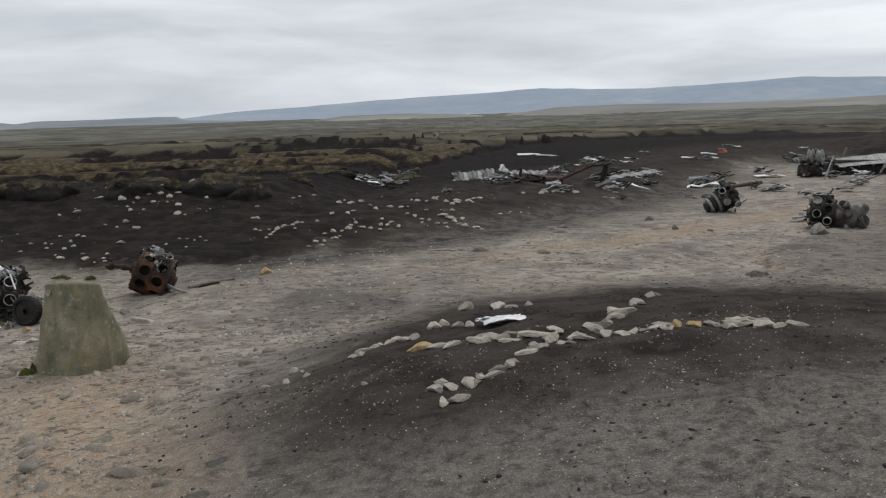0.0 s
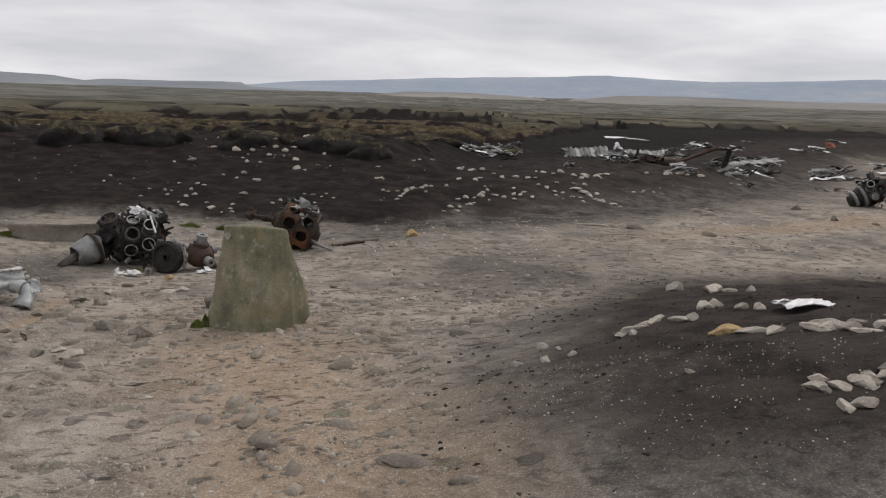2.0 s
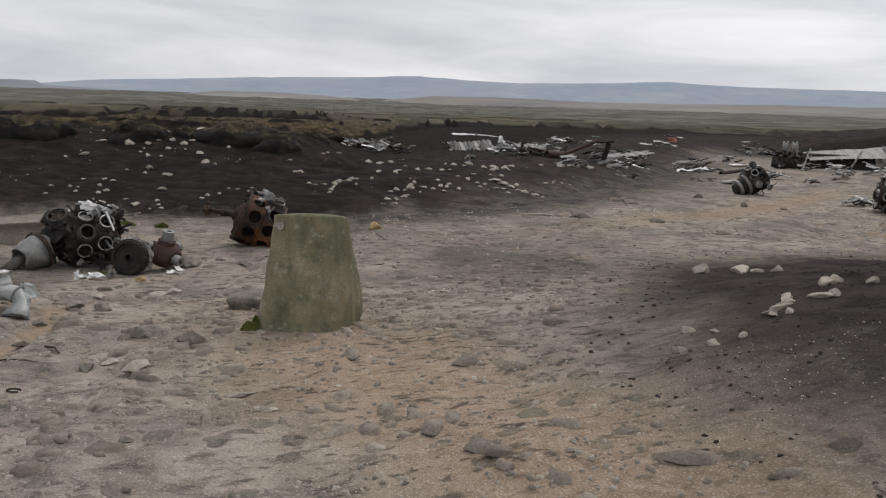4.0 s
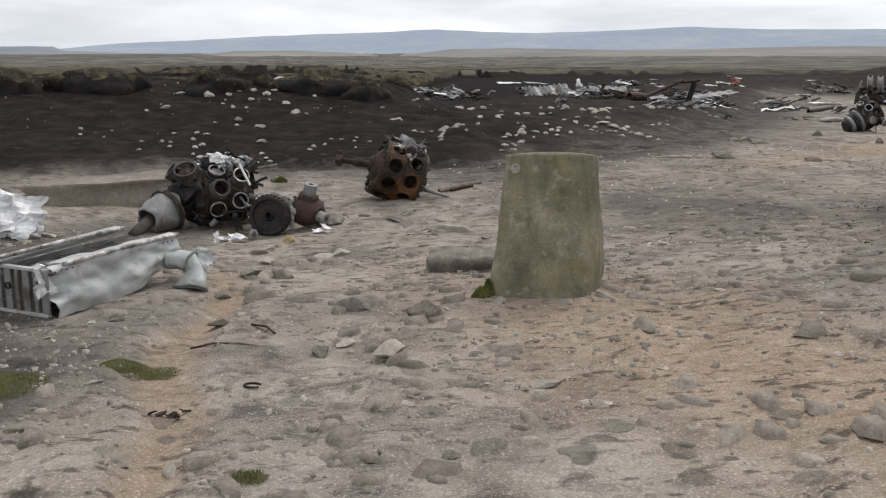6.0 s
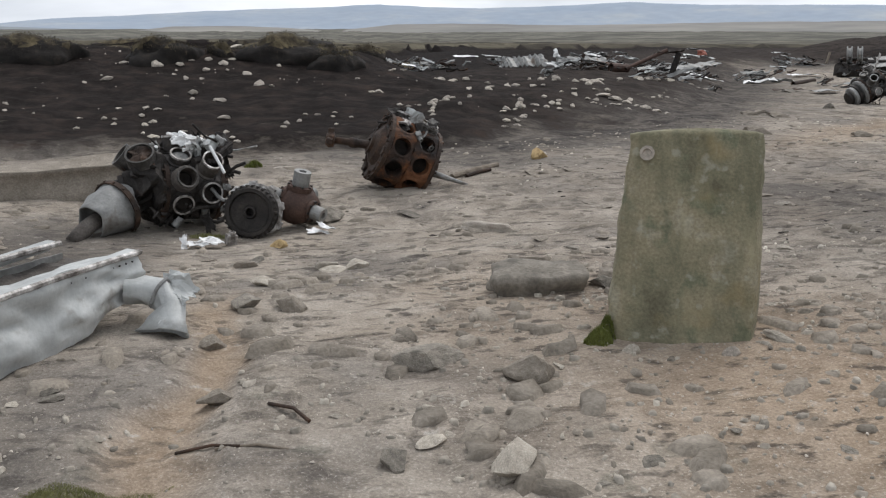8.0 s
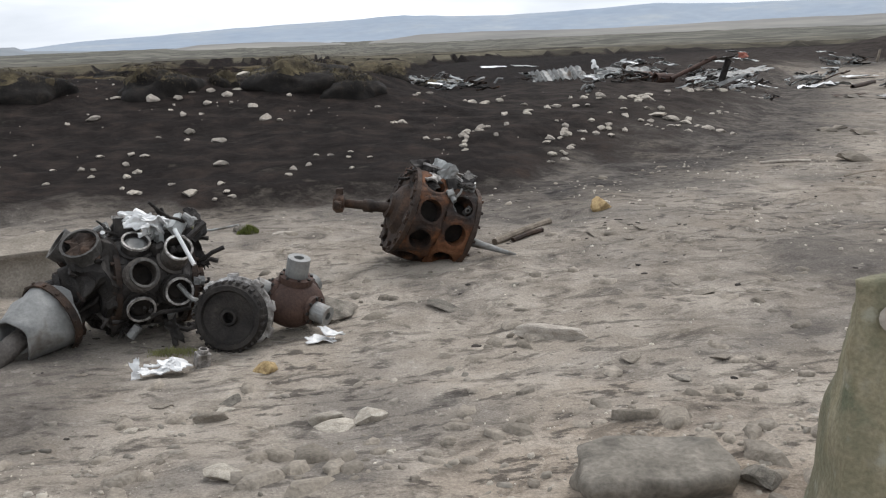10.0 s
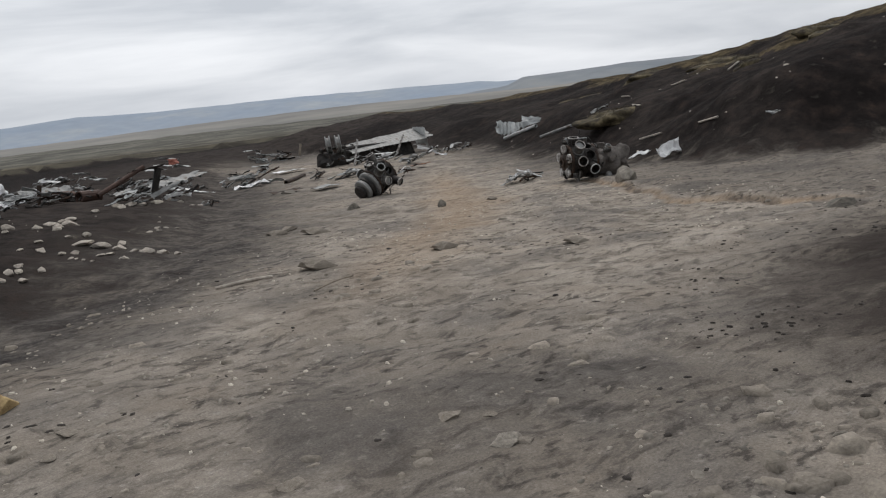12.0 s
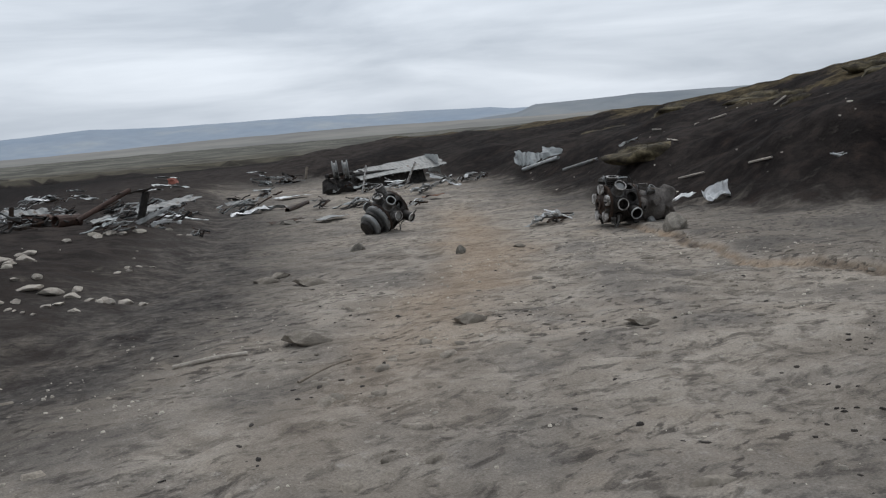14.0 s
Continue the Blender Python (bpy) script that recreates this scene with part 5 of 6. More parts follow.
BANK_C = [
    (-3.88, 19.34, 0.15), (-3.81, 19.66, 0.11), (-3.61, 19.85, 0.14), (-4.88, 22.08, 0.10), (-4.14, 23.19, 0.12), (-4.05, 23.57, 0.12),
    (-3.78, 24.25, 0.15), (-3.02, 18.22, 0.12), (-2.89, 18.53, 0.14), (-2.80, 19.21, 0.15), (-2.66, 19.61, 0.18), (-2.48, 19.75, 0.13),
    (-2.33, 20.07, 0.16), (-2.23, 20.39, 0.16), (-2.93, 21.48, 0.19), (-3.04, 23.88, 0.24), (-2.77, 24.14, 0.25), (-2.46, 24.17, 0.22),
    (-2.16, 23.39, 0.13), (-1.95, 22.59, 0.17), (-1.63, 23.26, 0.18),
]
BANK_D = [
    (-1.32, 23.06, 0.18), (-1.14, 22.94, 0.12), (-1.68, 20.96, 0.13), (-1.46, 20.73, 0.13), (-1.26, 20.58, 0.12), (-1.11, 21.76, 0.13),
    (-0.90, 21.61, 0.17), (-0.75, 21.32, 0.16), (-0.55, 21.37, 0.16), (-0.34, 21.05, 0.16), (-0.13, 20.85, 0.13), (-0.64, 22.45, 0.14),
    (-0.25, 22.41, 0.13), (-0.91, 23.87, 0.18), (-0.68, 23.79, 0.15), (-0.46, 24.34, 0.22), (-0.15, 23.98, 0.18), (0.16, 23.93, 0.21),
    (0.47, 24.38, 0.22), (0.80, 25.16, 0.22), (1.26, 23.18, 0.12), (1.49, 23.34, 0.12), (2.20, 27.83, 0.21), (2.76, 27.84, 0.21),
    (3.23, 28.47, 0.22),
]
BANK_E = [
    (-9.05, 18.59, 0.08), (-8.51, 18.15, 0.10), (-8.59, 19.03, 0.13), (-7.87, 17.31, 0.15), (-7.52, 17.59, 0.08), (-6.87, 16.93, 0.10),
    (-6.81, 16.83, 0.09), (-6.97, 16.75, 0.08), (-6.23, 17.49, 0.10), (-6.18, 17.88, 0.12), (-6.00, 18.18, 0.05), (-5.90, 18.82, 0.11),
    (-4.41, 19.62, 0.09), (-3.90, 19.52, 0.16), (-3.91, 19.22, 0.10), (-3.45, 20.12, 0.12), (-2.45, 21.89, 0.18), (-2.32, 19.91, 0.20),
    (-2.03, 20.07, 0.14), (-1.66, 20.48, 0.18), (-1.42, 20.84, 0.12), (-2.71, 18.61, 0.15), (-2.53, 19.00, 0.11), (-4.75, 20.90, 0.08),
]
BANK_F = [
    (-2.39, 19.95, 0.18), (-2.09, 20.05, 0.12), (-1.86, 20.05, 0.15), (-1.53, 20.56, 0.14), (-1.64, 20.02, 0.18), (-2.17, 19.69, 0.09),
    (-2.48, 19.17, 0.11), (-2.61, 18.87, 0.09), (-2.75, 18.66, 0.09), (-2.76, 18.42, 0.13), (-5.72, 18.78, 0.01), (-4.40, 19.55, 0.08),
    (-3.83, 19.80, 0.13), (-3.93, 19.19, 0.09), (-3.56, 20.08, 0.15), (-2.55, 21.53, 0.15), (-4.08, 19.56, 0.10), (-4.70, 20.91, 0.11),
    (-4.00, 18.74, 0.09),
]
PATH_STONES = [
    (-5.55, 8.85, 0.15), (-5.13, 8.53, 0.11), (-4.98, 8.60, 0.07), 
    (-6.43, 11.56, 0.13), (-6.35, 10.58, 0.10), (-6.43, 10.09, 0.13), (-6.17, 9.97, 0.14),
    (-5.84, 11.15, 0.20), (-6.55, 9.34, 0.10), (-6.86, 11.33, 0.10), (-7.60, 8.41, 0.06), (-7.16, 8.67, 0.10), (-7.29, 8.57, 0.07),
    (-7.48, 8.28, 0.05), (-6.97, 7.43, 0.07), (-5.79, 7.87, 0.10), (-5.66, 7.97, 0.11), (-5.41, 7.66, 0.14),
]
NEAR_STONES = [
    (-4.91, 7.66, 0.13), (-4.64, 7.11, 0.19), (-4.41, 6.77, 0.13), (-5.36, 6.93, 0.09), (-4.53, 7.80, 0.07), (-3.56, 9.33, 0.09),
    (-2.76, 10.63, 0.18), (-1.94, 12.13, 0.20), (-5.83, 7.05, 0.11), (-5.58, 8.00, 0.06), (-6.07, 7.04, 0.06), (-5.55, 6.96, 0.08),
    (-4.92, 7.18, 0.06), (-3.95, 7.19, 0.07), (-3.80, 7.77, 0.07), (-3.09, 8.58, 0.10), (-5.14, 7.54, 0.05), (-5.89, 7.47, 0.05),
    (-4.21, 7.56, 0.08), (-5.99, 8.24, 0.05),
]
LEFT_STONES = [
    (-9.41, 14.20, 0.40), (-8.47, 13.80, 0.84), (-7.62, 8.41, 0.07), (-7.43, 8.22, 0.06), (-7.33, 8.53, 0.08), (-7.16, 8.60, 0.12),
    (-7.48, 8.14, 0.04), (-7.00, 7.42, 0.06), (-7.13, 6.77, 0.14), (-7.21, 6.53, 0.09), (-7.32, 6.44, 0.13), (-6.84, 6.41, 0.08),
    (-5.20, 6.32, 0.11), (-8.95, 11.25, 0.20), (-8.61, 12.07, 0.22), (-7.71, 7.84, 0.05), (-4.39, 6.78, 0.09), (-4.47, 6.82, 0.10),
]
FAR_PATH = [
    (2.72, 21.42, 0.33), (9.49, 29.96, 0.54), (8.25, 30.20, 0.49), (-1.91, 12.04, 0.11), (-1.71, 12.47, 0.09), (-2.69, 13.41, 0.06), (4.93, 13.81, 0.35),
    (6.08, 16.18, 0.15), (5.09, 14.98, 0.13),
]
MID_PATH = [
    (-5.09, 13.07, 0.32), (-3.60, 14.36, 0.22), (-3.40, 14.14, 0.12), (-3.17, 14.40, 0.18), (-2.77, 12.70, 0.17), (-3.43, 12.57, 0.23),
    (-3.49, 12.85, 0.08), (-3.84, 11.34, 0.13), (-3.78, 10.53, 0.08), (-6.42, 11.68, 0.16), (-6.79, 11.69, 0.15), (-3.02, 12.47, 0.10),
    (-4.24, 11.55, 0.16), (-4.55, 13.24, 0.11), (-2.79, 13.29, 0.05), (-4.12, 11.18, 0.15),
]
WRECK_LEFT = [
    (-4.39, 24.00, 0.48), (-3.85, 25.78, 0.64), (-2.40, 37.00, 0.87), (-2.50, 31.41, 0.57), (-2.08, 31.35, 0.71), (-1.87, 28.83, 0.51),
    (-4.20, 24.04, 0.29), (-1.92, 38.75, 0.74),
]
WRECK_MIDDLE = [
    (0.27, 33.25, 0.78), (-0.16, 26.34, 0.30), (1.51, 30.71, 0.71), (1.61, 29.66, 0.68), (2.27, 30.33, 0.56), (3.04, 31.41, 0.59),
    (4.30, 38.66, 0.58), (4.19, 34.03, 0.49),
]
WRECK_SPAR = [
    (6.29, 36.04, 0.93), (7.06, 35.98, 0.79), (7.94, 36.67, 0.82), (7.29, 34.69, 0.61), (7.25, 33.60, 0.59), (5.15, 32.12, 0.66),
    (5.56, 31.37, 0.78), (3.43, 28.77, 0.66), (5.50, 29.41, 0.29), (3.25, 29.16, 0.44), (6.55, 43.59, 0.76), (4.44, 38.27, 0.63),
    (7.15, 43.14, 0.76),
]
WRECK_RIGHT = [
    (14.62, 33.15, 0.87), (17.18, 34.61, 0.96), (18.72, 35.15, 0.72), (11.05, 32.98, 0.48), (11.41, 31.83, 0.93), (11.44, 29.28, 0.37),
    (9.77, 34.86, 0.98), (11.25, 38.24, 0.66), (13.62, 40.49, 0.69), (9.36, 35.80, 0.23), (17.38, 47.41, 1.00), (19.12, 47.87, 1.04),
    (15.45, 36.78, 0.58), (16.34, 36.33, 0.78), (19.54, 35.28, 0.41),
]
BOULDER_ROWS = [
    (-0.26, 21.97, 0.28), (-0.06, 21.82, 0.31), (-0.16, 21.23, 0.15), (0.06, 21.44, 0.18), (0.19, 21.28, 0.18), (0.32, 21.14, 0.19), (0.60, 21.28, 0.23),
    (0.73, 21.12, 0.12), (0.02, 22.41, 0.15), (0.27, 21.82, 0.16), (-0.73, 21.07, 0.09), (-0.70, 20.94, 0.08), (-0.65, 20.84, 0.08), (-0.57, 20.77, 0.09),
    (0.02, 23.62, 0.24), (0.62, 25.14, 0.20), (0.16, 24.19, 0.24), (1.57, 23.52, 0.15), (1.85, 23.84, 0.10), (2.07, 23.85, 0.10), (2.94, 28.35, 0.28),
    (3.27, 28.63, 0.25), (3.51, 28.53, 0.23), (3.93, 28.71, 0.26), (5.45, 31.34, 0.30), (5.65, 31.15, 0.27), (4.98, 29.14, 0.15), (5.23, 29.25, 0.15),
]


def strew(table, mats, label, group, tall=1.0, sink=0.3, long=1.25, low=0.06, name="stone"):
    for x, y, size in table:
        stone(x, y, max(size, low) * random.uniform(0.92, 1.08), random.choice(mats), label, None, group, long * random.uniform(0.9, 1.15), None, sink, tall, name=name)


random.seed(11)
CROSS, LAID = "stones of the laid cross", "pale stones on the peat"
strew(ARM_LONG, (M_PALE, M_GRIT, M_PALE), "rounded pale gritstone laid in a row on peat", CROSS, 0.72, 0.3, 1.6)
strew(ARM_END, (M_PALE, M_GRIT), "rounded pale gritstone laid in a row on peat", CROSS, 0.72, 0.3, 1.6)
for table in (ARM_LONG, ARM_END, ARM_CROSS):
    strew([(x + random.uniform(-0.09, 0.09), y + random.uniform(-0.06, 0.10), s * 0.8) for x, y, s in table], (M_PALE, M_GRIT, M_DARKSTONE), "small rough gritstone packed into the row on peat", CROSS, 0.75, 0.25, 1.35)
strew(((2.20, 5.90, 0.22), (2.36, 5.86, 0.2), (1.70, 5.96, 0.2), (0.72, 6.04, 0.2), (0.36, 6.22, 0.2), (-0.08, 6.45, 0.18)), (M_PALE, M_GRIT), "long flat pale gritstone laid in a row on peat", CROSS, 0.6, 0.3, 1.6)
strew(ARM_CROSS, (M_PALE, M_GRIT, M_PALE), "rounded pale gritstone laid in a row on peat", CROSS, 0.72, 0.3, 1.6)
strew(MOUND_BITS, (M_PALE, M_GRIT), "loose pale gritstone on the dark mound", "loose stones on the mound", 1.1)
strew(OCHRE_BITS, (M_OCHRE,), "ochre-stained gritstone among paler stones", CROSS, 1.1)
for table in (BANK_A, BANK_B, BANK_C, BANK_D, BANK_E, BANK_F):
    strew(table, (M_PALE, M_PALE, M_GRIT), "pale gritstone lying on black peat", LAID, 0.85, 0.28, 1.2, 0.09)
strew(BOULDER_ROWS, (M_PALE, M_PALE, M_GRIT), "rounded pale gritstone in a loose row on peat", LAID, 0.7, 0.25, 1.3)
strew(PATH_STONES, (M_GRIT, M_DARKSTONE, M_GRIT), "grey-brown stone bedded in the sand", "stones in the sand", 0.55, 0.36)
strew(NEAR_STONES, (M_GRIT, M_DARKSTONE, M_GRIT), "flat grey-brown stone bedded in gritty sand", "stones in the sand", 0.42, 0.4)
strew([q for q in LEFT_STONES if q[2] < 0.5], (M_GRIT, M_DARKSTONE, M_GRIT), "grey-brown stone bedded in the sand", "stones in the sand", 0.5, 0.36)
strew(FAR_PATH, (M_RUBBLE, M_DARKSTONE), "low brown-grey stone bedded in the sand", "stones in the sand", 0.62, 0.34, 1.3)
strew(((-6.47, 11.42, 0.14), (-6.35, 10.55, 0.20), (-6.17, 9.93, 0.25), (-6.42, 9.94, 0.21), (-6.55, 9.31, 0.12), (-5.90, 11.25, 0.16), (-5.70, 11.17, 0.10), (-5.54, 8.77, 0.28), (-5.13, 8.53, 0.24), (-5.41, 7.66, 0.26), (-5.80, 7.87, 0.14), (-6.47, 8.59, 0.10)),
      (M_RUBBLE, M_DARKSTONE, M_GRIT), "rough brown-grey stone lying on the sand", "stones in the sand", 0.95, 0.2, 1.3, 0.15)
strew(MID_PATH, (M_RUBBLE, M_DARKSTONE), "flat stone bedded in the sand", "stones in the sand", 0.38, 0.4, 1.3)
stone(-4.50, 12.18, 0.40, M_PALE, "broad pale flat boulder sunk in the sand", 2, "", 1.4, -8, 0.34, 0.62, name="boulder")
stone(-5.80, 13.22, 0.40, M_DARKSTONE, "long dark stone beside the propeller hub", 5, "", 1.35, 25, 0.25, 0.8)
stone(-6.26, 12.20, 0.15, M_OCHRE, "ochre-stained stone in front of the drum", 6, "", 1.2, 25, 0.25, 0.9)
stone(-3.30, 15.20, 0.23, M_OCHRE, "yellow lichened boulder alone on the sand", 3, "", 1.15, 0, 0.18, 1.1, name="boulder")
slab(-4.70, 10.02, 0.56, 0.28, 0.19, -4, M_DARKSTONE, "long grey slab lying beside the upright block", "stone_slab", 3)
stone(-4.33, 9.93, 0.20, M_DARKSTONE, "small dark stone against the end of the slab", 1, "", 1.2, 20, 0.25, 0.9)
for x, y, size, long, tall in ((1.76, 16.75, 0.30, 1.5, 0.75), (2.44, 15.42, 0.30, 1.6, 0.6), (0.54, 17.45, 0.42, 1.5, 0.75), (2.50, 20.40, 0.50, 1.4, 0.6), (2.40, 21.30, 0.34, 1.5, 0.6), (5.92, 20.20, 0.20, 1.3, 0.7)):
    stone(x, y, size, M_RUBBLE, "low brown-grey stone standing out of the bare sand", 1, "stones in the sand", long, -20, 0.16, tall)
stone(5.12, 23.04, 0.26, M_DARKSTONE, "small dark stone on the pale path", 6, "", 1.2, 0, 0.2, 1.0)
stone(5.24, 20.65, 0.20, M_DARKSTONE, "small dark stone on the pale path", 3, "", 1.1, 0, 0.2, 1.2)
stone(7.96, 18.93, 0.46, M_DARKSTONE, "grey boulder leaning beside the engine wreck", 3, "", 1.2, -20, 0.2, 1.15, name="boulder")
stone(-1.83, 12.67, 0.19, M_RUBBLE, "round flat stone flush with the sand", 9, "", 1.0, 0, 0.45, 0.3)
stone(-6.22, 15.34, 0.20, M_PALE, "flat pale stone at the peat's edge", 4, "", 1.2, 10, 0.3, 0.4)
stone(-6.62, 15.55, 0.26, M_DARKSTONE, "mossy stone at the peat's edge", 1, "", 1.2, 10, 0.3, 0.9)
slab(-8.55, 14.25, 1.85, 0.62, 0.34, 5, M_RUBBLE, "long low ledge of gritstone with moss at one end", "rock_ledge", 8, 0.08)
stone(-10.2, 14.9, 0.7, M_DARKSTONE, "low ledge of gritstone in the sand", 4, "", 1.4, 5, 0.33, 0.5, name="rock_ledge")
stone(-3.86, 8.70, 0.13, M_GRIT, "thin flake of stone against the upright block", 4, "", 1.5, -50, 0.2, 0.8)
stone(-4.16, 8.60, 0.09, M_PALE, "small wedge stone under the upright block", 6, "", 1.2, 10, 0.2, 1.0)
stone(-4.60, 8.72, 0.09, M_GRIT, "small stone under the moss", 6, "", 1.2, 10, 0.2, 1.0)

# ---- moss, grass and tussocks ----


def blades(x, y, rx, ry, count, height, mat, name, label, seed, lean=0.5, turn=0.0, dome=0.0, kind=""):
    """A patch of short blades, thickest in its middle, on a low dome."""
    rnd = random.Random(seed)
    verts, faces = [], []
    for _ in range(count):
        r, a = math.sqrt(rnd.random()) ** 1.2, rnd.uniform(0, 2 * math.pi)
        px, py = rx * r * math.cos(a), ry * r * math.sin(a)
        k = 0.85 + 0.4 * noise.noise(Vector((math.cos(a) * 1.6 + seed, math.sin(a) * 1.6, 0.5)))
        px, py = px * k, py * k
        qx, qy = x + px * math.cos(turn) - py * math.sin(turn), y + px * math.sin(turn) + py * math.cos(turn)
        verts_z = qx, qy, dome * (1 - r * r)
        h, w, b = height * rnd.uniform(0.5, 1.2) * (1.1 - 0.5 * r), height * 0.09, rnd.uniform(0, 2 * math.pi)
        lx, ly = lean * h * math.cos(b) * rnd.random(), lean * h * math.sin(b) * rnd.random()
        faces.append((len(verts), len(verts) + 1, len(verts) + 2))
        verts += [(qx - w * math.sin(b), qy + w * math.cos(b), verts_z[2]), (qx + w * math.sin(b), qy - w * math.cos(b), verts_z[2]), (qx + lx, qy + ly, verts_z[2] + h)]
    v = np.array(verts)
    v[:, 2] += np.repeat(ground_z(v[::3, 0], v[::3, 1]), 3) - 0.006
    me = bpy.data.meshes.new(name)
    me.from_pydata(v.tolist(), [], faces)
    me.materials.append(mat)
    return tagged(new(name, me), label, "grass", kind=kind)


blades(-6.84, 7.74, 0.32, 0.19, 13000, 0.014, M_GRASS, "grass_patch", "low green grass patch on gritty sand", 1, dome=0.02)
blades(-7.62, 7.40, 0.50, 0.36, 20000, 0.018, M_GRASS, "grass_patch", "low green grass patch on gritty sand", 2, dome=0.03)
blades(-6.05, 6.15, 0.10, 0.08, 700, 0.03, M_GRASS, "grass_tuft", "thin green tuft in gritty sand", 3, dome=0.01)
blades(-4.71, 8.86, 0.075, 0.09, 1800, 0.035, M_MOSS, "moss_clump", "bright green moss at the foot of the block", 4, dome=0.05)
blades(-4.65, 8.92, 0.05, 0.05, 900, 0.03, M_MOSS, "moss_clump", "bright green moss on the foot of the block", 14, dome=0.10)
blades(-9.40, 13.92, 0.24, 0.12, 2200, 0.04, M_MOSS, "moss_clump", "yellow-green moss on the rock ledge", 5, dome=0.05)
blades(-6.55, 15.45, 0.14, 0.1, 700, 0.05, M_MOSS, "moss_clump", "green moss on a stone", 6, dome=0.04)
blades(-7.15, 15.60, 0.2, 0.1, 700, 0.05, M_MOSS, "moss_clump", "green moss on the sand", 7, dome=0.03)
blades(-6.85, 12.70, 0.2, 0.1, 500, 0.04, M_GRASS, "grass_tuft", "sparse green tuft under the engine", 8, dome=0.01)


def tussock(x, y, size, tall, seed, long=1.0, rz=0, lift=0.0):
    """A shaggy cushion of dry moor grass: a lumpy core with hanging blades."""
    rnd = random.Random(seed)
    base = gz(x, y) - (0.12 if x < 10 else 0.30) + lift
    root = empty("grass_tussock", pose(x, y, base, 0, 0, rz), "shaggy tan-brown grass tussock on the peat bank", "tussock", "tussocks on the bank")
    bm = bmesh.new()
    bmesh.ops.create_icosphere(bm, subdivisions=4, radius=1)
    off = Vector((seed * 3.7, seed * 1.3, 0))
    for v in bm.verts:
        k = 1 + 0.34 * noise.noise(v.co * 1.5 + off) + 0.12 * noise.noise(v.co * 4 + off) + 0.05 * noise.noise(v.co * 12 + off)
        v.co = Vector((v.co.x * size * long * 0.5 * k, v.co.y * size * 0.45 * k, max(-0.3, v.co.z) * tall * k))
    bm.normal_update()
    pts = [(v.co.copy(), v.normal.copy()) for v in bm.verts if v.co.z > tall * 0.5]
    # turf on the upper part, black peat where the sides are worn away
    me = link_mesh("cushion", bm, M_HAG, True)
    me.materials.append(M_BLACKPEAT)
    for f in me.polygons:
        if x < 10 and f.center.z < tall * (0.66 + 0.55 * noise.noise(f.center * 2.4 + off) + 0.25 * noise.noise(f.center * 9 + off)):
            f.material_index = 1
    ob = new("cushion", me)
    ob.parent = root
    tagged(ob, "matted tan turf over black peat")
    verts, faces = [], []
    for _ in range(int(2600 * min(1.6, size * long))):
        p, n = rnd.choice(pts)
        p = p + Vector([rnd.uniform(-0.06, 0.06) for _ in range(3)])
        if p.z < tall * 0.62 and rnd.random() < 0.75:
            continue
        d = (n * 0.45 + Vector((rnd.uniform(-0.5, 0.5), rnd.uniform(-0.5, 0.5), rnd.uniform(-1.3, -0.3)))).normalized() * rnd.uniform(0.02, 0.06)
        s = d.cross(Vector((0, 0, 1))).normalized() * 0.005
        faces.append((len(verts), len(verts) + 1, len(verts) + 2))
        verts += [p - s, p + s, p + d]
    me = bpy.data.meshes.new("grass_fringe")
    me.from_pydata([tuple(v) for v in verts], [], faces)
    me.materials.append(M_HAG)
    ob = new("grass_fringe", me)
    ob.parent = root
    tagged(ob, "dry tan-brown blades", kind="stuff")


for k, (x, y, size, tall, long) in enumerate(((-6.15, 23.4, 1.45, 0.50, 1.35), (-5.25, 23.0, 0.95, 0.46, 1.2), (-8.45, 23.2, 1.05, 0.52, 1.3), (-7.4, 23.6, 0.5, 0.30, 1.1), (-10.75, 22.9, 1.25, 0.52, 1.6), (-12.6, 22.4, 1.2, 0.55, 1.3), (-14.9, 23.2, 1.3, 0.5, 1.3), (-4.4, 25.7, 0.6, 0.28, 1.3),
                                              (-9.3, 26.4, 1.0, 0.34, 2.2), (-11.6, 26.0, 1.1, 0.36, 1.9), (-6.9, 27.6, 1.0, 0.32, 2.4), (-13.4, 31.0, 1.0, 0.40, 2.6), (-8.6, 30.4, 1.0, 0.38, 2.8), (-4.9, 33.5, 0.9, 0.32, 3.4), (-16.9, 25.2, 1.7, 0.4, 1.4), (-2.4, 36.5, 0.9, 0.3, 3.4), (-6.0, 39.0, 1.1, 0.36, 3.4), (-10.8, 37.0, 1.1, 0.4, 3.4),
                                              (19.6, 20.6, 1.7, 0.36, 1.5), (18.4, 22.2, 1.2, 0.26, 1.6), (20.6, 23.6, 1.8, 0.34, 1.6), (16.1, 25.0, 2.2, 0.36, 1.5), (22.4, 25.8, 1.9, 0.34, 1.6), (23.6, 29.0, 2.0, 0.34, 1.7), (21.6, 21.8, 1.6, 0.34, 1.6), (22.5, 19.0, 1.9, 0.38, 1.6), (24.5, 33.0, 2.0, 0.34, 1.8))):
    tussock(x, y, size, tall, 50 + k, long, (k * 37) % 40 - 20)

# ---- small finds round the engines and the block ----


def scraps(name, x, y, pieces, mat, label, category="scrap metal", crumple=0.25):
    root = empty(name, on(x, y), label, category)
    for k, (px, py, pz, w, d, rx, ry, rz) in enumerate(pieces):
        bm = bmesh.new()
        sheet(bm, pose(px, py, pz, rx, ry, rz), w, d, 14, 12, 0.05 + crumple * max(0, w - 0.25), int(100 * abs(x)) + k, 0.006, 0.25 if w > 0.25 else 0.6)
        part("torn_piece", bm, mat, root)
    return root


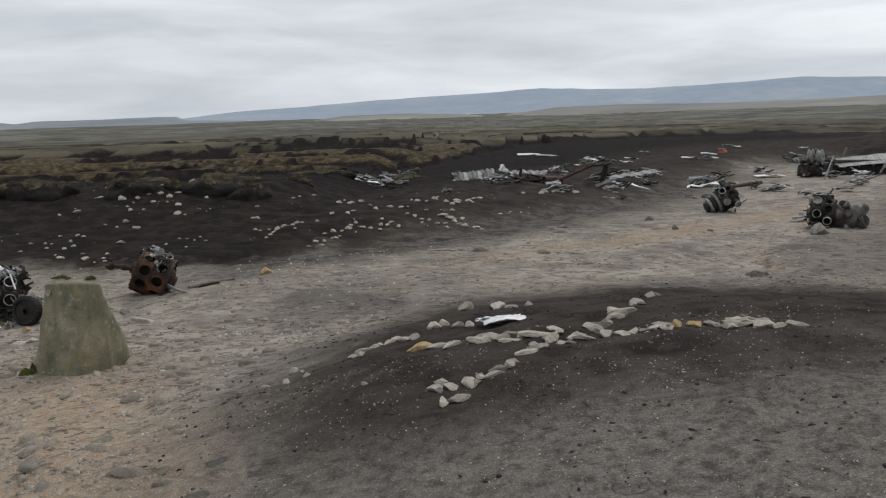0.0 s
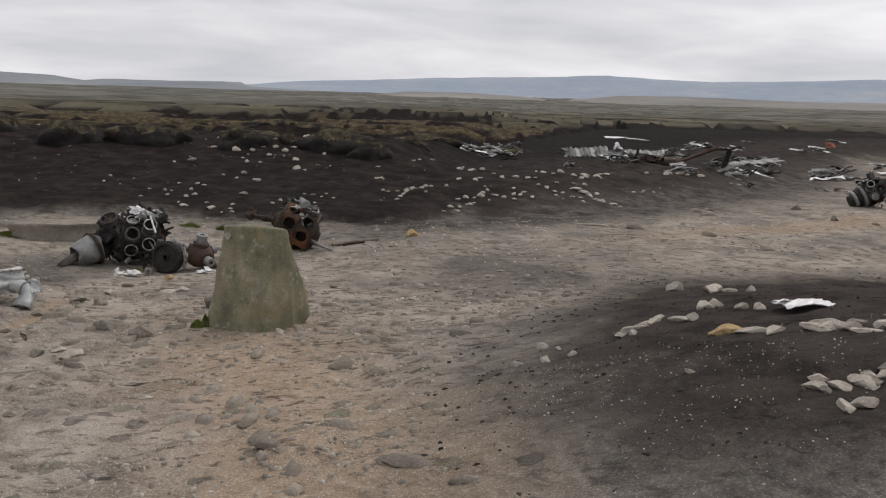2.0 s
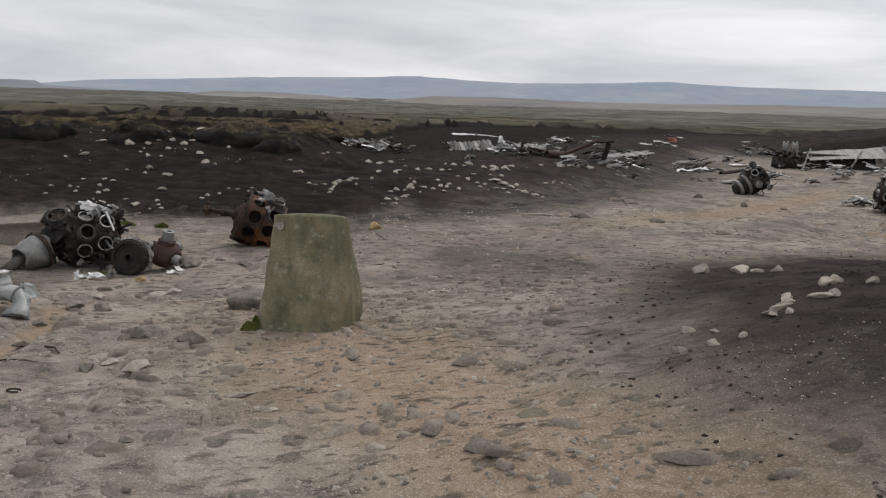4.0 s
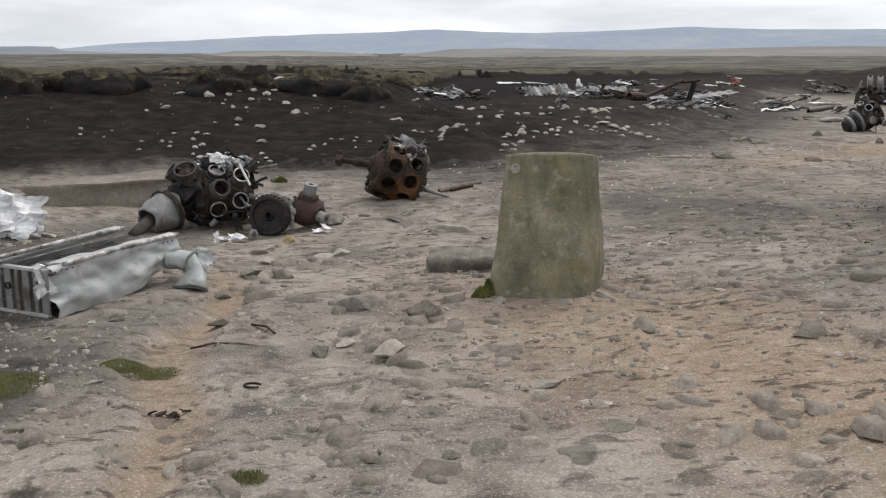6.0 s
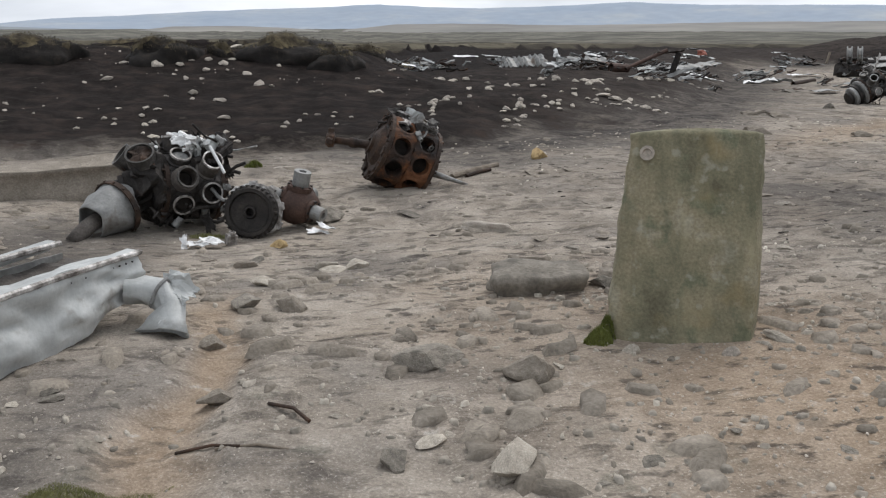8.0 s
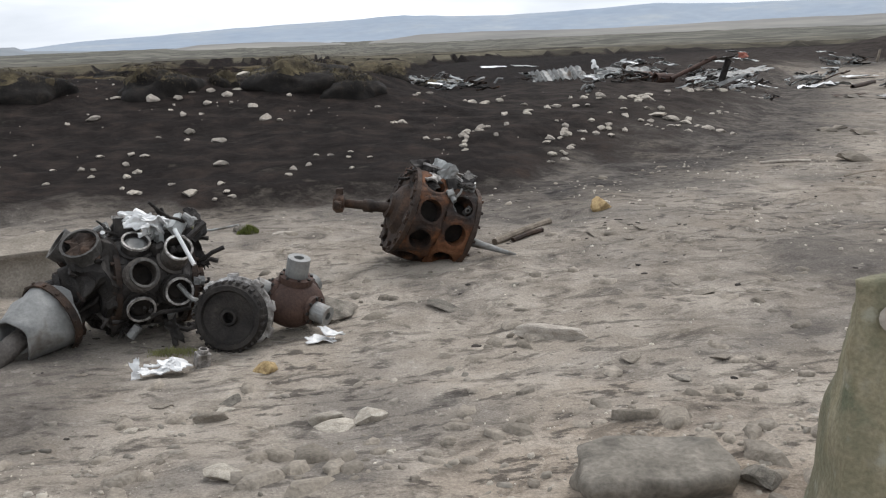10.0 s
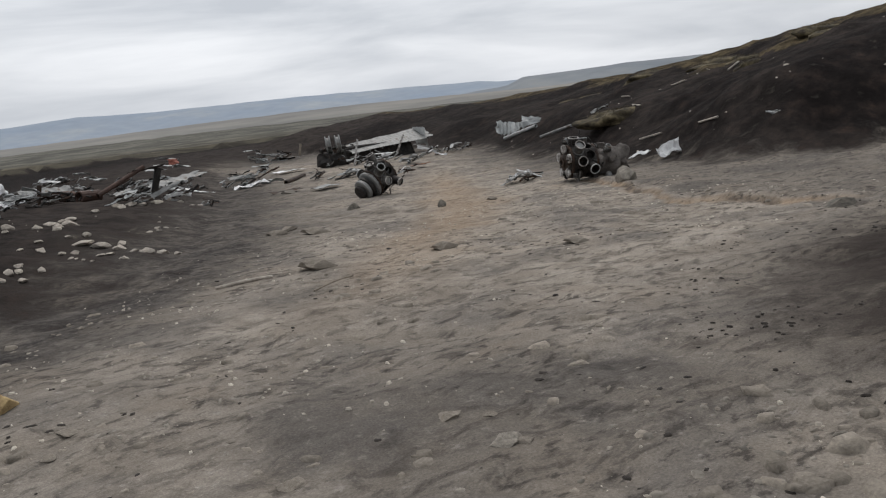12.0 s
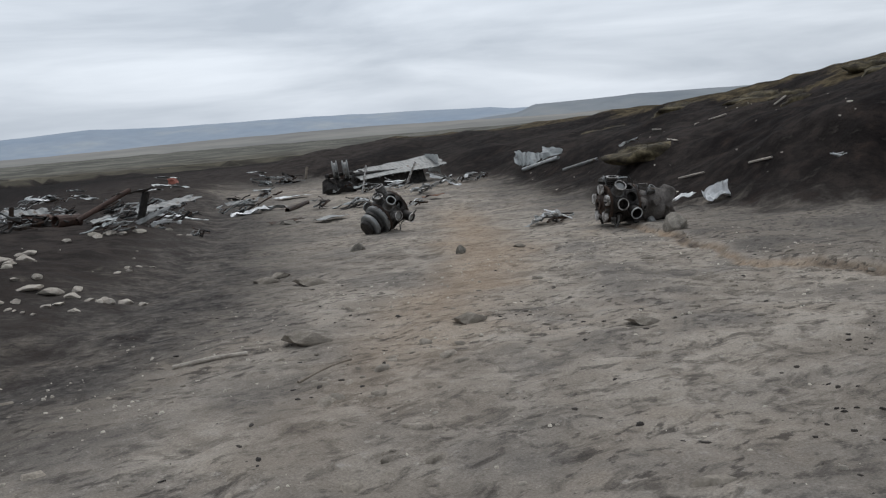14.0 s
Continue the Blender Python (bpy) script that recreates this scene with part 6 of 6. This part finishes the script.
scraps("sheet_scrap", -6.88, 12.27, ((0, 0, 0.03, 0.22, 0.10, 5, 8, 20), (0.10, 0.06, 0.04, 0.16, 0.12, -8, 10, 40), (-0.12, -0.02, 0.04, 0.05, 0.16, 60, 0, 5), (0.0, 0.1, 0.03, 0.16, 0.07, 0, -10, -20)), M_BRIGHT, "pale torn sheet scraps on the sand")
scraps("sheet_scrap", -5.92, 12.66, ((0, 0, 0.03, 0.20, 0.09, 5, 8, 20), (0.07, 0.03, 0.05, 0.16, 0.07, 12, 10, 30)), M_BRIGHT, "pale torn sheet scraps on the sand")
scraps("crumpled_foil", -8.92, 12.05, ((0.02, 0, 0.22, 0.52, 0.44, 55, 12, 10), (-0.10, 0.05, 0.12, 0.4, 0.3, 30, -20, 40), (0.06, -0.08, 0.10, 0.34, 0.26, 65, 10, -25)), M_BRIGHT, "bright crumpled aluminium sheet on the sand")
scraps("crumpled_foil", -9.55, 12.3, ((0, 0, 0.14, 0.42, 0.3, 40, 12, 10), (0.2, 0.0, 0.1, 0.3, 0.2, 30, -20, 40), (-0.2, 0.0, 0.1, 0.3, 0.2, 20, -20, 60)), M_BRIGHT, "heap of torn aluminium sheet on the sand")
scraps("rusty_scrap", -9.35, 12.15, ((0, 0, 0.06, 0.3, 0.2, 20, 5, 10), (0.1, -0.1, 0.05, 0.2, 0.14, -20, 5, 50)), M_RUST, "rusty torn sheet scraps on the sand")
scraps("torn_white_sheet", 0.51, 7.22, ((0, 0, 0.035, 0.46, 0.20, 3, 2, 24), (-0.14, 0.02, 0.04, 0.22, 0.12, -3, 4, 40)), M_BRIGHT, "flat white torn panel lying on peat", "aircraft part", 0.0)

bm = bmesh.new()
block(bm, pose(0, 0, 0.08, 0, 0, 0), 0.085, 0.07, 0.09, 0.006)
pipe(bm, pose(0, 0, 0.10), 0.03, 0.006, 0.05, 12)
single("metal_fitting", bm, M_RIM, on(-6.66, 12.45, -0.03, 10, 8, 30), "small square metal fitting by the drum", "scrap metal")

for p, q, r, mat, label in (((-4.46, 14.40), (-3.84, 15.00), 0.030, M_TIMBER, "weathered timber bar lying beside the crankcase"), ((-4.30, 14.42), (-4.0, 14.62), 0.022, M_DARKRUST, "short rusty bar on the sand"),
                            ((-0.45, 17.80), (0.10, 17.58), 0.018, M_PALE, "thin pale rod on dark sand"), ((-0.1, 16.5), (0.5, 16.7), 0.012, M_TIMBER, "thin stick on the sand"),
                            ((-6.45, 8.06), (-6.18, 8.00), 0.006, M_TIMBER, "pale stick in the gully"), ((-6.60, 8.12), (-6.36, 8.04), 0.006, M_DARKRUST, "brown root in the gully"),
                            ((-6.26, 8.42), (-6.10, 8.22), 0.008, M_DARKRUST, "dark twig beside the gully")):
    bm = bmesh.new()
    a, b = Vector((*p, gz(*p) + r * 0.8)), Vector((*q, gz(*q) + r * 0.8))
    mid = (a + b) / 2 + Vector((0.02, 0.01, 0.012))
    bent(bm, [a, a.lerp(mid, 0.6), mid, mid.lerp(b, 0.5), b], r, 8)
    single("bar" if r > 0.02 else "stick", bm, mat, Matrix(), label, "bar" if r > 0.02 else "stick")

scraps("rusty_scrap", -6.52, 7.05, ((0, 0, 0.008, 0.06, 0.03, 8, 5, 10), (0.06, 0.03, 0.008, 0.05, 0.02, -10, 8, 50), (-0.06, 0.02, 0.008, 0.05, 0.025, 6, -8, 30), (0.03, -0.04, 0.008, 0.04, 0.02, 12, 5, 70), (-0.1, -0.02, 0.008, 0.04, 0.02, 2, 5, 20)), M_DARKRUST, "dark rusty flakes caught in the gully")
bm = bmesh.new()
bent(bm, [(0.044 * math.cos(a), 0.030 * math.sin(a), 0.008) for a in [0.3 + k * 0.42 for k in range(13)]], 0.007, 8)
single("iron_loop", bm, M_IRON, on(-6.15, 7.32, 0.005, 4, 6, 15), "small dark open iron loop on gritty sand", "scrap metal")

# ---- the wreck field ----


def tube(x, y, x2, y2, r, mat, label, name="tube", up=0.0, up2=0.0, category="aircraft part"):
    bm = bmesh.new()
    a, b = Vector((x, y, gz(x, y) + r * 0.7 + up)), Vector((x2, y2, gz(x2, y2) + r * 0.7 + up2))
    m = aim(a, b)
    pipe(bm, m, r, r * 0.2, (b - a).length, 12)
    for v in bm.verts:
        v.co += 0.15 * r * Vector((noise.noise(v.co * 3), noise.noise(v.co * 3 + Vector((4, 0, 0))), 0))
    return single(name, bm, mat, Matrix(), label, category)


def panel(x, y, w, d, rz, mat, label, ripple=0.03, waves=6, rx=0, ry=0, up=0.0, name="skin_sheet", fold=0.06, ribs=0):
    """A torn, corrugated piece of skin with stringers under it."""
    root = empty(name, on(x, y, up + 0.06, rx, ry, rz), label, "aircraft part")
    bm = bmesh.new()
    sheet(bm, Matrix(), w, d, max(10, int(w * 14)), 7, fold, int(x * 31 + y * 17) % 997, 0.008, 0.25, ripple, waves)
    part("skin", bm, mat, root)
    for k in range(ribs):
        b = bmesh.new()
        block(b, pose(-w / 2 + w * (k + 0.5) / ribs, 0, -0.045), 0.03, d * 0.92, 0.06, 0.004)
        part("stringer", b, M_DULL, root)
    return root


def heap(x, y, w, mats, label, seed, count=5, tall=0.3, name="wreck_heap"):
    root = empty(name, on(x, y), label, "aircraft part", "wreck heaps")
    rnd = random.Random(seed)
    for k in range(count):
        bm = bmesh.new()
        m = pose(rnd.uniform(-w, w) * 0.4, rnd.uniform(-w, w) * 0.3, rnd.uniform(0.04, tall), rnd.uniform(-50, 50), rnd.uniform(-22, 22), rnd.uniform(-50, 50))
        sheet(bm, m, w * rnd.uniform(0.45, 1.0), w * rnd.uniform(0.06, 0.18), 12, 4, 0.10 * w, seed * 10 + k, 0.012, 0.22)
        part("torn_sheet", bm, rnd.choice(mats), root)
    for k in range(count):
        bm = bmesh.new()
        p = Vector((rnd.uniform(-w, w) * 0.5, rnd.uniform(-w, w) * 0.3, rnd.uniform(0.02, tall * 0.6)))
        bent(bm, [p, p + Vector((w * 0.2, 0.05, rnd.uniform(-0.05, tall * 0.4))), p + Vector((w * 0.45, rnd.uniform(-0.2, 0.2), rnd.uniform(0, tall * 0.5)))], rnd.uniform(0.015, 0.03), 7)
        part("bent_tube", bm, rnd.choice((M_IRON, M_DULL, M_DARKRUST)), root)
    return root


def wheel_hubs():
    root = empty("undercarriage_leg", on(14.94, 37.7), "two upright grey wheel drums on a dark sooty axle", "aircraft part")
    for xx in (-0.16, 0.20):
        bm = bmesh.new()
        m = pose(0.1 + xx * 0.83, -xx * 0.56, 0.80, 0, 86, -34)
        turned(bm, [(0.12, -0.10), (0.31, -0.10), (0.34, -0.08), (0.33, -0.06), (0.26, -0.04), (0.26, 0.04), (0.33, 0.06), (0.34, 0.08), (0.31, 0.10), (0.12, 0.10), (0.08, 0.03)], m, 26)
        part("wheel_drum", bm, M_DULL, root, "weathered grey wheel drum")
    bm = bmesh.new()
    bar(bm, (-0.5, 0, 0.62), (0.7, 0.1, 0.66), 0.07, 12)
    block(bm, pose(0.1, 0, 0.26, 0, 0, 12), 1.15, 0.55, 0.5, 0.12, 0.09, random.Random(5))
    part("axle_block", bm, M_IRON, root, "black burnt axle")
    tangle(root, (0.1, -0.25, 0.4), (0.7, 0.3, 0.35), 71, 34, (M_IRON, M_DARKRUST, M_DULL))


wheel_hubs()
panel(18.2, 38.4, 4.0, 1.05, -6, M_DULL, "long ribbed grey wing panel propped above the ground", 0.010, 24, 21, -4, 0.60, "wing_section", 0.035, 7)
bm = bmesh.new()
block(bm, pose(0, 0, 0.3), 3.2, 0.7, 0.7, 0.08, 0.08, random.Random(9))
single("burnt_wing_root", bm, M_IRON, on(17.7, 38.7, -0.05, 0, 0, -6), "black burnt structure under the wing panel", "aircraft part")
panel(19.75, 38.25, 0.9, 0.75, 80, M_ALU, "grey end plate of the wing panel", 0.0, 3, 80, 0, 0.55, "end_plate", 0.05, 0)
GREYS, BRIGHTS, DARKS = (M_ALU, M_DULL, M_IRON), (M_BRIGHT, M_ALU, M_DULL), (M_IRON, M_DULL, M_DARKRUST)
for k, (x, y, w) in enumerate([q for q in WRECK_LEFT if q[1] > 28] + [(-3.3, 33.5, 0.6), (-2.9, 36.2, 0.6)] + WRECK_MIDDLE + WRECK_SPAR + WRECK_RIGHT):
    mats = (GREYS, BRIGHTS, GREYS, DARKS)[k % 4]
    heap(x, y, w, mats, ("torn and crumpled grey aircraft metal on the ground", "bright torn aircraft skin on the ground", "torn and crumpled grey aircraft metal on the ground", "dark burnt aircraft metal on the ground")[k % 4], 200 + k, 4 + int(3 * min(w, 1.5)), 0.16 + 0.22 * min(w, 1.2))
heap(9.0, 22.5, 0.65, BRIGHTS, "pale torn metal heap beside the engine wreck", 301, 8, 0.2)
heap(18.1, 27.6, 0.5, BRIGHTS, "bright torn skin on the peat bank", 302, 3, 0.25)
heap(12.3, 18.6, 0.2, BRIGHTS, "small bright scrap on the peat bank", 303, 2, 0.06)
# flat and rippled skins
panel(9.5, 34.4, 1.2, 0.4, 12, M_BRIGHT, "bright crumpled skin strip on the sand", 0.01, 3, fold=0.14)
panel(10.6, 34.9, 0.8, 0.3, -18, M_ALU, "torn grey skin strip on the sand", 0.01, 3, fold=0.14)
panel(13.3, 38.2, 1.2, 0.7, 5, M_BRIGHT, "flat white skin panel on the sand", 0.0, 3)
panel(9.0, 29.5, 0.9, 0.4, 10, M_DULL, "dull grey skin panel on the sand", 0.0, 3)
panel(8.35, 30.5, 0.8, 0.3, -8, M_DARKRUST, "dark rusty sheet lying on the sand", 0.0, 3)
panel(13.5, 31.0, 0.6, 0.4, -8, M_RUST, "red-brown rusted sheet on the sand", 0.0, 3, up=0.05)
panel(0.75, 32.4, 1.5, 0.6, 4, M_DULL, "corrugated grey skin sheet on black peat", 0.05, 12, 28, -3, 0.14, "corrugated_wreck_sheet", 0.06, 6)
panel(1.95, 32.4, 0.8, 0.28, 50, M_BRIGHT, "bright twisted strip of skin", 0.04, 2, 40, 25, 0.25, "twisted_strip", 0.2)
panel(2.75, 32.3, 1.3, 0.4, 3, M_DULL, "ribbed grey skin sheet on black peat", 0.03, 5, 14, 2, 0.22, "ribbed_wreck_sheet", 0.06, 6)
panel(6.7, 33.6, 2.0, 0.42, 12, M_DULL, "long dull skin sheet propped on a frame", 0.02, 5, 12, -5, 0.25, "skin_sheet", 0.05, 6)
panel(6.6, 31.9, 0.8, 0.12, -40, M_BRIGHT, "bright angled strip of metal", 0.0, 2, 10, 14, 0.08, "metal_strip")
panel(5.4, 66.0, 1.5, 0.7, 8, M_BRIGHT, "white plate lying on far black peat", 0.0, 2, 6, 0, 0.08, "white_plate", 0.05)
# spars, tubes and posts
tube(3.65, 31.3, 5.0, 31.55, 0.06, M_BROWN, "long brown rusted spar propped at one end", "spar", 0.05, 0.72)
tube(10.3, 33.6, 12.0, 35.2, 0.07, M_DARKRUST, "dark tube lying on the sand", "tube")
for x, y in ((2.95, 31.7), (3.2, 31.3), (3.55, 31.6), (2.65, 31.5)):
    tube(x, y, x + 0.30, y + 0.12, 0.14, M_BROWN, "short brown rusted cylinder on peat", "drum", 0.03, 0.03)
panel(5.15, 31.65, 0.95, 0.34, 4, M_CASING, "dark burnt plate on the spar's raised end", 0.0, 2, -14, -3, 0.66, "burnt_plate", 0.04, 0)
tube(5.25, 31.75, 5.4, 31.6, 0.09, M_IRON, "black burnt bracket under the plate", "bracket", -0.05, 0.68)
tube(2.35, 31.6, 2.42, 31.5, 0.05, M_DARKRUST, "upright rusty post among the wrecks", "post", -0.05, 0.42)
tube(21.0, 49.3, 21.2, 49.4, 0.06, M_TIMBER, "weathered upright timber post by the wrecks", "post", 0.0, 0.55, "post")
tube(17.4, 37.0, 17.7, 36.8, 0.04, M_RIM, "bent bright metal strut beside the wheel drums", "strut", 0.1, 0.8)
tube(14.9, 36.3, 15.3, 36.5, 0.035, M_RIM, "bent bright metal strut beside the wheel drums", "strut", 0.0, 0.9)
tube(19.5, 33.2, 18.85, 31.0, 0.06, M_ALU, "long pale spar lying on the bank", "spar", 0.05, 0.1)
tube(17.5, 29.6, 17.65, 28.4, 0.045, M_DULL, "grey tube lying on the bank", "tube", 0.03, 0.05)
for (x, y, x2, y2) in ((18.6, 25.7, 17.6, 24.1), (13.3, 22.6, 13.2, 21.9), (12.75, 20.6, 12.55, 20.0), (18.2, 22.8, 17.8, 22.9), (16.2, 24.9, 15.6, 24.2), (19.4, 27.7, 19.0, 27.1)):
    tube(x, y, x2, y2, 0.022, M_PALE, "pale weathered strip lying on the peat bank", "spar", 0.03, 0.03)
panel(20.1, 33.3, 1.3, 0.55, -38, M_ALU, "corrugated pale skin sheet standing on the bank", 0.05, 8, 50, 4, 0.12, "corrugated_sheet", 0.12, 0)
panel(20.0, 32.3, 0.7, 0.5, -38, M_ALU, "corrugated pale skin sheet standing on the bank", 0.05, 5, 60, 10, 0.02, "corrugated_sheet", 0.12, 0)
panel(11.45, 20.5, 0.48, 0.34, -40, M_BRIGHT, "crumpled white sheet lying on the foot of the bank", 0.0, 2, 30, -6, 0.06, "white_sheet", 0.22, 0)
panel(11.0, 20.9, 0.5, 0.16, -20, M_BRIGHT, "torn white strip at the foot of the bank", 0.0, 2, 10, -12, 0.12, "white_strip", 0.10, 0)
for x, y, w in ((6.1, 60, 1.6), (12.2, 47, 1.0), (14.0, 50, 0.9), (11.0, 52, 0.8), (9.0, 46, 0.7), (17, 56, 1.2), (8.2, 43, 0.7), (20.5, 53, 1.0), (13.0, 46, 0.8), (5.6, 42.2, 0.7)):
    panel(x, y, w, w * 0.3, 10, M_ALU, "pale scrap of skin lying on far peat", 0.0, 2, 4, 6, 0.05, "scrap_panel", 0.08)
panel(15.0, 51.0, 0.5, 0.3, 0, M_RED, "faded red painted panel on far peat", 0.0, 2, 60, 0, 0.1, "red_panel", 0.1)

# ---- crumbs and pebbles ----


def crumbs(name, label, mat, count, seed, where, lo, hi, flat=0.55, category="pebbles"):
    """Uncountable small bits: six-cornered stones of many sizes in one mesh."""
    rng = np.random.default_rng(seed)
    pts = where(rng, count)
    n = len(pts)
    size = lo + (hi - lo) * rng.random(n) ** 3
    base = np.array([(math.cos(k * math.pi / 3) * f, math.sin(k * math.pi / 3) * f, h) for f, h in ((1.0, -0.1), (0.72, 0.7)) for k in range(6)])
    tris = np.array([t for k in range(6) for t in ((k, (k + 1) % 6, 6 + (k + 1) % 6), (k, 6 + (k + 1) % 6, 6 + k))] + [(6, 7, 8), (6, 8, 9), (6, 9, 10), (6, 10, 11)])
    a = rng.random(n) * 2 * math.pi
    v = base[None] * (0.7 + 0.6 * rng.random((n, 12, 3))) * size[:, None, None] * 0.5
    ca, sa = np.cos(a)[:, None], np.sin(a)[:, None]
    stretch = 1 + 0.6 * rng.random((n, 1))
    vx, vy = v[..., 0] * stretch, v[..., 1] / stretch
    v = np.stack([vx * ca - vy * sa, vx * sa + vy * ca, v[..., 2] * flat * 2], -1)
    z = ground_z(pts[:, 0], pts[:, 1])
    v += np.concatenate([pts, (z - size * 0.05)[:, None]], 1)[:, None, :]
    f = (tris[None] + (np.arange(n) * 12)[:, None, None]).reshape(-1, 3)
    me = bpy.data.meshes.new(name)
    me.vertices.add(n * 12)
    me.vertices.foreach_set("co", v.reshape(-1))
    me.loops.add(f.size)
    me.loops.foreach_set("vertex_index", f.ravel())
    me.polygons.add(len(f))
    me.polygons.foreach_set("loop_start", np.arange(0, f.size, 3))
    me.update(calc_edges=True)
    me.materials.append(mat)
    return tagged(new(name, me), label, category, kind="stuff")


def island(m, amount=0.35):
    """Lets each joined bit of a mesh differ in brightness."""
    m = m.copy()
    n, l = m.node_tree.nodes, m.node_tree.links
    bsdf = n["Principled BSDF"]
    old = bsdf.inputs["Base Color"].links[0].from_socket
    g, mr, hs = n.new("ShaderNodeNewGeometry"), n.new("ShaderNodeMapRange"), n.new("ShaderNodeHueSaturation")
    mr.inputs["To Min"].default_value, mr.inputs["To Max"].default_value = 1 - amount, 1 + amount
    l.new(g.outputs["Random Per Island"], mr.inputs["Value"])
    l.new(mr.outputs["Result"], hs.inputs["Value"])
    l.new(old, hs.inputs["Color"])
    l.new(hs.outputs["Color"], bsdf.inputs["Base Color"])
    return m


def spread(x0, x1, y0, y1, keep, clump=1.2, seed=91):
    def where(rng, count):
        p = np.stack([x0 + (x1 - x0) * rng.random(count), y0 + (y1 - y0) * rng.random(count)], 1)
        w = keep(p[:, 0], p[:, 1]) * smooth(0.5 + 1.6 * fbm(p[:, 0], p[:, 1], clump, seed, 3))
        return p[rng.random(count) < w]
    return where


def sandy(x, y):
    back, up, mound = zones(x, y)
    gully = np.abs(x + 6.47 + 0.07 * np.sin(y * 0.9) + 0.42 * fbm(x, y, 1.0, 61, 4))
    return smooth(-back / 0.8) * smooth(-up / 0.8) * (0.25 + 0.75 * smooth((gully - 0.1) / 0.15)) * (1 - smooth((mound + 0.02) / 0.09) * smooth((14.6 - y) / 0.8))


def peaty(x, y):
    back, up, mound = zones(x, y)
    return smooth((mound + 0.0) / 0.06) * smooth((14.6 - y) / 0.8)


M_GRITS, M_PALES, M_DARKS, M_LUMPS = island(M_GRIT), island(M_PALE), island(M_DARKSTONE), island(M_PEATLUMP)
crumbs("pebbles", "small angular gritstone pebbles strewn on the sand", M_GRITS, 26000, 1, spread(-11, 2, 1.5, 10.5, sandy), 0.006, 0.05)
crumbs("pebbles", "small angular gritstone pebbles strewn on the sand", M_GRITS, 5000, 2, spread(-11, 8, 10.5, 20, sandy), 0.008, 0.04)
crumbs("stone_chips", "pale quartz chips strewn on the sand", M_PALES, 30000, 3, spread(-10, 0, 1.5, 11, sandy, 0.8, 95), 0.003, 0.014)
crumbs("dark_pebbles", "dark stones strewn on the sand", M_DARKS, 7000, 4, spread(-11, 4, 2, 12, sandy, 1.6, 97), 0.012, 0.07, 0.3)
crumbs("peat_crumbs", "black peat crumbs scattered over the sand", M_LUMPS, 2600, 5, spread(-8, 9, 9.5, 20, sandy, 0.7, 99), 0.006, 0.06, 0.22, "peat crumbs")
crumbs("peat_crumbs", "crumbly black peat clods on the mound", M_LUMPS, 17000, 6, spread(-3, 9, 0, 14, peaty, 0.7, 101), 0.008, 0.042, 0.4, "peat crumbs")
crumbs("stone_chips", "pale stone chips on the dark mound", M_GRITS, 24000, 7, spread(-3, 9, 0, 6.6, peaty, 0.8, 103), 0.004, 0.014)
crumbs("bank_chips", "pale stone chips and scraps on the black peat bank", M_PALES, 350, 8, spread(-16, 7, 18, 27, lambda x, y: smooth(zones(x, y)[0] / 0.5), 2.0, 105), 0.02, 0.09)
crumbs("bank_chips", "pale stone chips on the bank by the wrecks", M_PALES, 150, 9, spread(10, 22, 17, 34, lambda x, y: smooth(zones(x, y)[1] / 0.5), 2.0, 107), 0.02, 0.09)
crumbs("rubble", "flat brown-grey rubble half sunk in the sand", island(M_RUBBLE, 0.25), 4200, 10, spread(-10.5, -0.5, 1.5, 11, sandy, 0.9, 111), 0.03, 0.20, 0.32, "rubble")
crumbs("rubble", "flat brown-grey rubble half sunk in the sand", island(M_RUBBLE, 0.3), 1800, 11, spread(-10.5, 6, 10.5, 18, sandy, 0.9, 113), 0.03, 0.16, 0.28, "rubble")
